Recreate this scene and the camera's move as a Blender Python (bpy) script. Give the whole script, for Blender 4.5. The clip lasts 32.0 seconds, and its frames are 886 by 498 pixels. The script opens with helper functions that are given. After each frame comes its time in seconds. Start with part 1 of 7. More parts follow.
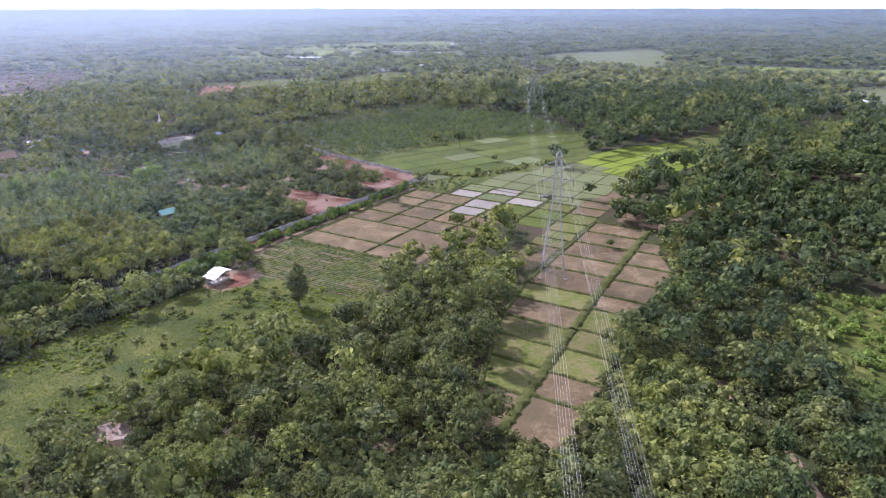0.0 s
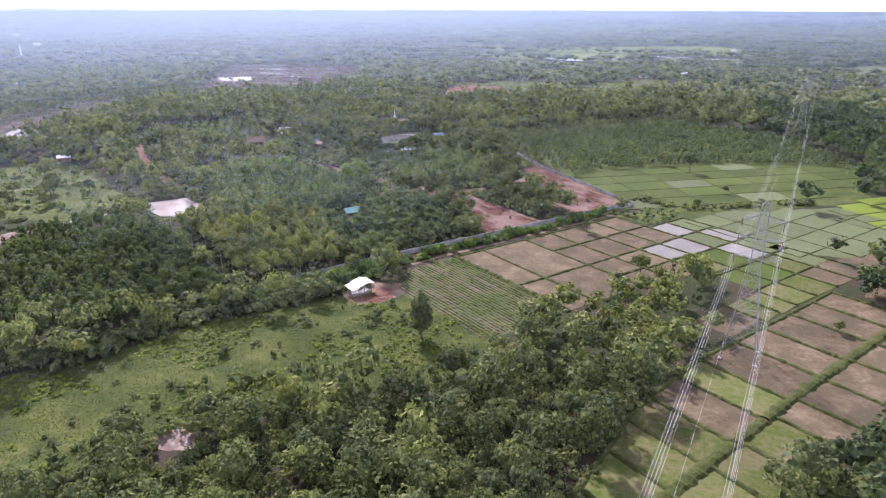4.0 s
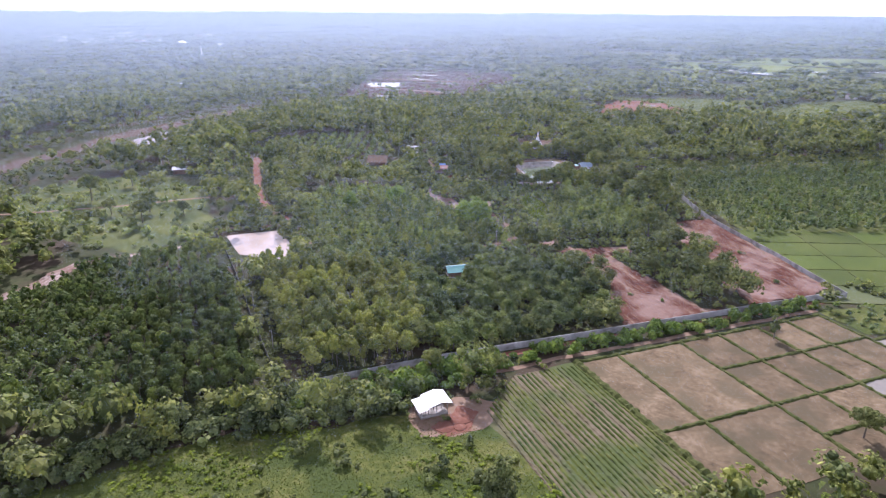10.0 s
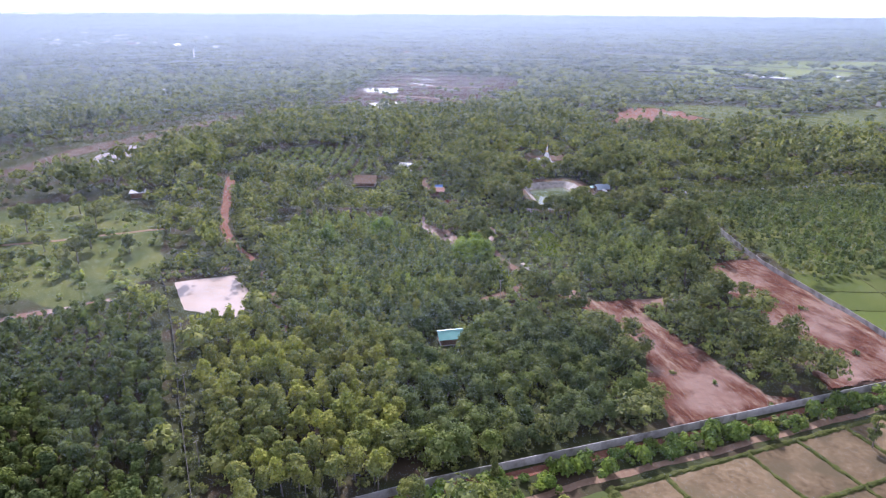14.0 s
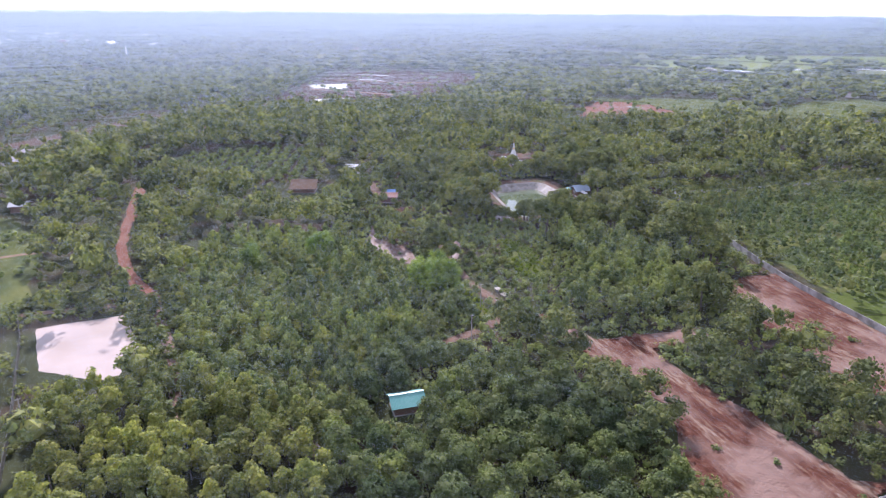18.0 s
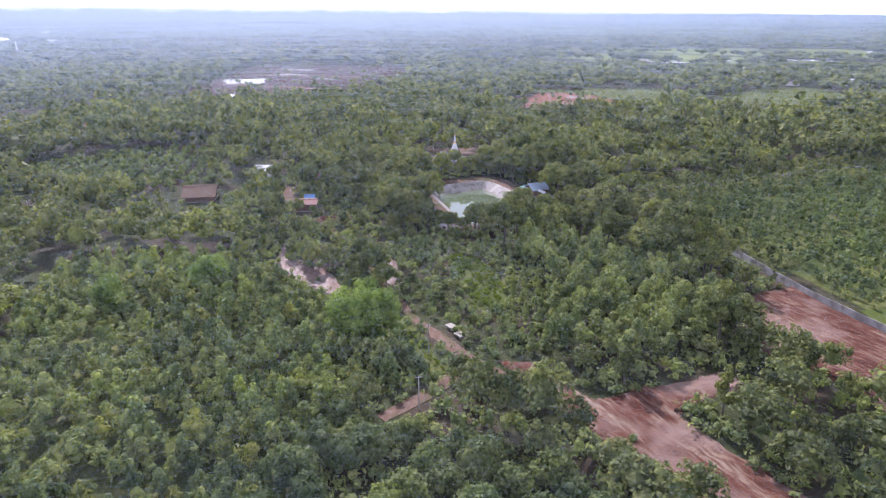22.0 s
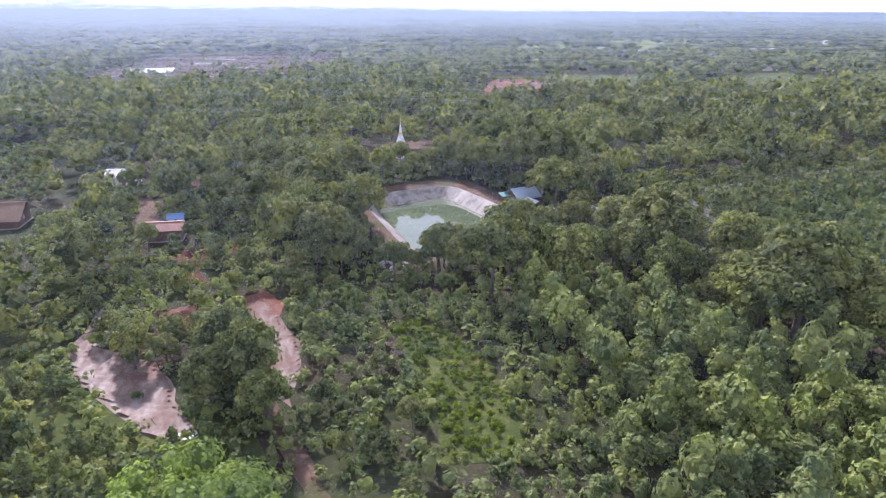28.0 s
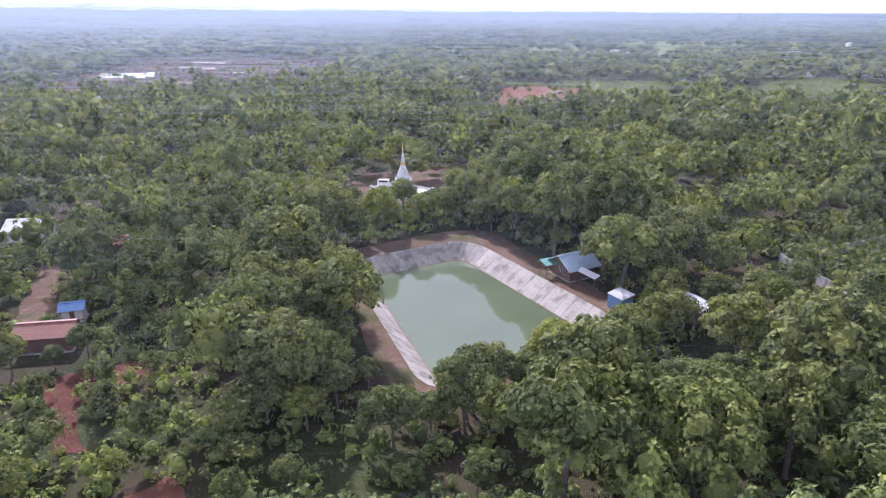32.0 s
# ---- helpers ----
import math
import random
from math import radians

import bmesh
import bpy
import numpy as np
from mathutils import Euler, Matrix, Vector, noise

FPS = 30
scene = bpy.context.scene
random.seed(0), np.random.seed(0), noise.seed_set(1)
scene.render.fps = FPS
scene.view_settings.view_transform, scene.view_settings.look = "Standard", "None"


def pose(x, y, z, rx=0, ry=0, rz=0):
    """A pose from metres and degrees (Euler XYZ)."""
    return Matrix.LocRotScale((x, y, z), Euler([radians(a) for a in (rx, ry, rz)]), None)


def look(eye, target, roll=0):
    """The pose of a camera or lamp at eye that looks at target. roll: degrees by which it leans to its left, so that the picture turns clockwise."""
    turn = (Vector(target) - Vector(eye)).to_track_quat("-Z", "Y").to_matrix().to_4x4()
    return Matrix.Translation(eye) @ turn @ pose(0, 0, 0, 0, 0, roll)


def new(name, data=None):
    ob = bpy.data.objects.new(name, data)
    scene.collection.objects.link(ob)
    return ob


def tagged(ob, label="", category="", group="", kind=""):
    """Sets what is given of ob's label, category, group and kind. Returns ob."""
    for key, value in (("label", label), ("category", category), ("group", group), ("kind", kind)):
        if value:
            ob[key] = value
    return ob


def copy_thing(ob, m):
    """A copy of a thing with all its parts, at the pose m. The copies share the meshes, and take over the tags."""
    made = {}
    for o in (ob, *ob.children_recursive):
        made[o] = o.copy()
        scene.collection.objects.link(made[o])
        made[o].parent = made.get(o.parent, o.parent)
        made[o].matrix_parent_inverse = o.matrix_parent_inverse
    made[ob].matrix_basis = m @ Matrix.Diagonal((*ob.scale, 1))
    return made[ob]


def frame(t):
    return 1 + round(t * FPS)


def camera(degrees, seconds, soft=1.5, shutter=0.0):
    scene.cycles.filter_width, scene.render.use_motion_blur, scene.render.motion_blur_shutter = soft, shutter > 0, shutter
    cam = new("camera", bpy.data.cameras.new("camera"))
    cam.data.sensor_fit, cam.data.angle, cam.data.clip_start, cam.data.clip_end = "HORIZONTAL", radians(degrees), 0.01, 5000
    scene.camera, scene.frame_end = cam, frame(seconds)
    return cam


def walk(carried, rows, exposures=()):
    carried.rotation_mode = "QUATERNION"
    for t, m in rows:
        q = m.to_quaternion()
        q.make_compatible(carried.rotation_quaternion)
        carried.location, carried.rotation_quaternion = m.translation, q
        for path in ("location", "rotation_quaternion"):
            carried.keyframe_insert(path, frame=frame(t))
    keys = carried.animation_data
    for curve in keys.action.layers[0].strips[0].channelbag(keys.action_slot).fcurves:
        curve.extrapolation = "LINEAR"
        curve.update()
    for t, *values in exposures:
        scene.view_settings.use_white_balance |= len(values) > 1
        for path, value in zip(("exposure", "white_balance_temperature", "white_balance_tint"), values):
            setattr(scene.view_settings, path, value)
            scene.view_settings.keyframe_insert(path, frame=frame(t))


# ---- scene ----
cam = camera(69.0, 32.0, soft=1.15)
# seconds, eye in metres, Euler angles in degrees
PATH = [
    (0.0, 0.03, 0.00, 83.39, 69.14, 0.11, -0.38),
    (0.5, 4.35, 2.97, 83.27, 69.15, 0.08, 3.12),
    (1.0, 8.71, 6.03, 83.22, 69.17, 0.06, 6.59),
    (1.5, 12.91, 9.37, 83.25, 69.19, 0.03, 8.92),
    (2.0, 16.64, 13.17, 83.30, 69.20, 0.02, 11.50),
    (2.5, 19.64, 17.55, 83.37, 69.22, -0.01, 14.37),
    (3.0, 21.88, 22.38, 83.41, 69.23, -0.01, 17.31),
    (3.5, 23.41, 27.47, 83.48, 69.23, -0.02, 20.25),
    (4.0, 24.31, 32.65, 83.60, 69.26, -0.06, 23.17),
    (4.5, 24.43, 37.89, 83.67, 69.27, -0.12, 26.28),
    (6.5, 20.62, 59.39, 83.34, 69.33, -0.19, 34.57),
    (7.0, 19.07, 64.49, 83.50, 69.37, -0.19, 35.41),
    (7.5, 17.16, 69.51, 83.75, 69.39, -0.20, 36.28),
    (8.0, 15.09, 74.48, 83.99, 69.40, -0.23, 37.13),
    (8.5, 12.86, 79.49, 84.24, 69.43, -0.27, 37.25),
    (9.0, 10.43, 84.48, 84.53, 69.45, -0.29, 37.28),
    (9.5, 7.79, 89.33, 84.77, 69.47, -0.30, 37.35),
    (10.0, 4.97, 94.22, 84.94, 69.48, -0.29, 37.37),
    (10.5, 2.03, 99.24, 85.13, 69.50, -0.30, 37.43),
    (11.0, -1.07, 104.15, 85.31, 69.52, -0.28, 37.47),
    (11.5, -4.27, 109.01, 85.40, 69.54, -0.29, 37.51),
    (12.0, -7.55, 113.90, 85.38, 69.56, -0.26, 37.54),
    (12.5, -10.77, 118.87, 85.26, 69.59, -0.28, 37.57),
    (13.0, -14.05, 123.87, 84.96, 69.59, -0.25, 37.62),
    (13.5, -17.40, 128.84, 84.60, 69.60, -0.26, 37.67),
    (14.0, -20.82, 133.77, 84.18, 69.61, -0.23, 37.70),
    (14.5, -24.26, 138.67, 83.54, 69.64, -0.22, 37.75),
    (16.5, -37.69, 157.43, 77.95, 69.65, -0.17, 37.75),
    (17.0, -40.98, 162.03, 76.52, 69.65, -0.22, 37.69),
    (17.5, -44.52, 166.75, 74.91, 69.66, -0.20, 37.00),
    (18.0, -48.17, 171.58, 73.38, 69.68, -0.22, 33.70),
    (18.5, -51.72, 176.24, 71.91, 69.69, -0.20, 27.29),
    (19.0, -55.00, 180.73, 70.64, 69.68, -0.18, 27.28),
    (19.5, -58.10, 185.25, 69.48, 69.71, -0.12, 27.28),
    (20.0, -61.01, 189.98, 68.13, 69.70, -0.16, 27.37),
    (20.5, -63.89, 194.93, 66.65, 69.71, -0.16, 27.47),
    (21.0, -66.75, 199.95, 65.08, 69.70, -0.16, 27.51),
    (21.5, -69.61, 205.08, 63.49, 69.71, -0.17, 27.60),
    (22.0, -72.53, 210.38, 61.86, 69.71, -0.17, 27.66),
    (22.5, -75.44, 215.76, 60.11, 69.72, -0.18, 27.64),
    (23.0, -78.36, 221.23, 58.25, 69.71, -0.17, 27.62),
    (23.5, -81.37, 226.76, 56.45, 69.72, -0.18, 27.20),
    (24.0, -84.42, 232.22, 54.62, 69.72, -0.19, 26.56),
    (24.5, -87.40, 237.65, 52.77, 69.72, -0.16, 25.92),
    (25.0, -90.31, 242.97, 50.95, 69.74, -0.15, 25.29),
    (25.5, -93.10, 248.46, 49.36, 69.73, -0.16, 24.38),
    (27.5, -103.42, 270.85, 45.09, 69.73, -0.20, 22.72),
    (28.0, -105.93, 276.44, 44.52, 69.73, -0.22, 22.76),
    (28.5, -108.38, 281.96, 44.27, 69.75, -0.21, 22.78),
    (29.0, -110.82, 287.44, 44.19, 69.76, -0.21, 22.78),
    (29.5, -113.28, 292.87, 44.16, 69.78, -0.22, 22.80),
    (30.0, -115.82, 298.25, 44.11, 69.79, -0.21, 22.84),
    (30.5, -118.52, 303.54, 43.98, 69.81, -0.23, 22.83),
    (31.0, -121.33, 308.77, 43.80, 69.82, -0.23, 22.86),
    (31.5, -124.22, 313.96, 43.59, 69.83, -0.24, 22.91),
    (32.0, -127.16, 319.13, 43.37, 69.84, -0.24, 22.94),
]
walk(cam, [(r[0], pose(*r[1:])) for r in PATH], exposures=[(0.0, 0.76, 5510, 31), (32.0, 0.76, 5510, 31)])

# ---- world and sun: late light from ahead on the left, thin white cloud ----
SUN_AZ, SUN_EL = -45.0, 38.0
world = bpy.data.worlds.new("sky")
scene.world = world
world.use_nodes = True
wn, wl = world.node_tree.nodes, world.node_tree.links
sky = wn.new("ShaderNodeTexSky")
sky.sky_type, sky.sun_disc = "NISHITA", False
sky.sun_elevation, sky.sun_rotation = radians(SUN_EL), radians(SUN_AZ)
sky.air_density, sky.dust_density, sky.ozone_density, sky.altitude = 1.0, 1.5, 1.0, 100
SKY_STRENGTH = 0.090
wn["Background"].inputs["Strength"].default_value = SKY_STRENGTH
# thin bright cloud over the blue
veil = wn.new("ShaderNodeMix")
veil.data_type = "RGBA"
veil.inputs[7].default_value = (6.6, 6.8, 7.2, 1)
cl = wn.new("ShaderNodeTexNoise")
cl.inputs["Scale"].default_value, cl.inputs["Detail"].default_value = 2.2, 5
cr = wn.new("ShaderNodeMapRange")
cr.inputs[1].default_value, cr.inputs[2].default_value, cr.inputs[3].default_value, cr.inputs[4].default_value = 0.35, 0.65, 0.82, 1.0
wc = wn.new("ShaderNodeTexCoord")
wl.new(wc.outputs["Generated"], cl.inputs["Vector"])
wl.new(cl.outputs["Fac"], cr.inputs[0])
wl.new(cr.outputs[0], veil.inputs[0])
wl.new(sky.outputs["Color"], veil.inputs[6])
sep, lift = wn.new("ShaderNodeSeparateXYZ"), wn.new("ShaderNodeMapRange")
lift.interpolation_type = "SMOOTHSTEP"
lift.inputs[1].default_value, lift.inputs[2].default_value, lift.inputs[3].default_value, lift.inputs[4].default_value = 0.0, 0.42, 3.0, 0.85
wl.new(wc.outputs["Generated"], sep.inputs[0])
wl.new(sep.outputs[2], lift.inputs[0])
low = wn.new("ShaderNodeMapRange")
low.interpolation_type = "SMOOTHSTEP"
low.inputs[1].default_value, low.inputs[2].default_value, low.inputs[3].default_value, low.inputs[4].default_value = 0.0, 0.14, 2.6, 1.0
wl.new(sep.outputs[2], low.inputs[0])
both_lifts = wn.new("ShaderNodeMath")
both_lifts.operation = "MULTIPLY"
wl.new(lift.outputs[0], both_lifts.inputs[0])
wl.new(low.outputs[0], both_lifts.inputs[1])
glow = wn.new("ShaderNodeVectorMath")
glow.operation = "SCALE"
wl.new(veil.outputs[2], glow.inputs[0])
wl.new(both_lifts.outputs[0], glow.inputs["Scale"])
wl.new(glow.outputs[0], wn["Background"].inputs["Color"])
lamp = bpy.data.lights.new("sun", "SUN")
lamp.energy, lamp.angle, lamp.color = 4.9, radians(3), (1.0, 0.92, 0.80)
sun_ob = new("sun", lamp)
az, el = radians(SUN_AZ), radians(SUN_EL)
sun_way = Vector((math.sin(az) * math.cos(el), math.cos(az) * math.cos(el), math.sin(el)))
sun_ob.matrix_world = look(sun_way * 300, (0, 0, 0))

# ---- materials ----


def nodes_of(name):
    m = bpy.data.materials.new(name)
    m.use_nodes = True
    return m, m.node_tree.nodes, m.node_tree.links


def ramp(n, l, src, stops):
    r = n.new("ShaderNodeValToRGB")
    e = r.color_ramp.elements
    while len(e) < len(stops):
        e.new(0.5)
    for el_, (p, c) in zip(e, stops):
        el_.position, el_.color = p, (*c, 1)
    l.new(src, r.inputs[0])
    return r.outputs[0]


def noise_at(n, l, scale, detail=4.0, rough=0.55, stretch=None):
    g = n.new("ShaderNodeNewGeometry")
    src = g.outputs["Position"]
    if stretch:
        mp = n.new("ShaderNodeMapping")
        mp.vector_type = "TEXTURE"
        mp.inputs["Scale"].default_value = stretch[:3]
        mp.inputs["Rotation"].default_value = (0, 0, stretch[3])
        l.new(src, mp.inputs["Vector"])
        src = mp.outputs[0]
    t = n.new("ShaderNodeTexNoise")
    t.inputs["Scale"].default_value, t.inputs["Detail"].default_value = scale, detail
    t.inputs["Roughness"].default_value = rough
    l.new(src, t.inputs["Vector"])
    return t.outputs["Fac"]


def mixed(n, l, fac, a, b, how="MIX"):
    x = n.new("ShaderNodeMix")
    x.data_type, x.blend_type = "RGBA", how
    for sock, v in ((x.inputs[0], fac), (x.inputs[6], a), (x.inputs[7], b)):
        if isinstance(v, (int, float)):
            sock.default_value = v
        elif isinstance(v, tuple):
            sock.default_value = (*v, 1)
        else:
            l.new(v, sock)
    return x.outputs[2]


def surface(name, stops, big=0.05, small=1.2, rough=0.9, bump=0.3, stain=None, stain_scale=0.02, stretch=None, metal=0.0, vary=0.0, bump_scale=None):
    """A surface whose colour wanders at two scales, with stains and fine relief."""
    m, n, l = nodes_of(name)
    p = n["Principled BSDF"]
    f1, f2 = noise_at(n, l, big, 5, 0.6, stretch), noise_at(n, l, small, 6, 0.65, stretch)
    add = n.new("ShaderNodeMath")
    add.operation = "MULTIPLY_ADD"
    add.inputs[1].default_value = 0.5
    half = n.new("ShaderNodeMath")
    half.operation = "MULTIPLY"
    half.inputs[1].default_value = 0.5
    l.new(f1, half.inputs[0])
    l.new(f2, add.inputs[0])
    l.new(half.outputs[0], add.inputs[2])
    col = ramp(n, l, add.outputs[0], stops)
    if stain:
        f3 = noise_at(n, l, stain_scale, 3, 0.5)
        mask = ramp(n, l, f3, [(0.48, (0, 0, 0)), (0.62, (1, 1, 1))])
        col = mixed(n, l, mask, col, stain)
    if vary:
        oi = n.new("ShaderNodeObjectInfo")
        r = ramp(n, l, oi.outputs["Random"], [(0, (1 - vary,) * 3), (1, (1 + vary,) * 3)])
        col = mixed(n, l, 1.0, col, r, "MULTIPLY")
    l.new(col, p.inputs["Base Color"])
    p.inputs["Roughness"].default_value, p.inputs["Metallic"].default_value = rough, metal
    p.inputs["Specular IOR Level"].default_value = 0.5 if rough < 0.8 else 0.1
    if bump:
        b = n.new("ShaderNodeBump")
        b.inputs["Strength"].default_value, b.inputs["Distance"].default_value = bump, 0.15
        l.new(noise_at(n, l, bump_scale or small * 3, 5, 0.7), b.inputs["Height"])
        l.new(b.outputs[0], p.inputs["Normal"])
    return m


def foliage(name, dark, mid, light, gloss=0.62, through_light=0.38, big=0.03):
    """Leaves: each spray has its own tone, trees differ, and light passes through."""
    m, n, l = nodes_of(name)
    p = n["Principled BSDF"]
    g = n.new("ShaderNodeNewGeometry")
    col = ramp(n, l, g.outputs["Random Per Island"], [(0.0, tuple(c * 0.85 for c in dark)), (0.5, mid), (1.0, tuple(c * 0.9 for c in light))])
    oi = n.new("ShaderNodeObjectInfo")
    tone = ramp(n, l, oi.outputs["Random"], [(0.0, (0.66, 0.74, 0.74)), (0.5, (1.0, 1.0, 0.95)), (0.85, (1.10, 1.12, 0.95)), (1.0, (1.26, 1.25, 0.9))])
    col = mixed(n, l, 1.0, col, tone, "MULTIPLY")
    patch = ramp(n, l, noise_at(n, l, big, 3, 0.6), [(0.35, (0.75, 0.8, 0.85)), (0.5, (1.0, 1.0, 1.0)), (0.66, (1.12, 1.15, 0.98))])
    col = mixed(n, l, 1.0, col, patch, "MULTIPLY")
    each = ramp(n, l, noise_at(n, l, 0.19, 1.0, 0.4), [(0.34, (0.68, 0.76, 0.85)), (0.48, (0.95, 0.98, 1.0)), (0.56, (1.05, 1.04, 0.98)), (0.66, (1.15, 1.18, 1.0))])
    col = mixed(n, l, 1.0, col, each, "MULTIPLY")
    l.new(col, p.inputs["Base Color"])
    p.inputs["Roughness"].default_value = gloss
    p.inputs["Specular IOR Level"].default_value = 0.08
    tr = n.new("ShaderNodeBsdfTranslucent")
    l.new(mixed(n, l, 1.0, col, (1.15, 1.2, 0.8), "MULTIPLY"), tr.inputs["Color"])
    mix = n.new("ShaderNodeMixShader")
    mix.inputs[0].default_value = through_light
    l.new(p.outputs[0], mix.inputs[1])
    l.new(tr.outputs[0], mix.inputs[2])
    l.new(mix.outputs[0], n["Material Output"].inputs["Surface"])
    return m


def water_mat(name, colour, rough=0.06, ripple=0.04, ior=2.0):
    m, n, l = nodes_of(name)
    p = n["Principled BSDF"]
    l.new(ramp(n, l, noise_at(n, l, 0.08, 3), [(0.35, tuple(c * 0.85 for c in colour)), (0.65, colour)]), p.inputs["Base Color"])
    p.inputs["Roughness"].default_value, p.inputs["IOR"].default_value = rough, ior
    b = n.new("ShaderNodeBump")
    b.inputs["Strength"].default_value, b.inputs["Distance"].default_value = ripple, 0.05
    l.new(noise_at(n, l, 1.5, 3), b.inputs["Height"])
    l.new(b.outputs[0], p.inputs["Normal"])
    return m


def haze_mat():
    """Bluish filament surface that imitates haze: scatters light forwards and back."""
    m, n, l = nodes_of("haze_threads")
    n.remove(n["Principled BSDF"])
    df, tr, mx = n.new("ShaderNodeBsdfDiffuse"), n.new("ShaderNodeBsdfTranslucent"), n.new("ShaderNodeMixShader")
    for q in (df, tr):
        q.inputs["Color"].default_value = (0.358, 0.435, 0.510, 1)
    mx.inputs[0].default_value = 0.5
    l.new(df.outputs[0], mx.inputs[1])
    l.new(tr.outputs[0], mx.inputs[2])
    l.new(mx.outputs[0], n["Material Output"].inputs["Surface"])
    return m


M = {}
M["haze"] = haze_mat()
M["floor"] = surface("forest_floor", [(0.3, (0.022, 0.028, 0.012)), (0.5, (0.040, 0.048, 0.019)), (0.7, (0.075, 0.080, 0.034))], 0.02, 0.5, 0.95, 0.5, stain=(0.060, 0.046, 0.030), stain_scale=0.06)
M["grass"] = surface("rough_grass", [(0.37, (0.034, 0.050, 0.013)), (0.46, (0.066, 0.084, 0.018)), (0.53, (0.094, 0.110, 0.025)), (0.62, (0.145, 0.143, 0.045))], 0.07, 0.8, 0.9, 0.9, stain=(0.052, 0.073, 0.018), stain_scale=0.09)
M["quarry"] = surface("dark_red_spoil", [(0.34, (0.022, 0.011, 0.009)), (0.5, (0.042, 0.020, 0.016)), (0.66, (0.10, 0.058, 0.046))], 0.03, 0.15, 0.92, 0.4)
M["far_rice"] = surface("far_ripening_rice", [(0.34, (0.085, 0.125, 0.022)), (0.5, (0.145, 0.185, 0.036)), (0.66, (0.21, 0.235, 0.06))], 0.008, 0.06, 0.85, 0.2)
M["paddy_dry"] = surface("dry_paddy_mud", [(0.36, (0.073, 0.055, 0.030)), (0.46, (0.120, 0.089, 0.051)), (0.54, (0.153, 0.115, 0.067)), (0.64, (0.206, 0.157, 0.100))], 0.16, 0.8, 0.9, 0.25, stain=(0.102, 0.082, 0.047), stain_scale=0.12, vary=0.14)
M["paddy_weedy"] = surface("weedy_paddy", [(0.34, (0.058, 0.086, 0.014)), (0.47, (0.095, 0.112, 0.026)), (0.60, (0.160, 0.130, 0.070))], 0.12, 0.8, 0.9, 0.3, vary=0.15)
M["paddy_green"] = surface("young_rice", [(0.32, (0.039, 0.061, 0.009)), (0.5, (0.066, 0.091, 0.015)), (0.68, (0.102, 0.120, 0.025))], 0.05, 1.2, 0.85, 0.4, vary=0.2)
M["paddy_vivid"] = surface("vivid_rice", [(0.32, (0.085, 0.125, 0.011)), (0.5, (0.130, 0.180, 0.018)), (0.68, (0.180, 0.220, 0.030))], 0.05, 1.2, 0.85, 0.4, vary=0.2)
M["paddy_dull"] = surface("thin_rice", [(0.32, (0.082, 0.109, 0.041)), (0.5, (0.116, 0.136, 0.058)), (0.68, (0.150, 0.156, 0.082))], 0.06, 1.0, 0.85, 0.3, vary=0.15)
M["paddy_wet"] = surface("wet_paddy_mud", [(0.36, (0.135, 0.122, 0.100)), (0.5, (0.190, 0.172, 0.142)), (0.62, (0.230, 0.205, 0.165))], 0.12, 0.6, 0.55, 0.1, vary=0.1)
M["bund"] = surface("grassy_bund", [(0.3, (0.034, 0.042, 0.012)), (0.5, (0.065, 0.078, 0.020)), (0.7, (0.115, 0.110, 0.041))], 0.2, 1.6, 0.9, 0.8)
M["tilled"] = surface("tilled_soil", [(0.3, (0.081, 0.077, 0.035)), (0.5, (0.127, 0.107, 0.063)), (0.7, (0.179, 0.142, 0.098))], 0.08, 0.9, 0.9, 0.4, stain=(0.069, 0.089, 0.029), stain_scale=0.05)
M["red"] = surface("red_laterite_soil", [(0.38, (0.050, 0.018, 0.011)), (0.46, (0.088, 0.034, 0.022)), (0.515, (0.122, 0.058, 0.038)), (0.56, (0.184, 0.122, 0.086)), (0.65, (0.279, 0.221, 0.168))], 0.14, 1.1, 0.92, 0.9, stain=(0.21, 0.14, 0.112), stain_scale=0.07, stretch=(3.4, 0.7, 1.0, -0.62))
M["pale"] = surface("pale_bare_soil", [(0.36, (0.12, 0.070, 0.052)), (0.46, (0.19, 0.135, 0.108)), (0.55, (0.29, 0.235, 0.20)), (0.64, (0.42, 0.37, 0.33))], 0.12, 0.7, 0.85, 0.6, stain=(0.17, 0.105, 0.08), stain_scale=0.12, stretch=(2.2, 0.8, 1.0, -0.9))
M["dirt"] = surface("brown_dirt_track", [(0.3, (0.128, 0.079, 0.053)), (0.5, (0.203, 0.139, 0.094)), (0.7, (0.270, 0.203, 0.150))], 0.1, 0.9, 0.9, 0.4)
M["red_dirt"] = surface("red_brown_dirt", [(0.3, (0.112, 0.045, 0.030)), (0.5, (0.173, 0.079, 0.053)), (0.7, (0.247, 0.150, 0.112))], 0.1, 0.9, 0.9, 0.4)
M["bank"] = surface("bank_earth", [(0.34, (0.085, 0.050, 0.034)), (0.5, (0.135, 0.085, 0.06)), (0.66, (0.20, 0.14, 0.105))], 0.12, 0.9, 0.9, 0.5, stain=(0.075, 0.075, 0.03), stain_scale=0.15)
# red earth darkened in its colour for the shade among trees
M["shaded_red"] = surface("shaded_red_earth", [(0.34, (0.060, 0.022, 0.016)), (0.5, (0.105, 0.040, 0.030)), (0.66, (0.16, 0.075, 0.058))], 0.12, 0.9, 0.92, 0.5)
M["damp"] = surface("damp_graded_earth", [(0.34, (0.050, 0.032, 0.025)), (0.5, (0.085, 0.058, 0.046)), (0.66, (0.15, 0.11, 0.09))], 0.06, 0.4, 0.9, 0.4)
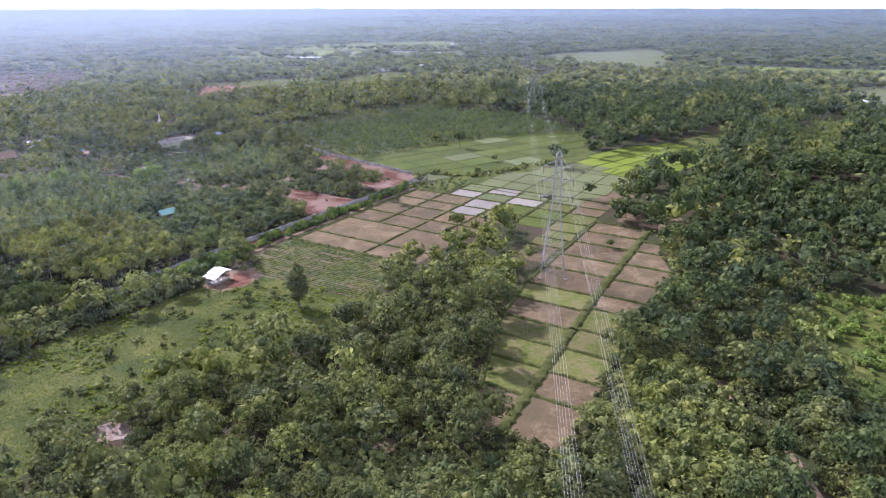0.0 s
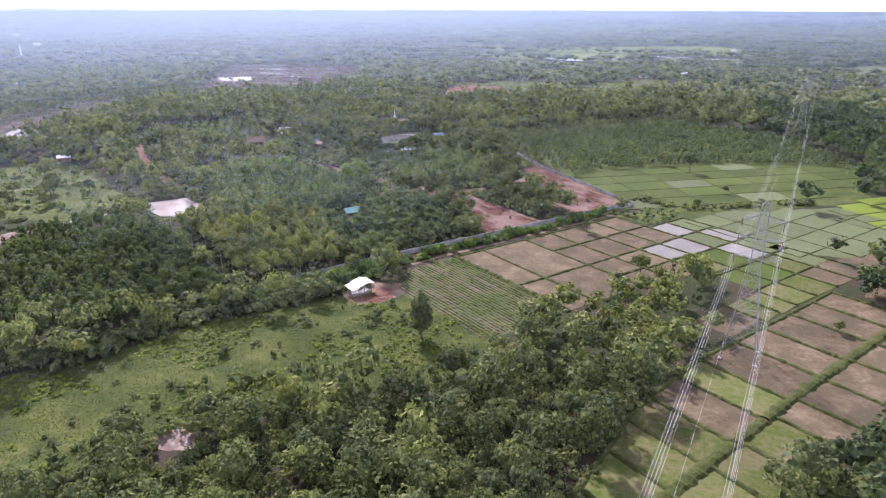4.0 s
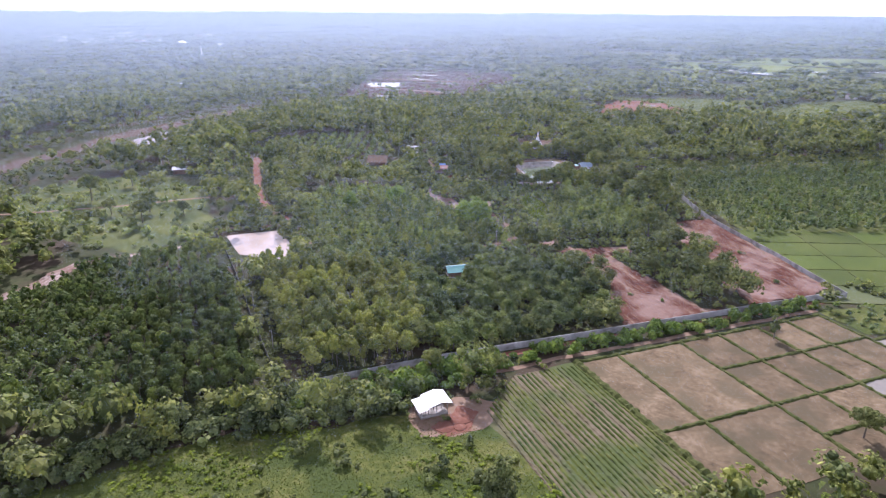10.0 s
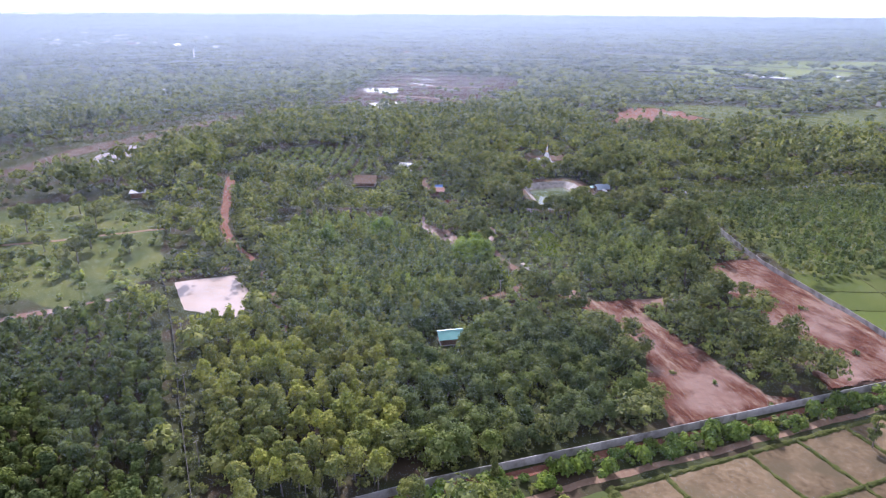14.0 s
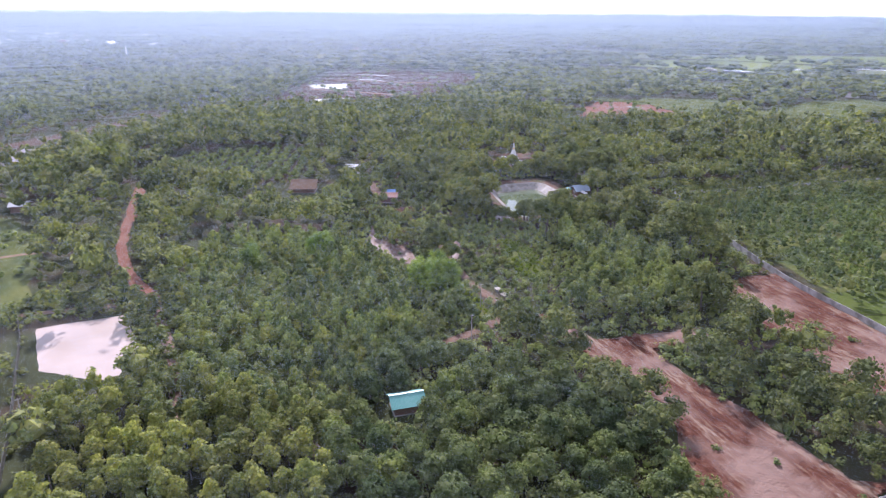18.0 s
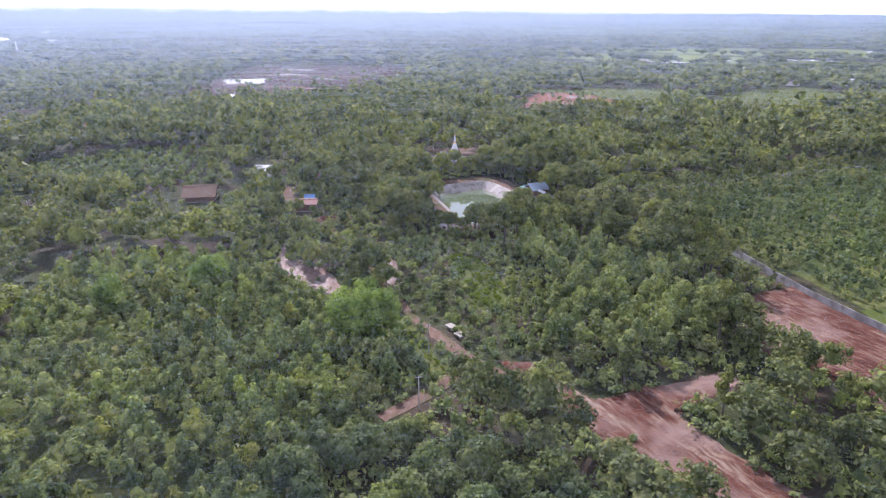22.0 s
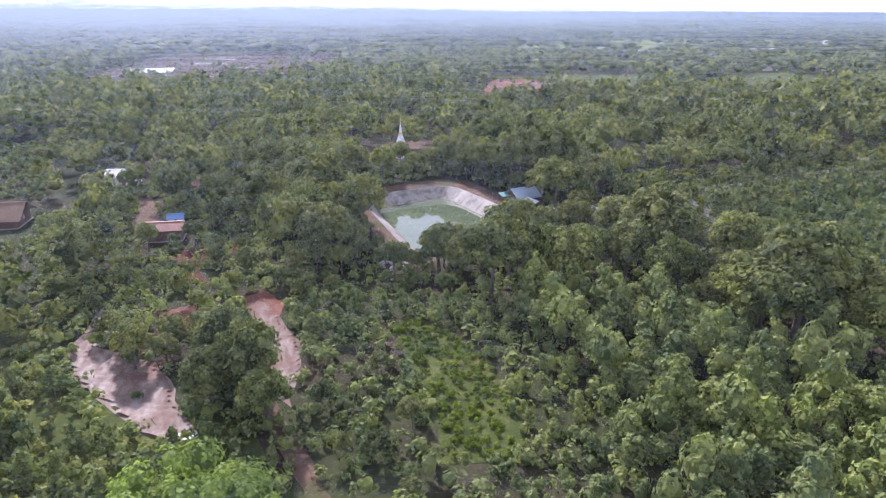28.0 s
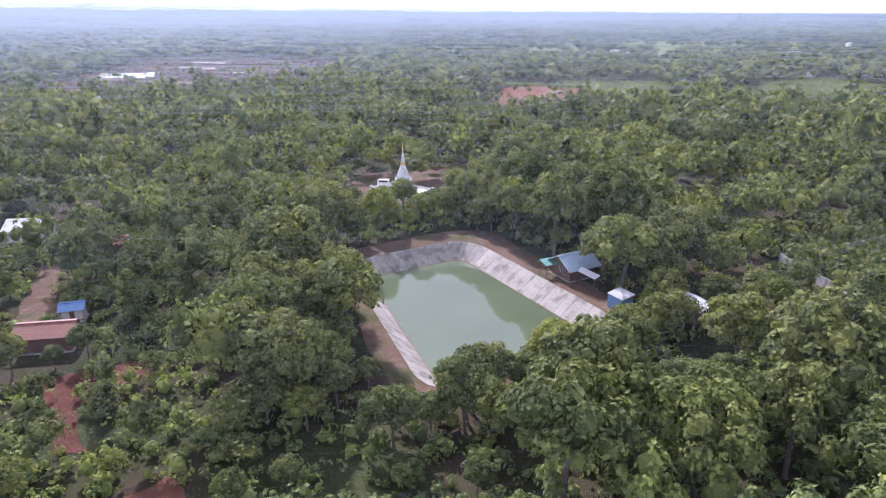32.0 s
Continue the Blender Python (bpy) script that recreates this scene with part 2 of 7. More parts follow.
M["concrete"] = surface("weathered_concrete", [(0.3, (0.235, 0.215, 0.190)), (0.5, (0.335, 0.310, 0.275)), (0.7, (0.440, 0.412, 0.370))], 0.25, 2.5, 0.75, 0.15, stain=(0.190, 0.172, 0.145), stain_scale=0.5, vary=0.12)
M["plaza"] = surface("pale_paving", [(0.3, (0.440, 0.432, 0.400)), (0.7, (0.576, 0.568, 0.536))], 0.2, 2.0, 0.7, 0.1)
M["wall"] = surface("grey_block_wall", [(0.3, (0.299, 0.293, 0.287)), (0.5, (0.414, 0.408, 0.397)), (0.7, (0.540, 0.535, 0.517))], 0.15, 1.5, 0.85, 0.2, stain=(0.230, 0.224, 0.207), stain_scale=0.3, vary=0.1)
# block wall darkened all over to paint in the lane wall's shadow side
M["shaded_wall"] = surface("shaded_block_wall", [(0.3, (0.055, 0.055, 0.045)), (0.5, (0.09, 0.09, 0.075)), (0.7, (0.17, 0.165, 0.15))], 0.15, 1.5, 0.85, 0.2, vary=0.1)
M["slab"] = surface("pale_cast_slab", [(0.3, (0.27, 0.25, 0.205)), (0.7, (0.38, 0.36, 0.30))], 0.3, 2.5, 0.85, 0.15)
M["bark"] = surface("grey_brown_bark", [(0.3, (0.10, 0.085, 0.07)), (0.7, (0.22, 0.19, 0.155))], 0.5, 6.0, 0.9, 0.5)
M["steel"] = surface("galvanised_steel", [(0.3, (0.20, 0.205, 0.21)), (0.7, (0.30, 0.305, 0.31))], 0.2, 3.0, 0.65, 0, metal=0.2)
M["wire"] = surface("aluminium_conductor", [(0.3, (0.48, 0.48, 0.47)), (0.7, (0.6, 0.6, 0.59))], 0.05, 1.0, 0.4, 0, metal=0.5)
M["insulator"] = surface("brown_glazed_insulator", [(0.3, (0.10, 0.05, 0.03)), (0.7, (0.16, 0.08, 0.05))], 1.0, 5.0, 0.25, 0)
M["white_roof"] = surface("white_metal_sheet", [(0.3, (0.70, 0.71, 0.72)), (0.7, (0.84, 0.84, 0.84))], 0.3, 2.0, 0.38, 0.05, vary=0.05)
M["grey_roof"] = surface("grey_metal_sheet", [(0.3, (0.36, 0.38, 0.40)), (0.7, (0.52, 0.53, 0.54))], 0.3, 2.0, 0.45, 0.05)
M["blue_roof"] = surface("pale_blue_metal_sheet", [(0.3, (0.32, 0.42, 0.50)), (0.7, (0.45, 0.55, 0.62))], 0.3, 2.0, 0.4, 0.05)
M["deep_blue"] = surface("blue_metal_sheet", [(0.3, (0.12, 0.24, 0.46)), (0.7, (0.2, 0.34, 0.58))], 0.3, 2.0, 0.4, 0.05)
M["green_roof"] = surface("sea_green_metal_sheet", [(0.3, (0.080, 0.256, 0.224)), (0.7, (0.160, 0.368, 0.320))], 0.3, 2.0, 0.4, 0.05)
M["red_roof"] = surface("rusty_red_sheet", [(0.3, (0.17, 0.062, 0.042)), (0.7, (0.28, 0.115, 0.078))], 0.4, 2.0, 0.6, 0.1)
M["thatch"] = surface("brown_thatch", [(0.3, (0.160, 0.105, 0.070)), (0.7, (0.272, 0.195, 0.140))], 0.5, 4.0, 0.95, 0.6)
M["timber"] = surface("dark_stained_timber", [(0.3, (0.10, 0.055, 0.035)), (0.7, (0.22, 0.13, 0.085))], 0.5, 4.0, 0.7, 0.3)
M["plaster"] = surface("painted_plaster", [(0.3, (0.62, 0.58, 0.50)), (0.7, (0.76, 0.72, 0.64))], 0.4, 3.0, 0.8, 0.1)
M["stupa"] = surface("whitewashed_masonry", [(0.3, (0.74, 0.74, 0.72)), (0.7, (0.85, 0.85, 0.83))], 0.4, 2.5, 0.6, 0.1, stain=(0.62, 0.62, 0.58), stain_scale=0.8)
M["gold"] = surface("gilded_metal", [(0.3, (0.65, 0.44, 0.12)), (0.7, (0.80, 0.58, 0.20))], 0.5, 3.0, 0.35, 0, metal=0.8)
M["white_paint"] = surface("white_car_paint", [(0.3, (0.74, 0.74, 0.74)), (0.7, (0.82, 0.82, 0.82))], 0.5, 3.0, 0.25, 0)
M["dark_glass"] = surface("dark_window_glass", [(0.3, (0.02, 0.025, 0.03)), (0.7, (0.04, 0.045, 0.05))], 0.5, 3.0, 0.08, 0)
M["rubber"] = surface("black_rubber", [(0.3, (0.02, 0.02, 0.02)), (0.7, (0.035, 0.035, 0.035))], 1, 8, 0.8, 0)
M["green_water"] = water_mat("milky_green_water", (0.125, 0.160, 0.092), 0.012, 0.008)
# the next two are paled in base colour for the sky they mirror
M["mud_water"] = water_mat("muddy_pink_water", (0.47, 0.39, 0.34), 0.1, 0.02, 1.45)
M["flood"] = water_mat("flood_water", (0.40, 0.39, 0.36), 0.18)
M["brown_water"] = water_mat("brown_silty_water", (0.20, 0.125, 0.09), 0.12, 0.12, 1.33)
M["leaf_forest"] = foliage("broadleaf_leaves", (0.088, 0.100, 0.039), (0.180, 0.200, 0.076), (0.337, 0.340, 0.128))
M["leaf_dark"] = foliage("dark_leaves", (0.066, 0.084, 0.033), (0.137, 0.155, 0.058), (0.240, 0.244, 0.095))
M["leaf_yellow"] = foliage("yellowing_leaves", (0.139, 0.159, 0.050), (0.241, 0.257, 0.078), (0.362, 0.347, 0.107))
M["leaf_rubber"] = foliage("rubber_leaves", (0.061, 0.084, 0.030), (0.110, 0.139, 0.051), (0.174, 0.198, 0.070))
M["leaf_grey"] = foliage("grey_green_leaves", (0.075, 0.099, 0.039), (0.140, 0.171, 0.069), (0.244, 0.272, 0.126))
M["leaf_bright"] = foliage("fresh_green_leaves", (0.094, 0.136, 0.035), (0.159, 0.223, 0.058), (0.260, 0.320, 0.085))
M["leaf_scrub"] = foliage("scrub_leaves", (0.120, 0.151, 0.062), (0.212, 0.250, 0.100), (0.350, 0.365, 0.142))
M["leaf_rice"] = foliage("grass_blades", (0.080, 0.095, 0.016), (0.100, 0.118, 0.021), (0.125, 0.140, 0.030))
# darker leaf colour that paints in the right-hand wood's shaded sides
M["leaf_shaded"] = foliage("shade_dark_leaves", (0.043, 0.062, 0.030), (0.083, 0.108, 0.051), (0.139, 0.170, 0.081))
M["leaf_sapling"] = foliage("pale_sapling_leaves", (0.112, 0.144, 0.052), (0.188, 0.225, 0.086), (0.288, 0.312, 0.127))
M["leaf_herb"] = foliage("herb_leaves", (0.118, 0.158, 0.018), (0.196, 0.247, 0.028), (0.296, 0.337, 0.042))
M["leaf_bamboo"] = foliage("bamboo_leaves", (0.135, 0.193, 0.048), (0.223, 0.297, 0.074), (0.331, 0.399, 0.108), 0.55, 0.45)

# ---- mesh tools ----


def mesh_np(name, v, groups, material, smooth=False):
    """A mesh from vertex rows and face arrays of three or four corners."""
    me = bpy.data.meshes.new(name)
    v = np.asarray(v, dtype=np.float32)
    loops = np.concatenate([g.ravel() for g in groups]).astype(np.int32)
    sizes = np.concatenate([np.full(len(g), g.shape[1]) for g in groups])
    me.vertices.add(len(v))
    me.vertices.foreach_set("co", v.ravel())
    me.loops.add(len(loops))
    me.loops.foreach_set("vertex_index", loops)
    me.polygons.add(len(sizes))
    me.polygons.foreach_set("loop_start", np.r_[0, np.cumsum(sizes)[:-1]].astype(np.int32))
    me.polygons.foreach_set("use_smooth", np.full(len(sizes), bool(smooth)))
    me.materials.append(material)
    me.update(calc_edges=True)
    return me


def joined(pieces):
    """Several (vertices, groups) pieces as one."""
    vs, gs, k = [], [], 0
    for v, groups in pieces:
        vs.append(v)
        gs += [g + k for g in groups]
        k += len(v)
    return np.concatenate(vs), gs


def part(name, data, material, parent, label="", smooth=False):
    """Links (vertices, groups) or a bmesh as one mesh object under a thing or a part."""
    if isinstance(data, tuple):
        me = mesh_np(name, data[0], data[1], material, smooth)
    else:
        me = bpy.data.meshes.new(name)
        for f_ in data.faces:
            f_.smooth = False
        data.to_mesh(me)
        data.free()
        me.materials.append(material)
    ob = new(name, me)
    ob.parent = parent
    if label:
        tagged(ob, label)
    return ob


def box(x0, x1, y0, y1, z0, z1):
    v = np.array([(x, y, z) for x in (x0, x1) for y in (y0, y1) for z in (z0, z1)], float)
    f = np.array([(0, 1, 3, 2), (4, 6, 7, 5), (0, 4, 5, 1), (2, 3, 7, 6), (0, 2, 6, 4), (1, 5, 7, 3)])
    return v, [f]


def beam(a, b, w, h=None):
    """A bar of square section from a to b."""
    a, b = np.array(a, float), np.array(b, float)
    d = (b - a) / np.linalg.norm(b - a)
    s = np.cross(d, (0, 0, 1) if abs(d[2]) < 0.9 else (1, 0, 0))
    s /= np.linalg.norm(s)
    u = np.cross(s, d)
    h = h or w
    v = [p + s * i * w / 2 + u * j * h / 2 for p in (a, b) for i, j in ((-1, -1), (1, -1), (1, 1), (-1, 1))]
    f = np.array([(0, 1, 2, 3), (7, 6, 5, 4), (0, 4, 5, 1), (1, 5, 6, 2), (2, 6, 7, 3), (3, 7, 4, 0)])
    return np.array(v), [f]


def tube(points, radii, sides=6, closed=True):
    pts = np.array(points, float)
    d = np.gradient(pts, axis=0)
    d /= np.linalg.norm(d, axis=1, keepdims=True)
    ref = np.where(np.abs(d[:, 2:3]) < 0.9, np.array([[0, 0, 1.0]]), np.array([[1.0, 0, 0]]))
    s = np.cross(d, ref)
    s /= np.linalg.norm(s, axis=1, keepdims=True)
    u = np.cross(s, d)
    a = np.linspace(0, 2 * np.pi, sides, endpoint=False)
    r = np.array(radii, float)[:, None, None]
    v = pts[:, None] + r * (np.cos(a)[None, :, None] * s[:, None] + np.sin(a)[None, :, None] * u[:, None])
    k, n = sides, len(pts)
    i, j = np.meshgrid(np.arange(n - 1), np.arange(k), indexing="ij")
    f = np.stack([i * k + j, i * k + (j + 1) % k, (i + 1) * k + (j + 1) % k, (i + 1) * k + j], -1).reshape(-1, 4)
    return v.reshape(-1, 3), [f]


def lathe(profile, sides=24):
    """A turned body from (radius, height) rows, closed at the top and foot."""
    a = np.linspace(0, 2 * np.pi, sides, endpoint=False)
    v = np.array([(r * np.cos(t), r * np.sin(t), z) for r, z in profile for t in a])
    n = len(profile)
    i, j = np.meshgrid(np.arange(n - 1), np.arange(sides), indexing="ij")
    f = np.stack([i * sides + j, i * sides + (j + 1) % sides, (i + 1) * sides + (j + 1) % sides, (i + 1) * sides + j], -1).reshape(-1, 4)
    return v, [f]


def inside(poly, x, y):
    """Which of the points lie in the polygon."""
    hit = np.zeros(np.shape(x), bool)
    q = list(poly)
    for (x0, y0), (x1, y1) in zip(q, q[1:] + q[:1]):
        if y0 != y1:
            hit ^= ((y0 > y) != (y1 > y)) & (x < (x1 - x0) * (y - y0) / (y1 - y0) + x0)
    return hit


def off_line(line, x, y):
    """The distance of the points from a line of corners."""
    best = np.full(np.shape(x), 1e9)
    if len(line) == 1:
        return np.hypot(x - line[0][0], y - line[0][1])
    for (x0, y0), (x1, y1) in zip(line[:-1], line[1:]):
        dx, dy = x1 - x0, y1 - y0
        t = np.clip(((x - x0) * dx + (y - y0) * dy) / (dx * dx + dy * dy), 0, 1)
        best = np.minimum(best, np.hypot(x - x0 - t * dx, y - y0 - t * dy))
    return best


def ragged(poly, step=2.0, wobble=0.6, seed=0):
    """The polygon with many corners and an uneven edge."""
    out = []
    q = list(poly)
    for (x0, y0), (x1, y1) in zip(q, q[1:] + q[:1]):
        n = max(1, int(math.hypot(x1 - x0, y1 - y0) / step))
        for i in range(n):
            x, y = x0 + (x1 - x0) * i / n, y0 + (y1 - y0) * i / n
            w = noise.noise_vector((x * 0.35 / max(wobble, 0.3), y * 0.35 / max(wobble, 0.3), seed)) + noise.noise_vector((x * 0.08, y * 0.08, seed + 7.0)) * 1.5
            out.append((x + wobble * w.x, y + wobble * w.y))
    return out


def sheet(name, poly, z, material, label, category="ground", wobble=0.6, step=2.0, kind="structure", parent=None):
    """A patch of ground with an uneven edge and a skirt into the soil."""
    edge = ragged(poly, step, wobble) if wobble else list(poly)
    bm = bmesh.new()
    top = [bm.verts.new((x, y, z)) for x, y in edge]
    face = bm.faces.new(top)
    face.normal_update()
    if face.normal.z < 0:
        face.normal_flip()
    low = [bm.verts.new((x, y, z - 0.3)) for x, y in edge]
    for i in range(len(top)):
        j = (i + 1) % len(top)
        bm.faces.new((top[i], low[i], low[j], top[j]))
    bmesh.ops.triangulate(bm, faces=[face])
    ob = part(name, bm, material, parent)
    return tagged(ob, label, category, kind=kind) if parent is None else ob


def relief(name, poly, z, material, label, angle, step=0.8, high=0.28):
    """Churned ground: a fine grid with ruts that run along the angle, inside the outline."""
    p = np.array(poly)
    xs, ys = np.arange(p[:, 0].min(), p[:, 0].max(), step), np.arange(p[:, 1].min(), p[:, 1].max(), step)
    gx, gy = np.meshgrid(xs, ys, indexing="ij")
    inn = inside(ragged(poly, 2.0, 1.3), gx, gy)
    a, b = gx * math.cos(angle) + gy * math.sin(angle), -gx * math.sin(angle) + gy * math.cos(angle)
    h = np.array([noise.noise((q * 0.09, r_ * 0.55, 1.5)) + 0.6 * noise.noise((q * 0.25, r_ * 1.1, 4.0)) + 0.5 * noise.noise((q * 0.6, r_ * 0.6, 9.0)) for q, r_ in zip(a.ravel(), b.ravel())]).reshape(gx.shape)
    v = np.stack([gx, gy, z + high * (0.45 + h * 0.55)], -1).reshape(-1, 3)
    m_ = gx.shape[1]
    i, j = np.where(inn[:-1, :-1] & inn[1:, :-1] & inn[1:, 1:] & inn[:-1, 1:])
    f = np.stack([i * m_ + j, (i + 1) * m_ + j, (i + 1) * m_ + j + 1, i * m_ + j + 1], 1)
    used, back = np.unique(f, return_inverse=True)
    ob = new(name, mesh_np(name, v[used], [back.reshape(-1, 4)], material))
    return tagged(ob, label, "ground", kind="structure")


def ribbon(line, widths):
    """The outline of a track along a line."""
    p = np.array(line, float)
    d = np.gradient(p, axis=0)
    d /= np.linalg.norm(d, axis=1, keepdims=True)
    s = np.stack([-d[:, 1], d[:, 0]], 1)
    w = (np.array(widths, float) if np.ndim(widths) else np.full(len(p), float(widths)))[:, None] / 2
    return [tuple(q) for q in p + s * w] + [tuple(q) for q in (p - s * w)[::-1]]

# ---- the plan, in metres: u runs along the long wall, v away from it ----
U, V_ = np.array((0.538, 0.843)), np.array((0.862, -0.506))


def uv(u, v):
    return (-55.0 + U[0] * u + V_[0] * v, 230.0 + U[1] * u + V_[1] * v)


POND = [(-187, 414), (-171, 436), (-134, 408), (-154, 379)]
PONDL = [(-209, 234), (-198, 250), (-180, 243), (-170, 231), (-188, 224)]
VEG = [uv(-33, 14), uv(-18, 0), uv(-0.8, 0), uv(-0.8, 54), uv(-27, 54)]
CLEARING = [(-134, 104), (-112, 128), (-104, 152), (-84, 175), (-66, 196), (-56, 195), (-30, 182), (-19, 178), (-29, 150), (-48, 140), (-66, 126), (-72, 116), (-86, 84), (-110, 76)]
RED1 = [(-113, 310.5), (-108, 313.5), (-101, 308), (-92, 305.5), (-88, 311), (-80, 318), (-74, 326), (-71, 322), (-80, 307), (-66, 297), (-56, 293), (-40, 283), (-33, 285), (-41, 272.5), (-52.5, 256), (-62, 268), (-70, 286), (-92, 297), (-106, 302)]
RED2 = [(-77, 357), (-64, 375), (-42, 354), (-11, 324), (-14.5, 311.5), (-28, 294.5), (-42, 309), (-53, 330), (-70, 338)]
TRACK = [(-170, 352), (-160, 338), (-149, 328), (-136, 318), (-124, 311), (-116, 307), (-109, 304), (-100, 304)]
BARE1 = [(-191, 342), (-187, 338), (-181.5, 331.5), (-177, 331), (-170, 332), (-163, 328.5), (-158, 324), (-154, 321), (-156, 318.5), (-162, 319.5), (-171, 323), (-178, 325.5), (-184, 330)]
REDMID = [(-182, 344), (-179, 348), (-172, 340), (-174, 336), (-177, 338)]
REDTOP = [(-175, 352), (-172, 357), (-166, 355), (-163, 350), (-168, 347)]
BARE2 = [(-172, 351), (-170, 354), (-166, 353), (-159, 346.5), (-153.5, 340), (-148.5, 332), (-147, 329.5), (-150, 330.5), (-155, 335.5), (-162, 339.5), (-167, 346)]
YARD = [(-217.5, 370.5), (-220.6, 375), (-231, 384.5), (-236.5, 391), (-232, 391.5), (-223, 383.5), (-215, 377.5), (-214, 372)]
REDPATH = [(-201, 363), (-198.4, 367), (-191.5, 372.5), (-188.5, 370.5), (-192, 364), (-190, 361), (-183.5, 356), (-186.6, 354.5), (-194, 360.5)]
PLAZA = [(-207.5, 461.5), (-204, 470), (-192, 466), (-195.5, 457.5)]
POND_EDGE = [(-189.5, 412.5), (-189, 421), (-175, 440), (-168, 442), (-152, 429), (-135, 414), (-132, 408), (-153.5, 376.5), (-157.5, 377)]
GLADE = [(-146, 352), (-145, 358), (-137, 356), (-130, 349), (-124, 342), (-120, 331), (-127, 328), (-138, 343)]
VERGE = [(-134, 312), (-127, 308.5), (-120, 303), (-119.6, 297), (-124, 300), (-131, 304)]
FORK = [(-117.5, 304.5), (-117.8, 299), (-119, 293), (-122, 284)]
MEADOW_L = [(-304, 190), (-262, 190), (-236, 196), (-219, 203), (-214, 220), (-231, 242), (-256, 258), (-280, 270), (-322, 272), (-345, 240), (-336, 208)]
MEADOW_ROAD = [(-318, 178), (-293, 211), (-281, 229), (-272, 246), (-262, 262)]
RIVER = [(-380, 170), (-393, 213), (-409, 237), (-423, 273), (-446, 312), (-455, 349), (-471, 401), (-484, 460), (-478, 520), (-460, 550)]
MUDPOOL = [(-416, 303), (-394, 308), (-400, 326), (-424, 350), (-441, 338)]
QUARRY = [(-478, 565), (-429, 545), (-414, 590), (-372, 618), (-388, 750), (-465, 880), (-592, 867), (-637, 794), (-554, 660)]
PINK = [(-244, 651), (-213, 614), (-174, 652), (-171, 704), (-220, 740), (-250, 715)]
FIELD_A = [(-45, 358), (-3, 316), (38, 343), (90, 392), (100, 433), (71, 440), (16, 413), (-26, 384)]
FIELD_B = [uv(100, 20), uv(133, 27), uv(172, 46), uv(150, 93), uv(110, 80), uv(100, 60)]
BRIGHT = [(77, 355), (101, 313), (176, 374), (152, 400), (124, 398)]
FIELD_GAP = [(-3, 316), (38, 343), (90, 392), (95, 375), (77, 356), (40, 329), (16, 304)]
FIELD_HEDGE = [(-8, 330), (18, 323), (50, 345), (71, 358)]
DRY_R1 = [(62, 274), (85, 296), (91, 286), (65, 257)]
DRY_R2 = [(111, 312), (155, 337), (150, 321), (113, 295)]
GREEN_R1 = [(154, 416), (202, 447), (196, 410), (157, 385)]
GREEN_R2 = [(280, 490), (307, 485), (217, 345), (190, 350)]
GREEN_R3 = [(160, 303), (208, 304), (184, 275), (164, 281)]
ROUGH_R = [(113, 179), (136, 176), (140, 150), (93, 110), (92, 127), (104, 151)]
LEFTWALL = [(-104, 175), (-123, 185), (-144, 196), (-169, 210), (-206, 229), (-226, 237)]
LANE = [(-102, 179), (-122, 188), (-143, 199), (-168, 213), (-205, 232), (-228, 240)]
POND_ROAD = [(-222, 233), (-210, 247), (-200, 260), (-181, 250), (-168, 243), (-152, 233), (-140, 226)]
FAR_ROAD = [(-200, 260), (-225, 267), (-247, 279), (-289, 310), (-316, 331)]
DRY_BED = [(-205, 110), (-211, 140), (-213, 152), (-214, 165), (-221, 175), (-223, 185), (-216, 204), (-207, 222)]
PATH_R = [(64, 132), (66, 120), (68, 111), (69.5, 103), (68, 88)]
POOL_S = [(-73.5, 110), (-72, 113), (-69.5, 115), (-66, 114.5), (-63.5, 113), (-64.5, 110), (-67, 109), (-70, 108.6)]
FRONT = [(-104, 175), uv(-30, -12.6), uv(20, -10.6), uv(60, -9.2), uv(93, -8), (-6, 318)]
SIDE = [(-6, 318), (-33, 344.5), (-51, 360.5), (-61, 370), (-74, 386), (-88, 405), (-113, 446)]
NORTH = [(-113, 446), (-100, 458), (-64, 499), (-12, 556), (30, 600)]


FOOTWAY = [uv(-70, -12.4), uv(-30, -10.9), uv(20, -8.9), uv(60, -7.4), uv(92, -6.2)]
BANKWAY = [uv(-24, -3.2), uv(-5, -3.4), uv(30, -2.9), uv(60, -2.9), uv(84, -2.4)]


def strip_left(u):
    return float(np.interp(u, [-69, -53, -40, -28, -17, -5, 6, 22, 80], [113, 108, 103.5, 98.5, 96, 94, 92, 92, 90]))


def strip_mid(u):
    return float(np.interp(u, [-69, 11, 77], [121, 114.5, 111.5]))


def strip_right(u):
    return float(np.interp(u, [-69, -50, -14, 9, 22, 37, 52, 73], [134, 134.5, 130, 134, 134, 130, 122, 116]))


STRIP = [uv(u, strip_left(u)) for u in (-69, -40, -17, 6, 22, 78)] + [uv(u, strip_right(u)) for u in (73, 52, 37, 22, 9, -14, -50, -69)]
PADDY1 = [uv(-1, -2.5), uv(84, -2.5), uv(104, 16), uv(104, 62), uv(58, 62), uv(40, 56), uv(-1, 56)]
PADDY2 = [uv(57, 56), uv(104, 56), uv(104, 92), uv(78, 93), uv(22, 93), uv(22, 74), uv(50, 74)]
DIRT_TRI = [uv(84, -2), uv(108, 2), uv(112, 8), uv(104, 18), uv(84, 14)]

# ---- ground: one sheet with a hole for the pond ----


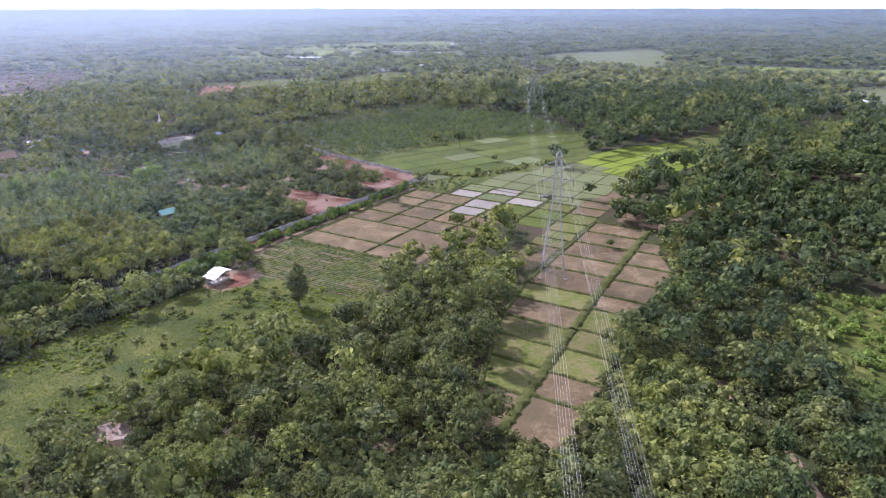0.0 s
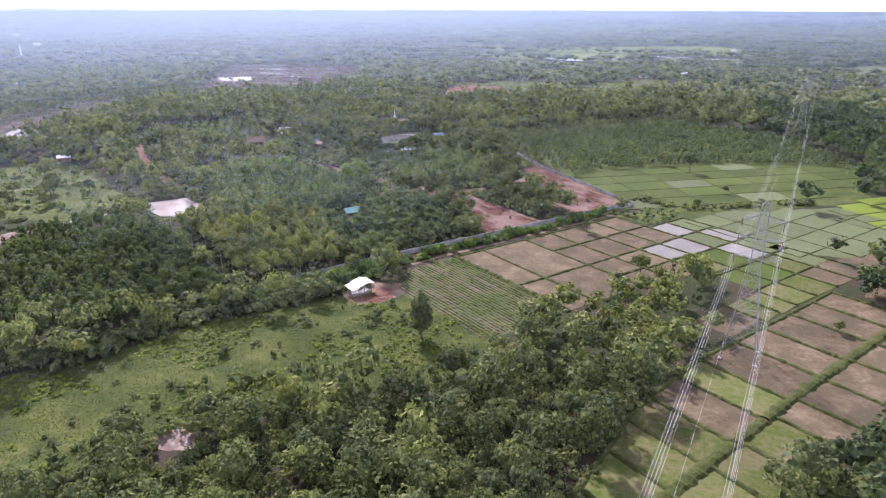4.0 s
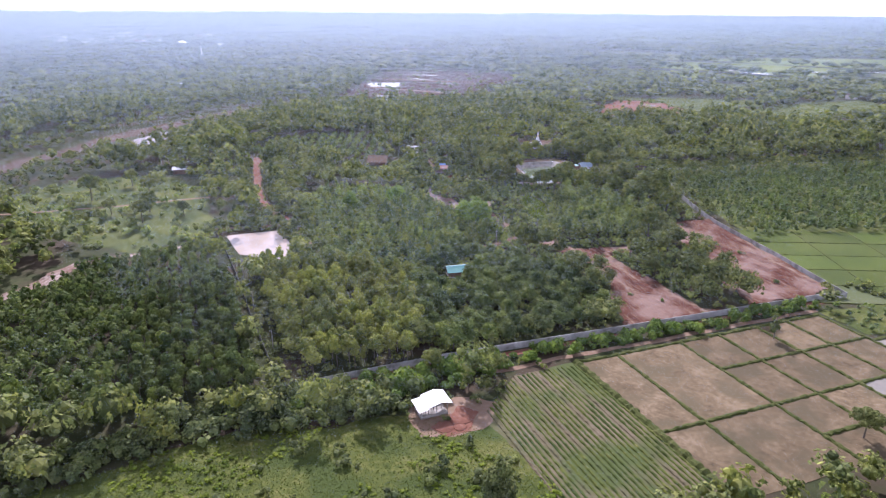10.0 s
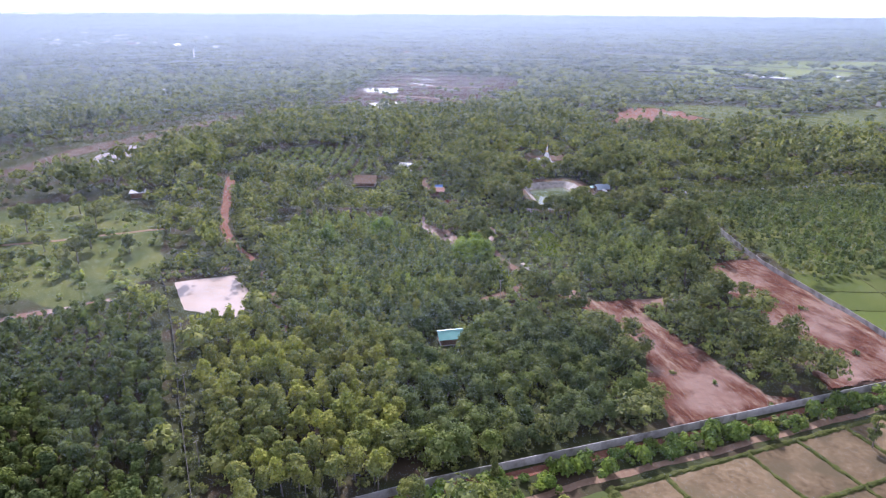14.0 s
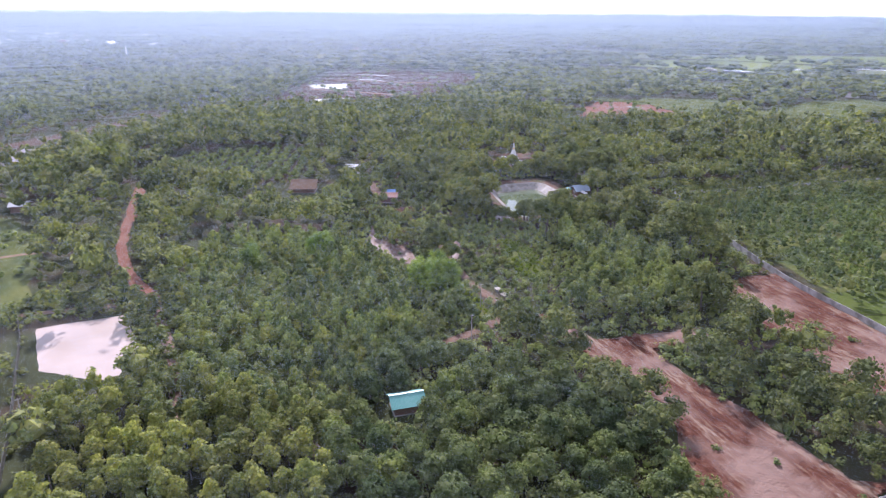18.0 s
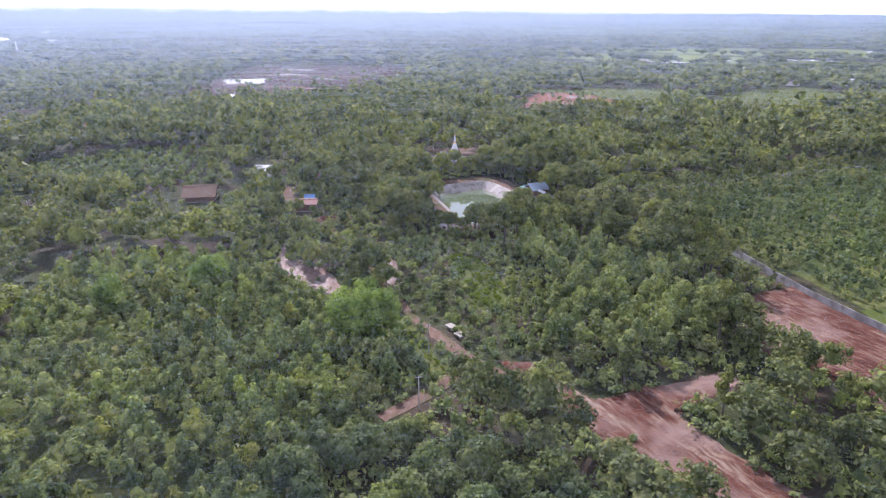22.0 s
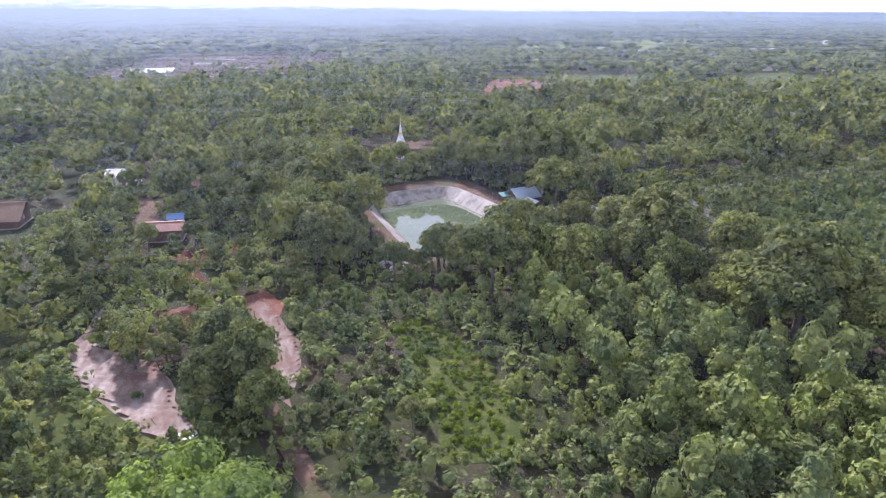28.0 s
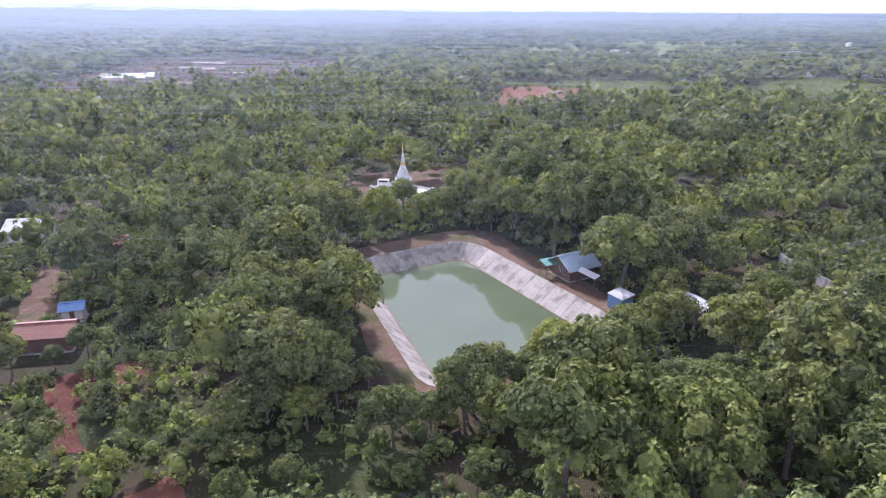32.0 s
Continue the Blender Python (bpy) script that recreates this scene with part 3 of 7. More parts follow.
def rounded(poly, radius, per=7):
    out, q = [], [np.array(p, float) for p in poly]
    n = len(q)
    for i in range(n):
        a, b, c = q[i - 1], q[i], q[(i + 1) % n]
        d0, d1 = (a - b) / np.linalg.norm(a - b), (c - b) / np.linalg.norm(c - b)
        for k in range(per):
            t = k / (per - 1)
            p = (1 - t) ** 2 * (b + d0 * radius) + 2 * t * (1 - t) * b + t * t * (b + d1 * radius)
            out.append(tuple(p))
    return out


def spaced(poly, n):
    """n points at even steps round a closed line."""
    q = np.array(list(poly) + [poly[0]], float)
    s = np.r_[0, np.cumsum(np.hypot(*np.diff(q, axis=0).T))]
    t = np.linspace(0, s[-1], n, endpoint=False)
    return np.stack([np.interp(t, s, q[:, 0]), np.interp(t, s, q[:, 1])], 1)


PANELS = 78
rim = spaced(rounded(POND, 7.5), PANELS)
pond_c = rim.mean(0)


def rings(scales, heights):
    v = np.concatenate([np.c_[pond_c + (rim - pond_c) * s, np.full(PANELS, h)] for s, h in zip(scales, heights)])
    n = len(scales)
    i, j = np.meshgrid(np.arange(n - 1), np.arange(PANELS), indexing="ij")
    f = np.stack([i * PANELS + j, (i + 1) * PANELS + j, (i + 1) * PANELS + (j + 1) % PANELS, i * PANELS + (j + 1) % PANELS], -1).reshape(-1, 4)
    return v, [f[:, ::-1]]


grow = np.r_[1.0, 1.04, 1.1, np.geomspace(1.25, 420, 42)]
ground = new("ground", mesh_np("ground", *rings(grow, np.zeros(len(grow))), M["floor"]))
tagged(ground, "flat green and brown earth under woods and fields", "ground", kind="structure")

# ---- the horizon: a low far ridge, and filaments in place of haze over the plain ----


def arc(radius, z0, z1, wobble=0.0, seed=0.0, n=120):
    a = np.radians(np.linspace(-115, 75, n))
    x, y = -60 + radius * np.sin(a), 160 + radius * np.cos(a)
    top = [z1 + wobble * (noise.noise((p * 0.0012, q * 0.0012, seed)) + 0.5 * noise.noise((p * 0.008, q * 0.008, seed))) for p, q in zip(x, y)]
    v = np.concatenate([np.c_[x, y, np.full(n, z0)], np.c_[x, y, top]])
    i = np.arange(n - 1)
    return v, [np.stack([i, i + 1, n + i + 1, n + i], 1)]


ridge_v, ridge_f = arc(4700, -1, 49, 1.2, 2.0)
back_v, back_f = arc(4760, -1, 30)
tagged(new("backdrop_ridge", mesh_np("backdrop_ridge", *joined([(ridge_v, ridge_f), (np.r_[ridge_v[120:], back_v[:120]], ridge_f)]), M["floor"])), "far low wooded ridge along the horizon", "backdrop", kind="structure")


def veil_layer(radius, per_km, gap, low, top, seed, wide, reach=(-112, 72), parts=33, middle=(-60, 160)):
    """One layer of imitated haze: hair-fine level filaments round the plan's middle, closer together on the sun's side.
    """
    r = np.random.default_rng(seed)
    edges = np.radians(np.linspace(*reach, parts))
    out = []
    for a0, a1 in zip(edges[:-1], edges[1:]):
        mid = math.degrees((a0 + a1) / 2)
        # denser on the sun's side, so its glare is built in as filaments
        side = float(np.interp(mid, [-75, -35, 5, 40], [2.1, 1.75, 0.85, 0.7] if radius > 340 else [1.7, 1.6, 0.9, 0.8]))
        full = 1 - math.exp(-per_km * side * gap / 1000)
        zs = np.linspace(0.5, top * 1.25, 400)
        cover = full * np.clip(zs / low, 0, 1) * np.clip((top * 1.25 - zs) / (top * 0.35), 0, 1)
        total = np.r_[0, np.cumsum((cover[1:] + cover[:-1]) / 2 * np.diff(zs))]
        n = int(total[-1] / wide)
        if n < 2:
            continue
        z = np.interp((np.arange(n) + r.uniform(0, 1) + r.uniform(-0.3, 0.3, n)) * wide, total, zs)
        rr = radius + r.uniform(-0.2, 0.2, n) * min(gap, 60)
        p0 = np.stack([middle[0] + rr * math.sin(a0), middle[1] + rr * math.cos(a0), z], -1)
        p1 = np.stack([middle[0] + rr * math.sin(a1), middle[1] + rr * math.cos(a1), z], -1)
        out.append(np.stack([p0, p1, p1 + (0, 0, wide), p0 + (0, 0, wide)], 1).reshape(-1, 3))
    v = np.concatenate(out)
    ob = new("backdrop_haze_threads", mesh_np("backdrop_haze_threads", v, [np.arange(len(v)).reshape(-1, 4)], M["haze"]))
    tagged(ob, "fine bluish filaments standing in for haze over the plain", "backdrop", kind="structure")


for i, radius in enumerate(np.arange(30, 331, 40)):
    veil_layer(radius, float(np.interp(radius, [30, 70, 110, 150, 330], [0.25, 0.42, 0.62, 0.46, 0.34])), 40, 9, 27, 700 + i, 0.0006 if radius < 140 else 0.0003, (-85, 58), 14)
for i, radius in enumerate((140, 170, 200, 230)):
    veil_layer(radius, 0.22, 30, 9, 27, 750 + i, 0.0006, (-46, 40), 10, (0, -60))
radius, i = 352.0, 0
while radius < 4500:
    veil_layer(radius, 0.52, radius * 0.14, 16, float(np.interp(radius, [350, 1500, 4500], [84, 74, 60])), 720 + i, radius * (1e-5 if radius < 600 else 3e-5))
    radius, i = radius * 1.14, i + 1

# ---- the lined pond ----


def inset(poly, d):
    """Each corner moved d metres inwards."""
    p = np.array(poly)
    t = np.roll(p, -1, 0) - np.roll(p, 1, 0)
    t /= np.linalg.norm(t, axis=1, keepdims=True)
    s = np.stack([-t[:, 1], t[:, 0]], 1)
    s *= np.sign(((pond_c - p) * s).sum(1))[:, None]
    return p + s * d


DEPTH = 3.0
pond_base = tagged(new("pond_lining"), "sloping concrete slabs lining a square farm pond", "pond lining", kind="structure")
foot = inset(rim, 4.2)
rng = np.random.default_rng(3)
for i in range(PANELS):
    j = (i + 1) % PANELS
    lift = rng.uniform(0.0, 0.05)
    a, b, c, d = (np.r_[rim[i] * 0.985 + rim[j] * 0.015, 0.10 + lift], np.r_[rim[j] * 0.985 + rim[i] * 0.015, 0.10 + lift], np.r_[foot[j] * 0.985 + foot[i] * 0.015, -DEPTH + lift], np.r_[foot[i] * 0.985 + foot[j] * 0.015, -DEPTH + lift])
    low = np.array((0, 0, -0.18))
    v = np.array([a, b, c, d, a + low, b + low, c + low, d + low])
    f = np.array([(0, 3, 2, 1), (4, 5, 6, 7), (0, 1, 5, 4), (1, 2, 6, 5), (2, 3, 7, 6), (3, 0, 4, 7)])
    part("slab", (v, [f]), M["concrete"], pond_base)
inner = np.concatenate([np.c_[rim, np.full(PANELS, -0.15)], np.c_[foot, np.full(PANELS, -DEPTH - 0.16)], [[*pond_c, -DEPTH - 0.16]]])
k = np.arange(PANELS)
quads = np.stack([k, (k + 1) % PANELS, PANELS + (k + 1) % PANELS, PANELS + k], 1)
fan = np.stack([PANELS + k, PANELS + (k + 1) % PANELS, np.full(PANELS, 2 * PANELS)], 1)
bed = new("pond_bed", mesh_np("pond_bed", inner, [quads, fan], M["dirt"]))
tagged(bed, "earth bed of the farm pond under its slabs", "pond bed", kind="structure")
wl_poly = inset(rim, 3.6)
v = np.r_[np.c_[wl_poly, np.full(PANELS, -2.55)], [[*pond_c, -2.55]]]
water = new("pond_water", mesh_np("pond_water", v, [np.stack([k, (k + 1) % PANELS, np.full(PANELS, PANELS)], 1)], M["green_water"]))
tagged(water, "still milky green pond water mirroring trees", "water", kind="structure")
edge_v = np.concatenate([np.c_[inset(rim, 3.45), np.full(PANELS, -2.50)], np.c_[inset(rim, 3.75), np.full(PANELS, -2.50)]])
kerb = new("kerb", mesh_np("kerb", np.r_[edge_v, edge_v - (0, 0, 0.5)], [np.stack([k, (k + 1) % PANELS, PANELS + (k + 1) % PANELS, PANELS + k], 1), np.stack([PANELS + k, PANELS + (k + 1) % PANELS, 3 * PANELS + (k + 1) % PANELS, 3 * PANELS + k], 1)], M["dirt"]))
tagged(kerb, "dark toe kerb at the pond's waterline", "kerb", kind="structure")

# ---- patches of soil, grass and water ----


def ring_sheet(name, outer, z, material, label):
    """Bare earth all round the pond, outside its rim."""
    o = spaced(ragged(outer, 2.0, 0.7), PANELS)
    shift = np.argmin(((o - rim[0]) ** 2).sum(1))
    o = np.roll(o, -shift, 0)
    if ((np.roll(o, -4, 0)[0] - rim[4]) ** 2).sum() > ((np.roll(o, 4, 0)[0] - rim[4]) ** 2).sum():
        o = np.roll(o[::-1], 1, 0)
    v = np.r_[np.c_[rim, np.full(PANELS, z)], np.c_[o, np.full(PANELS, z)]]
    ob = new(name, mesh_np(name, v, [np.stack([k, (k + 1) % PANELS, PANELS + (k + 1) % PANELS, PANELS + k], 1)], material))
    return tagged(ob, label, "ground", kind="structure")


ring_sheet("pond_bank", POND_EDGE, 0.05, M["bank"], "bare red-brown earth bank round the pond")
sheet("grass_clearing", CLEARING, 0.03, M["grass"], "rough grass clearing with weeds and bushes", wobble=2.0, step=4)
sheet("red_soil_lot", RED1, 0.06, M["red"], "freshly graded red laterite track and lot", wobble=1.2)
sheet("red_soil_lot", RED2, 0.06, M["red"], "bulldozed red and pale laterite lot", wobble=1.4)
relief("red_soil_ruts", RED1, 0.09, M["red"], "rutted wheel-churned red laterite soil", -0.72, 0.55, 0.6)
relief("red_soil_ruts", RED2, 0.09, M["red"], "rutted bulldozed red laterite soil", -0.85, 0.6, 0.65)
relief("soil_ruts", BARE1, 0.08, M["pale"], "churned pale bare soil", -0.5, 0.8, 0.36)
relief("soil_ruts", BARE2, 0.08, M["pale"], "churned pale bare soil", -0.9, 0.8, 0.36)
sheet("wall_path", ribbon(FOOTWAY, 2.0), 0.045, M["red_dirt"], "dark brown bare strip at the wall's foot", "track", wobble=0.4)
sheet("bank_path", ribbon(BANKWAY, 1.7), 0.06, M["dirt"], "pale trodden path along the paddies", "track", wobble=0.4)
sheet("dirt_track", ribbon(TRACK, [2.2, 2.4, 2.2, 2.2, 3.0, 3.4, 3.6, 3.4]), 0.08, M["bank"], "worn brown dirt track through trees", "track", wobble=0.5)
sheet("dirt_track", ribbon(FORK, [3.0, 2.8, 2.6, 2.4]), 0.09, M["bank"], "branch of the brown dirt track", "track", wobble=0.4)
sheet("verge", VERGE, 0.04, M["grass"], "bright grass verge beside the track", wobble=0.8)
sheet("bare_soil", BARE1, 0.05, M["pale"], "pale pinkish bare soil between young trees", wobble=1.2)
sheet("bare_soil", BARE2, 0.05, M["pale"], "pale eroded bare soil between young trees", wobble=1.2)
sheet("red_patch", REDMID, 0.07, M["red_dirt"], "red-brown earth between young trees", wobble=0.9)
sheet("red_patch", REDTOP, 0.11, M["red_dirt"], "red-brown earth at the head of bare soil", wobble=0.9)
sheet("lime_patch", [(-156.5, 320.5), (-155, 322), (-153.8, 321), (-155.4, 319.6)], 0.22, M["plaza"], "spilt white lime on bare soil", wobble=0.3, step=0.6)
sheet("farmyard", YARD, 0.05, M["bank"], "swept brown earth yard beside the red-roofed house", wobble=0.8)
sheet("red_clearing", REDPATH, 0.04, M["shaded_red"], "red-brown bare earth among trees, shade painted in its colour", wobble=1.2)
sheet("plaza", PLAZA, 0.35, M["plaza"], "pale paved terrace round the white stupa", "plaza", wobble=0)
sheet("sapling_ground", [(-74, 394), (-6, 324), (0, 318), (40, 345), (90, 396), (100, 440), (60, 520), (-20, 552), (-58, 508), (-114, 446)], 0.02, M["grass"], "weedy green ground under young trees", wobble=1.0, step=5)
sheet("young_ground", [(-162, 236), (-178, 250), (-196, 262), (-232, 300), (-196, 332), (-150, 325), (-118, 303), (-130, 282), (-120, 243)], 0.02, M["grass"], "weedy green ground under the young wood", wobble=1.5, step=5)
sheet("glade", GLADE, 0.04, M["grass"], "bright green grass glade among trees", wobble=1.2)
sheet("meadow", MEADOW_L, 0.03, M["grass"], "green grassy meadow with scattered trees", wobble=3, step=5)
sheet("meadow_track", ribbon(MEADOW_ROAD, 2.0), 0.06, M["dirt"], "pale narrow track across the meadow", "track", wobble=0.5)
sheet("rough_field", FIELD_GAP, 0.03, M["grass"], "weedy strip between rice fields", wobble=1.0, step=4)
sheet("rough_field", GREEN_R1, 0.03, M["grass"], "green clearing among the woods", "field", wobble=2.0, step=5)
sheet("rough_field", GREEN_R2, 0.03, M["grass"], "planted green strip in the woods", "field", wobble=2.0, step=5)
sheet("rough_field", GREEN_R3, 0.03, M["grass"], "olive-green clearing in the woods", "field", wobble=2.0, step=5)
sheet("rough_field", ROUGH_R, 0.03, M["grass"], "rough grass and scrub clearing beside the woods", wobble=2.0, step=4)
sheet("muddy_pond", PONDL, 0.06, M["mud_water"], "still muddy pink pond water, paled in colour for mirrored sky", "water", wobble=0.5)
sheet("bare_patch", POOL_S, 0.06, M["pale"], "small bare pale soil patch in rough grass", "ground", wobble=1.1, step=1.2)
sheet("lane", ribbon(LANE, 1.0), 0.05, M["floor"], "narrow brown lane beside the plantation wall", "track", wobble=0.5)
sheet("pond_road", ribbon(POND_ROAD, [2, 2.4, 3, 2.4, 2.2, 2, 2]), 0.064, M["dirt"], "brown earth road round the muddy pond", "track", wobble=0.5)
sheet("far_track", ribbon(FAR_ROAD, [4, 3.5, 3, 4, 5]), 0.078, M["red_dirt"], "straight red earth track between orchards", "track", wobble=0.6)
sheet("dry_bed", ribbon(DRY_BED, [3, 3, 4, 6, 7, 5, 3, 2]), 0.045, M["pale"], "pale dry drainage bed at the wood's edge", "ground", wobble=1.0)
sheet("footpath", ribbon(PATH_R, [1.2, 1.3, 1.4, 1.5, 1.5]), 0.05, M["dirt"], "narrow brown footpath through bushes", "track", wobble=0.3)
sheet("river_road", ribbon(RIVER, [12, 14, 14, 15, 17, 17, 17, 18, 16, 14]), 0.05, M["damp"], "wide brown earthwork road beside a canal", "road", wobble=1.5, step=5)
sheet("mud_pool", MUDPOOL, 0.06, M["brown_water"], "flooded muddy borrow pit beside the road", "water", wobble=2.5, step=5)
sheet("quarry", QUARRY, 0.04, M["quarry"], "far red-brown excavated ground", wobble=24, step=12)
sheet("quarry", PINK, 0.04, M["red_dirt"], "far pinkish-red cleared ground", wobble=5, step=10)
for dx, dy, w, h in ((-523, 742, 40, 12), (-428, 655, 12, 10), (-395, 645, 8, 12), (-560, 790, 44, 12), (-470, 720, 24, 8), (-195, 672, 14, 16), (-215, 700, 14, 8), (-470, 640, 18, 5)):
    sheet("flooded_pit", [(dx - w / 2, dy - h / 2), (dx + w / 2, dy - h / 2 + 6), (dx + w / 2 - 5, dy + h / 2), (dx - w / 2 + 4, dy + h / 2)], 0.08, M["flood"], "pale standing water in an excavation", "water", wobble=2.5, step=5)
for pit in ([(-552, 672), (-520, 697), (-490, 661), (-518, 645)], [(-461, 588), (-441, 614), (-414, 578), (-433, 563)]):
    sheet("flooded_pit", pit, 0.09, M["flood"], "bright standing water in a red excavation", "water", wobble=2.5, step=5)
sheet("haul_road", ribbon([(-520, 640), (-470, 648), (-420, 652), (-372, 640)], [5, 5, 5, 4]), 0.12, M["dirt"], "pale haul road over the excavated ground", "track", wobble=1.0, step=5)
sheet("haul_road", ribbon([(-560, 720), (-500, 735), (-455, 760)], [5, 6, 5]), 0.12, M["dirt"], "pale haul road over the excavated ground", "track", wobble=1.0, step=5)
sheet("dirt_corner", DIRT_TRI, 0.05, M["grass"], "weedy corner at the end of the paddy track", wobble=1.0)

# ---- paddies ----
paddy = tagged(new("paddy_field"), "patchwork of dry, weedy and wet rice paddies with grassy bunds", "paddy field", kind="structure")


def plot(corners, how):
    """One paddy: a flat bed a little under its bunds."""
    c = np.array(corners)
    mid = c.mean(0)
    c = mid + (c - mid) * 0.985
    edge = ragged([tuple(p) for p in c], 3.0, 0.22)
    bm = bmesh.new()
    level = 0.05 + 0.005 * (len(paddy.children) % 9)
    top = [bm.verts.new((x, y, level)) for x, y in edge]
    f = bm.faces.new(top)
    f.normal_update()
    if f.normal.z < 0:
        f.normal_flip()
    low = [bm.verts.new((x, y, -0.2)) for x, y in edge]
    for i in range(len(top)):
        bm.faces.new((top[i], low[i], low[(i + 1) % len(low)], top[(i + 1) % len(top)]))
    bmesh.ops.triangulate(bm, faces=[f])
    part("plot", bm, M[how], paddy)


rb = np.random.default_rng(11)


def bund(a, b, w=0.9, h=0.45):
    """A grassy ridge with a ragged back from a to b."""
    a, b = np.array(a, float), np.array(b, float)
    ln = np.linalg.norm(b - a)
    n = max(3, int(ln / 0.9))
    d = (b - a) / ln
    s = np.array((-d[1], d[0]))
    v = []
    for i in range(n + 1):
        p = a + (b - a) * i / n
        ww, hh = w * rb.uniform(0.75, 1.35), h * rb.uniform(0.6, 1.5)
        for side, z in ((-1.0, -0.05), (-0.5, 0.8), (0.0, 1.0), (0.5, 0.8), (1.0, -0.05)):
            q = p + s * (side * ww * 0.75 + rb.normal(0, 0.07))
            v.append((*q, max(0.0, z) * hh + (0.0 if z > 0 else -0.05)))
    i, j = np.meshgrid(np.arange(n), np.arange(4), indexing="ij")
    f = np.stack([i * 5 + j, i * 5 + j + 1, (i + 1) * 5 + j + 1, (i + 1) * 5 + j], -1).reshape(-1, 4)
    part("bund", (np.array(v), [f[:, ::-1]]), M["bund"], paddy)


DRY, WEED, GREEN, DULL, WET = "paddy_dry", "paddy_weedy", "paddy_green", "paddy_dull", "paddy_wet"
us = [0, 12, 32, 45, 58.5, 69.5, 82]
cuts = [[0, 31.5, 54], [0, 31.5, 54], [0, 15, 31.5, 44, 56], [0, 15, 31.5, 45, 57], [0, 15, 31.5, 45, 60], [0, 15, 31.5, 46, 61]]
tone = [[DRY, DRY], [DRY, DRY], [DRY, DRY, DRY, DRY], [DRY, DRY, DRY, DRY], [DRY, DRY, WET, WEED], [DRY, DRY, WET, GREEN]]
for k_, (u0, u1) in enumerate(zip(us[:-1], us[1:])):
    for v0, v1, how in zip(cuts[k_][:-1], cuts[k_][1:], tone[k_]):
        plot([uv(u0, v0), uv(u1, v0), uv(u1, v1), uv(u0, v1)], how)
        bund(uv(u0, v0), uv(u1, v0))
    bund(uv(u1, 0), uv(u1, cuts[k_][-1]), 0.8)
bund(uv(0, -0.5), uv(0, 54), 1.6, 0.7)
bund(uv(32, 44), uv(32, 56))
for u0, u1, tones in ((82, 93, (WET, DULL, WET, GREEN)), (93, 104, (DULL, WET, DULL, DULL))):
    for (v0, v1), how in zip(((17, 31), (31, 46), (46, 61), (61, 76)), tones):
        plot([uv(u0, v0), uv(u1, v0), uv(u1, v1), uv(u0, v1)], how)
        bund(uv(u0, v0), uv(u1, v0), 0.8)
    bund(uv(u1, 17), uv(u1, 90), 0.8)
for u0, u1, tones in ((58.5, 69.5, (GREEN, WEED)), (69.5, 82, (GREEN, WEED)), (82, 93, (WEED, DRY))):
    for (v0, v1), how in zip(((62, 76), (76, 89)), tones):
        plot([uv(u0, v0), uv(u1, v0), uv(u1, v1), uv(u0, v1)], how)
        bund(uv(u0, v0), uv(u1, v0), 0.8)
    bund(uv(u1, 61), uv(u1, 89), 0.8)
for u0, u1, how in ((24, 40, DRY), (40, 49, WEED), (49, 58, WEED)):
    plot([uv(u0, 78), uv(u1, 77), uv(u1, 89), uv(u0, 90)], how)
    bund(uv(u1, 77), uv(u1, 89), 0.8)
lefts = [-69, -53, -40, -28.6, -17.7, -5, 6.5, 22.3, 35.6, 50.4, 63.7, 76]
ltones = [DRY, WEED, WEED, WEED, DRY, WEED, DRY, DRY, DRY, DRY, DRY]
rights = [-69, -52, -40.7, -28, -16, -2, 8.5, 22, 37, 51, 62]
rtones = [DRY, DRY, WEED, WEED, WEED, DRY, DRY, DRY, DRY, DRY]
for u0, u1, how in zip(lefts[:-1], lefts[1:], ltones):
    plot([uv(u0, strip_left(u0)), uv(u0, strip_mid(u0) - 1), uv(u1, strip_mid(u1) - 1), uv(u1, strip_left(u1))], how)
    bund(uv(u1, strip_left(u1)), uv(u1, strip_mid(u1)), 1.0, 0.5)
    bund(uv(u0, strip_left(u0)), uv(u1, strip_left(u1)), 1.0, 0.5)
    bund(uv(u0, strip_mid(u0)), uv(u1, strip_mid(u1)), 2.0, 0.7)
for u0, u1, how in zip(rights[:-1], rights[1:], rtones):
    plot([uv(u0, strip_mid(u0) + 1.2), uv(u0, strip_right(u0)), uv(u1, strip_right(u1)), uv(u1, strip_mid(u1) + 1.2)], how)
    bund(uv(u1, strip_right(u1)), uv(u1, strip_mid(u1)), 1.0, 0.5)
plot([(-9, 122), (-1, 121), (0, 114), (-9, 116)], DRY)
plot([(-11, 113), (-6, 113), (-8, 105), (-14, 105)], DRY)
plot([uv(66, 118), uv(88, 112), uv(100, 118), uv(84, 126)], DRY)
plot([uv(80, 98), uv(96, 92), uv(104, 100), uv(88, 108)], DRY)
plot(DRY_R1, DRY)
plot(DRY_R2, WEED)


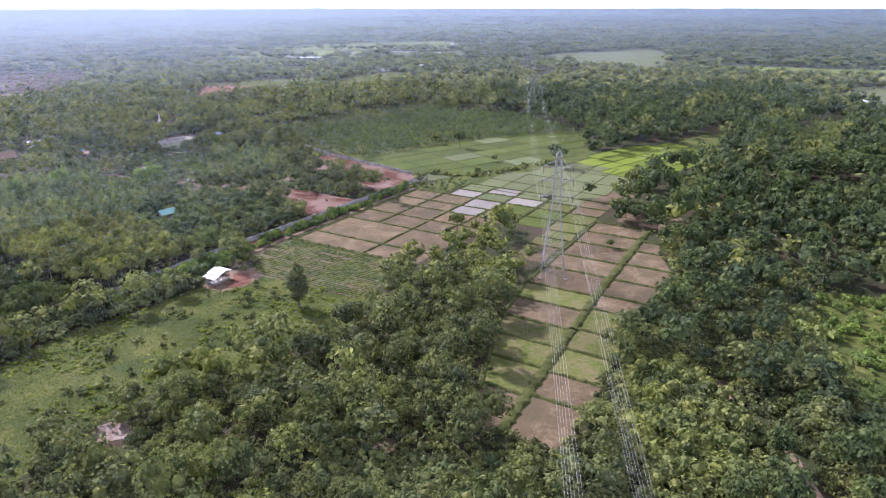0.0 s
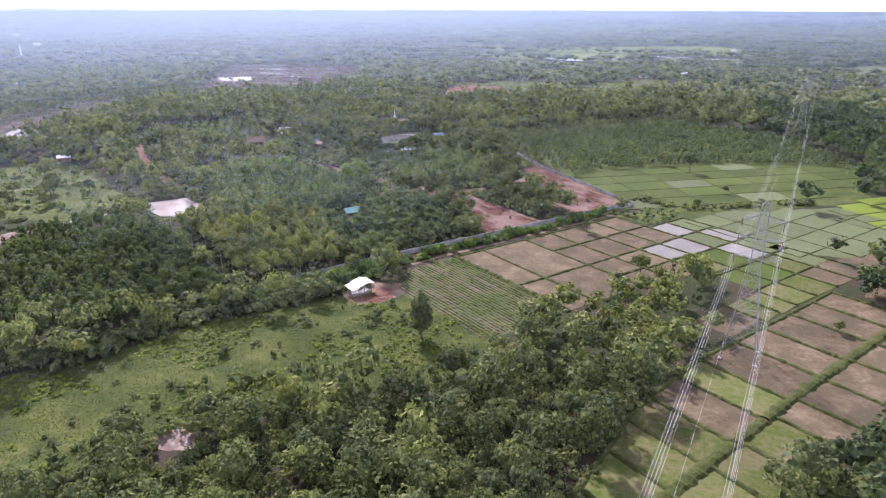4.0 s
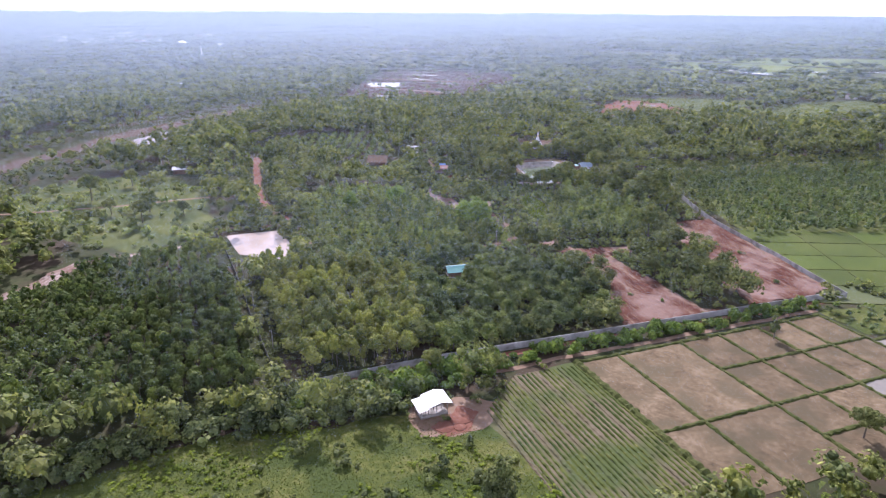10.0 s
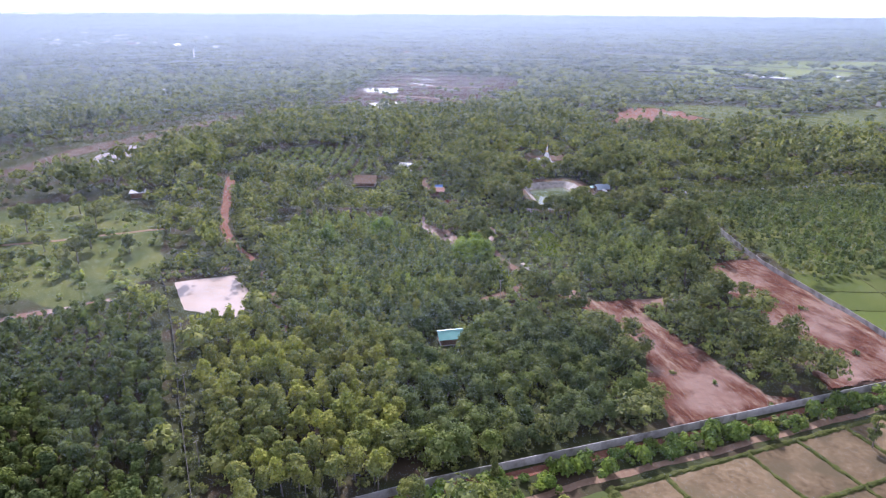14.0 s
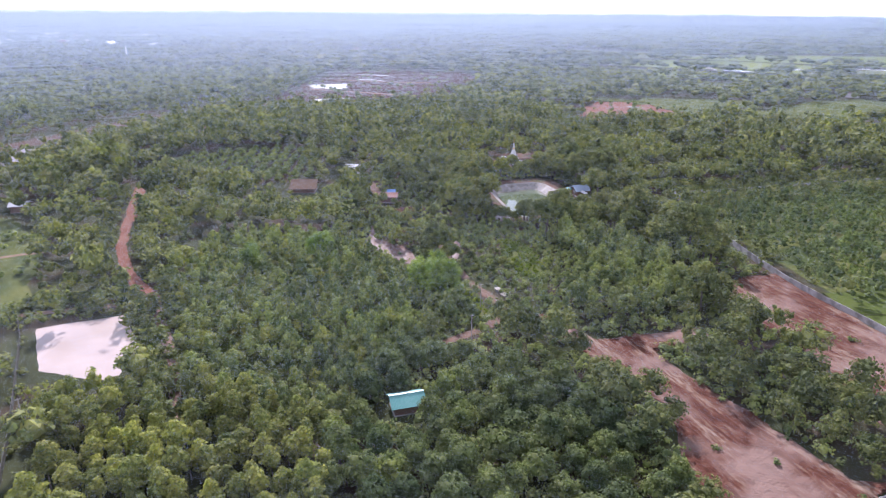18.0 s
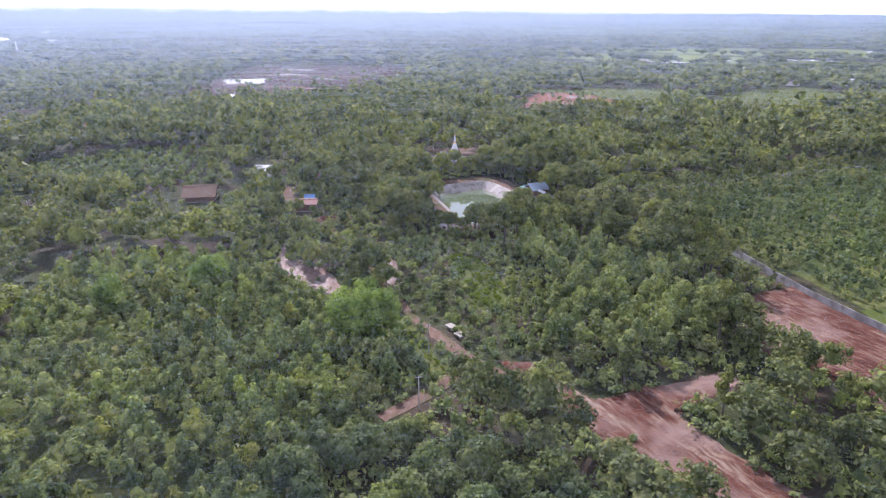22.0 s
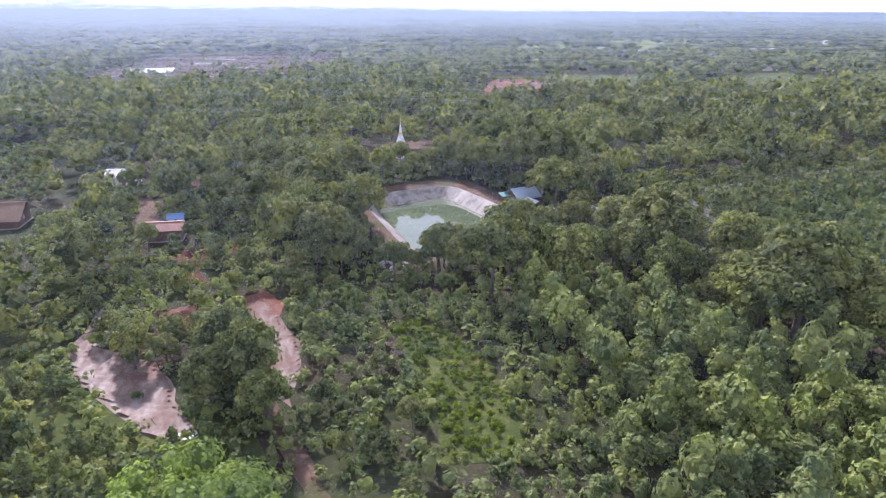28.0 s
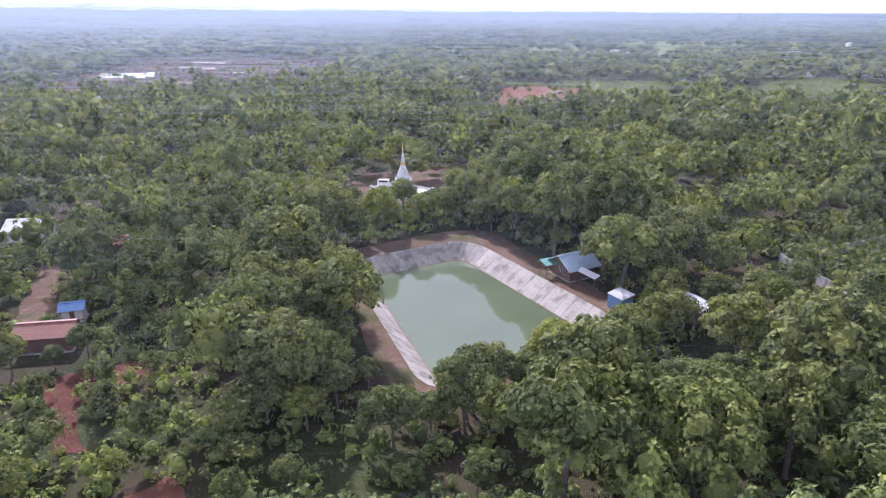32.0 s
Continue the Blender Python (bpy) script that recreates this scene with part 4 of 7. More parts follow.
def tilted_grid(poly, step_u, step_v, how, angle, skew=0.0):
    """A field cut into plots by low bunds, kept inside its outline."""
    p = np.array(poly)
    c = p.mean(0)
    a, b = np.array((math.cos(angle), math.sin(angle))), np.array((-math.sin(angle), math.cos(angle)))
    q = (p - c) @ np.stack([a, b], 1)
    for s in np.arange(q[:, 0].min(), q[:, 0].max(), step_u):
        for t in np.arange(q[:, 1].min(), q[:, 1].max(), step_v):
            m = c + a * (s + step_u / 2) + b * (t + step_v / 2)
            if inside(poly, m[0], m[1]):
                e = [c + a * (s + i * step_u) + b * (t + j * step_v) for i, j in ((0, 0), (1, 0), (1, 1), (0, 1))]
                plot(e, how if rb.uniform() < 0.9 else DULL)
                bund(e[0], e[1], 0.42, 0.25)
                bund(e[0], e[3], 0.42, 0.25)


sheet("rice_field", FIELD_A, 0.04, M["paddy_green"], "bright green young rice field", "rice field", wobble=1.0, step=4)
sheet("rice_field", FIELD_B, 0.04, M["paddy_dull"], "dull green flooded rice field", "rice field", wobble=1.0, step=4)
sheet("rice_field", BRIGHT, 0.04, M["paddy_vivid"], "vivid green rice field before the woods", "rice field", wobble=1.0, step=4)
tilted_grid(FIELD_A, 22, 14, GREEN, 0.6)
tilted_grid(FIELD_B, 18, 12, DULL, 1.0)
tilted_grid(BRIGHT, 24, 9, "paddy_vivid", 0.7)

# ---- vegetable field: one ridge a row ----
sheet("vegetable_field", VEG, 0.04, M["tilled"], "tilled brown field with green crop rows", "field", wobble=0.5)
crop = tagged(new("vegetable_bed"), "low green vegetable rows on raised earth ridges", "vegetable bed")
for i, u in enumerate(np.arange(-30.5, -1.2, 1.22)):
    v0 = max(0.8, 14 - (u + 33) * 0.93) if u < -18 else 0.8
    n = 60
    t = np.linspace(v0, 53.2, n)
    v = []
    for q in t:
        w, h = 0.34 * rb.uniform(0.7, 1.3), 0.26 * rb.uniform(0.3, 1.7)
        for s, z in ((-1, 0.0), (-0.4, 0.9), (0.4, 1.0), (1, 0.0)):
            x, y = uv(u + s * w + rb.normal(0, 0.04), q)
            v.append((x, y, 0.035 + z * h))
    a, b = np.meshgrid(np.arange(n - 1), np.arange(3), indexing="ij")
    f = np.stack([a * 4 + b, a * 4 + b + 1, (a + 1) * 4 + b + 1, (a + 1) * 4 + b], -1).reshape(-1, 4)
    part("ridge", (np.array(v), [f]), M["grass"] if i % 5 else M["tilled"], crop)

# ---- the long wall ----


def wall(name, line, height, label, bay=3.0, made="wall"):
    root = tagged(new(name), label, "wall", kind="structure")
    for (x0, y0), (x1, y1) in zip(line[:-1], line[1:]):
        ln = math.hypot(x1 - x0, y1 - y0)
        n = max(1, round(ln / bay))
        ang = math.atan2(y1 - y0, x1 - x0)
        step = ln / n
        key = (round(step, 2), height, made)
        if key not in wall_parts:
            wall_parts[key] = (mesh_np("panel", *box(0.13, step - 0.13, -0.06, 0.06, -0.2, height), M[made]), mesh_np("post", *box(-0.13, 0.13, -0.11, 0.11, -0.2, height + 0.06), M[made]))
        for i in range(n):
            for nm, me in zip(("panel", "post"), wall_parts[key]):
                ob = new(nm, me)
                ob.parent = root
                ob.matrix_basis = Matrix.Translation((x0 + (x1 - x0) * i / n, y0 + (y1 - y0) * i / n, 0)) @ Matrix.Rotation(ang, 4, "Z")
    return root


wall_parts = {}
wall("wall_front", FRONT, 1.9, "long grey concrete panel wall with posts")
wall("wall_side", SIDE, 1.9, "grey concrete wall beside the red lot and scrub")
wall("wall_north", NORTH, 1.9, "far grey concrete wall at the edge of scrub")
wall("wall_left", LEFTWALL, 1.4, "lane wall between plantations, coloured dark for its shaded side", made="shaded_wall")

# ---- trees ----


def ico(level):
    bm = bmesh.new()
    bmesh.ops.create_icosphere(bm, subdivisions=level, radius=1.0)
    v = np.array([q.co[:] for q in bm.verts])
    f = np.array([[q.index for q in p.verts] for p in bm.faces])
    bm.free()
    return v, f


ICO1, ICO2 = ico(1), ico(2)


def crown(r, lobes, cards, size, level=1, core=0.68, squash=0.9, shell=(0.84, 1.14), low=-0.35):
    """A crown: lumpy inner masses under many single leaf sprays."""
    lobes = np.array(lobes, float)
    out = []
    for x, y, z, rad in lobes:
        bv, bf = ICO2 if level == 2 else ICO1
        bump = 1 + r.normal(0, 0.10, len(bv))[:, None]
        out.append((np.array((x, y, z)) + bv * bump * rad * core * np.array((1, 1, squash)), [bf]))
    w = lobes[:, 3] ** 2
    n = int(cards * 1.5)
    pick = r.choice(len(lobes), n, p=w / w.sum())
    d = r.normal(size=(n, 3))
    d /= np.linalg.norm(d, axis=1, keepdims=True)
    d[:, 2] = np.where(d[:, 2] < low, -d[:, 2], d[:, 2])
    p = lobes[pick, :3] + d * lobes[pick, 3:4] * r.uniform(*shell, (n, 1)) * np.array((1, 1, squash))
    gap = np.linalg.norm((p[:, None] - lobes[None, :, :3]) / np.array((1, 1, squash)), axis=2) / lobes[None, :, 3]
    keep = np.where(gap.min(1) > 0.74)[0][:cards]
    p, d = p[keep], d[keep]
    n = len(p)
    nm = d + r.normal(0, 0.26, (n, 3)) + (0, 0, 0.2)
    nm /= np.linalg.norm(nm, axis=1, keepdims=True)
    t = np.cross(nm, r.normal(size=(n, 3)))
    t /= np.linalg.norm(t, axis=1, keepdims=True)
    b = np.cross(nm, t)
    ln = (size * r.uniform(0.6, 1.35, n))[:, None]
    wd = ln * r.uniform(0.38, 0.66, (n, 1))
    turn = r.uniform(0.5, 1.4, (n, 1))
    t2 = t * np.cos(turn) + b * np.sin(turn)
    b2 = b * np.cos(turn) - t * np.sin(turn)
    drop = nm * ln * 0.2
    v = np.stack([p - t * ln * 0.5 - b * wd * 0.5, p - t * ln * 0.3 + b * wd * 0.6, p + t * ln * 0.62 - drop,
                  p + t2 * ln * 0.5 - b2 * wd * 0.6, p + t2 * ln * 0.35 + b2 * wd * 0.5, p - t2 * ln * 0.6 - drop], 1).reshape(-1, 3)
    out.append((v, [np.arange(6 * n).reshape(-1, 3)]))
    return joined(out)


def stem(r, height, radius, lobes, limbs):
    bend = r.normal(0, 0.12, 2)
    zs = np.linspace(-0.3, height, 5)
    pts = [(bend[0] * (z / height) ** 2, bend[1] * (z / height) ** 2, z) for z in zs]
    out = [tube(pts, np.linspace(radius * 1.25, radius * 0.55, 5), 7)]
    for x, y, z, rad in list(lobes)[:limbs]:
        a = np.array(pts[2 + int(r.integers(0, 2))])
        c = np.array((x, y, z))
        out.append(tube([a, a + (c - a) * 0.5 + (0, 0, 0.15), c], [radius * 0.5, radius * 0.32, radius * 0.14], 5))
    return joined(out)


def lobes_of(kind, r):
    """The masses that make up one crown: x, y, z and radius."""
    if kind == "broadleaf":
        out = [(r.normal(0, 0.2), r.normal(0, 0.2), 5.0, 2.35)]
        n = int(r.integers(19, 25))
        for i in range(n):
            up = 1.0 - 1.25 * (i + 0.5) / n
            a, flat = 2.4 * i + r.uniform(-0.3, 0.3), math.sqrt(max(0.0, 1 - up * up))
            q = r.uniform(2.1, 3.1)
            out.append((q * flat * np.cos(a), q * flat * np.sin(a), 5.0 + q * up * 0.85, r.uniform(0.75, 1.25)))
    elif kind == "tall":
        out = []
        for z in np.linspace(3.2, 9.6, 6):
            for i in range(2):
                out.append((r.normal(0, 0.75), r.normal(0, 0.75), z + r.normal(0, 0.3), r.uniform(0.9, 1.5) * (1.1 - 0.05 * z)))
    elif kind == "plantation":
        out = [(r.normal(0, 0.25), r.normal(0, 0.25), z, q * r.uniform(0.85, 1.15)) for z, q in ((3.2, 0.95), (4.2, 1.2), (5.1, 1.0), (5.8, 0.65))]
        out += [(r.normal(0, 0.8), r.normal(0, 0.8), r.uniform(3.2, 4.8), 0.7) for i in range(3)]
    elif kind == "mango":
        out = [(0, 0, 2.5, 2.0)]
        for i in range(9):
            a = 2 * np.pi * i / 9 + r.uniform(-0.25, 0.25)
            out.append((1.75 * np.cos(a), 1.75 * np.sin(a), r.uniform(1.5, 2.7), r.uniform(0.95, 1.3)))
        for i in range(5):
            a = 2 * np.pi * i / 5
            out.append((0.95 * np.cos(a), 0.95 * np.sin(a), r.uniform(3.5, 4.1), r.uniform(0.8, 1.1)))
    elif kind == "young":
        out = [(r.normal(0, 0.2), r.normal(0, 0.2), z, q * r.uniform(0.8, 1.2)) for z, q in ((1.5, 0.75), (2.5, 0.85), (3.4, 0.55))]
        out += [(r.normal(0, 0.7), r.normal(0, 0.7), r.uniform(1.0, 2.2), 0.55) for i in range(3)]
    elif kind == "bush":
        out = [(r.normal(0, 0.55), r.normal(0, 0.55), r.uniform(0.4, 1.1), r.uniform(0.5, 0.9)) for i in range(5)]
    elif kind == "clump":
        out = [(r.normal(0, 1.6), r.normal(0, 1.6), r.uniform(3.0, 6.5), r.uniform(1.8, 2.8)) for i in range(3)]
    return out


STEM = {"broadleaf": (5.0, 0.20), "tall": (8.5, 0.20), "plantation": (4.6, 0.09), "mango": (2.4, 0.16), "young": (2.6, 0.06), "bush": (0.8, 0.05)}
NEAR = {"broadleaf": (1550, 0.42, 1), "tall": (560, 0.60, 1), "plantation": (250, 0.5, 1), "mango": (400, 0.46, 1), "young": (160, 0.5, 1), "bush": (110, 0.42, 1)}
REST = {"broadleaf": (74, 1.02), "tall": (38, 1.2), "plantation": (30, 1.05), "mango": (40, 1.1), "young": (22, 0.9), "bush": (14, 0.8)}


def tree(name, kind, leaf, label, seed):
    """One tree as a thing: an empty with its trunk and its crown."""
    r = np.random.default_rng(seed)
    lobes = lobes_of(kind, r)
    root = tagged(new(name), label, "tree" if kind != "bush" else "bush")
    h, rad = STEM[kind]
    part("trunk", stem(r, h, rad, lobes, 2 if kind in ("young", "bush", "plantation") else 4), M["bark"], root, smooth=True)
    n, size, level = NEAR[kind]
    part("crown", crown(r, lobes, n, size, level), M[leaf], root)
    return root


FINE = {"broadleaf": (340, 0.57), "tall": (140, 0.7), "plantation": (150, 0.46), "mango": (120, 0.65), "young": (100, 0.46), "bush": (50, 0.42)}
COARSE = {"broadleaf": (32, 1.5), "tall": (26, 1.4)}


def light_variants(kind, count, seed, grade=None):
    """Cheaper crowns of the same build for the mass of the woods."""
    out = []
    for i in range(count):
        r = np.random.default_rng(seed + i)
        lobes = sorted(lobes_of(kind, r), key=lambda q: -q[3])
        n, size = (grade or REST)[kind]
        cut = {"broadleaf": 3, "mango": 4, "tall": 3, "bush": 1}.get(kind, 2)
        cut += (2 if grade is FINE else -1 if grade is COARSE else 0)
        big = crown(r, lobes, n, size, 1)
        core_v, core_g = crown(r, lobes[:cut], 1, size, 1, core=0.74)
        cards_at = len(lobes) * len(ICO1[0])
        v = np.r_[core_v[:cut * len(ICO1[0])], big[0][cards_at:]]
        q = big[1][-1] - cards_at + cut * len(ICO1[0])
        out.append((v, [*core_g[:cut], q]))
    return out


def mass(name, variants, x, y, size, leaf, label, seed, category="trees", z=0.0, tall=None):
    """Many crowns as one mesh: woods that nobody could count."""
    if not len(x):
        return None
    r = np.random.default_rng(seed)
    which = r.integers(0, len(variants), len(x))
    turn = r.uniform(0, 2 * np.pi, len(x))
    tall = r.uniform(0.74, 1.3, len(x)) if tall is None else tall
    pieces = []
    for i, (v, groups) in enumerate(variants):
        k = np.where(which == i)[0]
        if not len(k):
            continue
        c, s = np.cos(turn[k])[:, None], np.sin(turn[k])[:, None]
        px = (v[None, :, 0] * c - v[None, :, 1] * s) * size[k][:, None] + x[k][:, None]
        py = (v[None, :, 0] * s + v[None, :, 1] * c) * size[k][:, None] + y[k][:, None]
        pz = v[None, :, 2] * (size[k] * tall[k])[:, None] + z
        vv = np.stack([px, py, pz], -1).reshape(-1, 3)
        off = (np.arange(len(k)) * len(v))[:, None, None]
        pieces.append((vv, [(g[None] + off).reshape(-1, g.shape[1]) for g in groups]))
    v, groups = joined(pieces)
    ob = new(name, mesh_np(name, v, groups, M[leaf]))
    return tagged(ob, label, category, kind="stuff")


def spread(bounds, step, jitter, seed, turn=0.0):
    """Points on a jittered lattice over the box x0, x1, y0, y1."""
    r = np.random.default_rng(seed)
    x0, x1, y0, y1 = bounds
    cx, cy = (x0 + x1) / 2, (y0 + y1) / 2
    half = math.hypot(x1 - x0, y1 - y0) / 2
    a = np.arange(-half, half, step)
    gx, gy = [q.ravel() for q in np.meshgrid(a, a)]
    x, y = cx + gx * math.cos(turn) - gy * math.sin(turn), cy + gx * math.sin(turn) + gy * math.cos(turn)
    x, y = x + r.normal(0, jitter, len(x)), y + r.normal(0, jitter, len(y))
    k = (x > x0) & (x < x1) & (y > y0) & (y < y1)
    return x[k], y[k]


# what must stay open
OPEN = [VEG, CLEARING, RED1, RED2, BARE1, BARE2, REDMID, REDTOP, YARD, REDPATH, PLAZA, POND, GLADE, VERGE, PONDL, MEADOW_L, POOL_S, MUDPOOL, QUARRY, PINK, FIELD_A, FIELD_B, BRIGHT, FIELD_GAP, DRY_R1, DRY_R2, GREEN_R1, GREEN_R2, GREEN_R3, ROUGH_R, STRIP, PADDY1, PADDY2, DIRT_TRI]
LINES = [(TRACK[:4], 0.8), (TRACK[3:], 3.4), (FORK, 2.2), (LANE, 0.9), (LEFTWALL, 0.7), (POND_ROAD, 2.2), (FAR_ROAD, 4.0), (DRY_BED, 4.0), (MEADOW_ROAD, 2.0), (PATH_R, 2.2), (RIVER, 14), (FOOTWAY, 1.0), (BANKWAY, 0.9), (FRONT, 1.6), (SIDE, 1.8), (NORTH, 1.1), ([(-158, 373), (-131, 410)], 1.6)]
SPOTS = [(-67, 109, 5), (-185, 229, 8), (-176, 232, 8), (-195, 228, 7), (-415, 312, 16), (-400, 300, 14), (-430, 330, 16), (-71, 191, 8), (-41, 171, 4), (-126.5, 410, 3.6), (-147, 425, 4), (-144, 420.5, 2.4), (-137.5, 414, 2.4), (-125.5, 404, 3), (-208, 372, 6), (-211, 378, 3), (-251, 400, 8), (-248, 363, 8.5), (-241, 358, 6), (-114, 257, 5.5), (-130, 315, 3), (-137, 313, 3), (-199, 463, 9.5), (-208, 466, 6), (-191, 464, 6), (-190, 473, 8), (-199, 455, 7), (-125.5, 399, 4), (-122, 404, 3), (-203, 366, 4.5), (-207, 369, 4), (-168, 495, 6), (37, 195, 6), (-141, 306.5, 7), (-18, 275, 4), (7, 239, 4), (-143, 414, 3), (-150, 426, 3)]
HEDGE = [uv(-74, -13), uv(95, -7.5), uv(95, -2.8), uv(-20, -2.8), uv(-40, 2), uv(-74, -2)]
DARKP = [(-106, 171), (-138, 114), (-214, 155), (-214, 214), (-169, 207)]
YELLOW = [(-102, 181), (-168, 215), (-160, 236), (-120, 242), (-93, 213), (-88, 202)]
MANGO = [(-93, 213), (-120, 242), (-130, 280), (-92, 284), (-64, 268), (-57, 257), (-72, 231), (-84, 210)]
YOUNG = [(-162, 236), (-178, 250), (-196, 262), (-232, 300), (-196, 332), (-150, 325), (-118, 303), (-130, 282), (-120, 243)]
SAPLING = [(-74, 396), (-6, 326), (0, 318), (40, 345), (90, 396), (100, 440), (60, 520), (-20, 552), (-58, 508), (-114, 446)]
ORCHARD = [(-344, 379), (-316, 428), (-255, 378), (-286, 338), (-330, 331)]
TEAK = [(-172, 345), (-140, 345), (-128, 330), (-112, 312), (-90, 316), (-78, 335), (-80, 360), (-110, 372), (-140, 366)]
SCRUB_R = [(97, 166), (132, 166), (105, 118), (88, 136)]
SCRUB_C = [(52, 150), (60, 138), (66, 118), (60, 92), (36, 90), (31, 108), (38, 122)]
SCRUB_B = [(-24, 104), (14, 102), (20, 90), (-22, 90)]
VIEW = [(-112, 72), (82, 74), (360, 380), (330, 640), (-520, 640), (-580, 230), (-270, 100)]


def allowed(x, y, margin=0.0, also=()):
    ok = np.ones(len(x), bool)
    for p in OPEN:
        ok &= ~inside(p, x, y)
    for ln, w in LINES:
        ok &= off_line(ln, x, y) > w + margin
    for sx, sy, rad in SPOTS:
        ok &= np.hypot(x - sx, y - sy) > rad + margin
    d = off_line(POND_EDGE + POND_EDGE[:1], x, y)
    ok &= ~inside(POND_EDGE, x, y) & (d > 1.5)
    for p in also:
        ok &= ~inside(p, x, y)
    return ok


# where the growth stays lower, so that what lies behind shows over it
LOWER = [(REDPATH, 9, 0.5), ([(-122, 401), (-123, 393)], 8, 0.6), (TRACK, 11, 0.55), (BARE1 + BARE2, 9, 0.55), (RIVER, 55, 0.5), (DRY_BED, 13, 0.5), ([(-158, 371), (-166, 366)], 10, 0.7), ([(-478, 567), (-429, 549), (-378, 621)], 48, 0.55), ([(-242, 651), (-213, 616), (-174, 652)], 45, 0.55), ([(-248, 361), (-236, 350)], 20, 0.35), ([(-249, 394)], 14, 0.8), ([(-206, 368)], 15, 0.7), (NORTH, 9, 0.65), (SIDE, 12, 0.7), ([(-194, 450)], 20, 0.5), ([(-186, 437)], 14, 0.72), (GLADE + GLADE[:1], 9, 0.5), ([(-136, 346), (-123, 331), (-119, 322)], 13, 0.4), (FORK, 7, 0.55), ([(-62, 104)], 9, 0.5), (MEADOW_L + MEADOW_L[:1], 14, 0.8)]


def lowness(x, y):
    k = np.ones(len(x))
    for ln, reach, low in LOWER:
        k = np.minimum(k, np.where(off_line(ln, x, y) < reach, low, 1.0))
    return k


SPECIAL = [HEDGE, DARKP, YELLOW, MANGO, YOUNG, SAPLING, ORCHARD, TEAK, SCRUB_R, SCRUB_B, SCRUB_C]
COURSE = [(20, 60), (-25, 140), (-75, 215), (-127, 320), (-150, 400)]

# kinds of single trees
PROTO = {}
for kind, leaf, name, label, count in (
        ("broadleaf", "leaf_forest", "broadleaf_tree", "broad leafy green tree with a lumpy spreading crown", 4),
        ("tall", "leaf_forest", "tall_tree", "tall slender green forest tree", 2),
        ("plantation", "leaf_yellow", "plantation_tree", "slim plantation tree with yellow-green leaves in a row", 3),
        ("plantation", "leaf_rubber", "rubber_tree", "slim dark green plantation tree in a row", 2),
        ("mango", "leaf_grey", "mango_tree", "low round grey-green orchard tree", 3),
        ("young", "leaf_scrub", "young_tree", "thin young tree with loose pale green leaves", 3),
        ("bush", "leaf_bright", "bush", "low bright green bush", 2)):
    PROTO[name] = [(kind, tree(name, kind, leaf, label, 100 * i + len(PROTO))) for i in range(count)]
USED = {name: [0] * len(v) for name, v in PROTO.items()}


def plant(name, x, y, size, seed, group=""):
    """Single trees at the points: the first use of a kind moves the original."""
    r = np.random.default_rng(seed)
    for px, py, sz in zip(x, y, size):
        i = int(r.integers(0, len(PROTO[name])))
        m = pose(px, py, 0, r.normal(0, 2), r.normal(0, 2), r.uniform(0, 360)) @ Matrix.Diagonal((sz, sz, sz * r.uniform(0.88, 1.15), 1))
        ob = PROTO[name][i][1]
        if USED[name][i]:
            ob = copy_thing(ob, m)
        else:
            ob.matrix_basis = m
        USED[name][i] += 1
        if group:
            tagged(ob, group=group)


def nearest(x, y, ok, count, line):
    """The points nearest to a stretch of the plan, and the others."""
    d = np.where(ok, off_line(line, x, y), 1e9)
    order = np.argsort(d)
    first = order[:count]
    first = first[d[first] < 1e8]
    rest = order[count:]
    return first, rest[d[rest] < 1e8]


# the woods
x, y = spread((-600, 380, 70, 650), 6.7, 1.9, 21)
ok = inside(VIEW, x, y) & allowed(x, y, 0.6, SPECIAL)
far = off_line(COURSE, x, y)
rw = np.random.default_rng(22)
ok &= (far < 150) | (rw.uniform(size=len(x)) < 0.84)
first, rest = nearest(x, y, ok, 110, [(-105, 350), (-150, 395), (-165, 430)])
sz = rw.uniform(0.72, 1.5, len(x))
low_bank = off_line([(-156, 374), (-129, 410)], x, y) < 12
plant("broadleaf_tree", x[first], y[first], (np.where(low_bank, sz * 0.72, sz) * lowness(x, y))[first], 23, "trees of the wood")
sz = np.where(far > 150, sz * 1.3, sz) * lowness(x, y)
tallish = rest[rw.uniform(size=len(rest)) < 0.16]
rest = np.setdiff1d(rest, tallish)
# right of x = 45 more trees take leaves with shade in their colour
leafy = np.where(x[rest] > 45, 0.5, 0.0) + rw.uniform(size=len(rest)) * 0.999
V_BROAD, V_TALL = light_variants("broadleaf", 7, 40), light_variants("tall", 4, 60)
V_FINE, V_COARSE = light_variants("broadleaf", 6, 41, FINE), light_variants("broadleaf", 6, 42, COARSE)
CLOSE = [(-70, 255), (-105, 305), (-115, 345), (-140, 375), (-170, 400)]
close = np.minimum(off_line(CLOSE, x, y), off_line([(-50, 95), (60, 95)], x, y) + 32)
close = np.minimum(close, off_line([(-15, 155), (25, 135), (45, 110)], x, y) + 36)
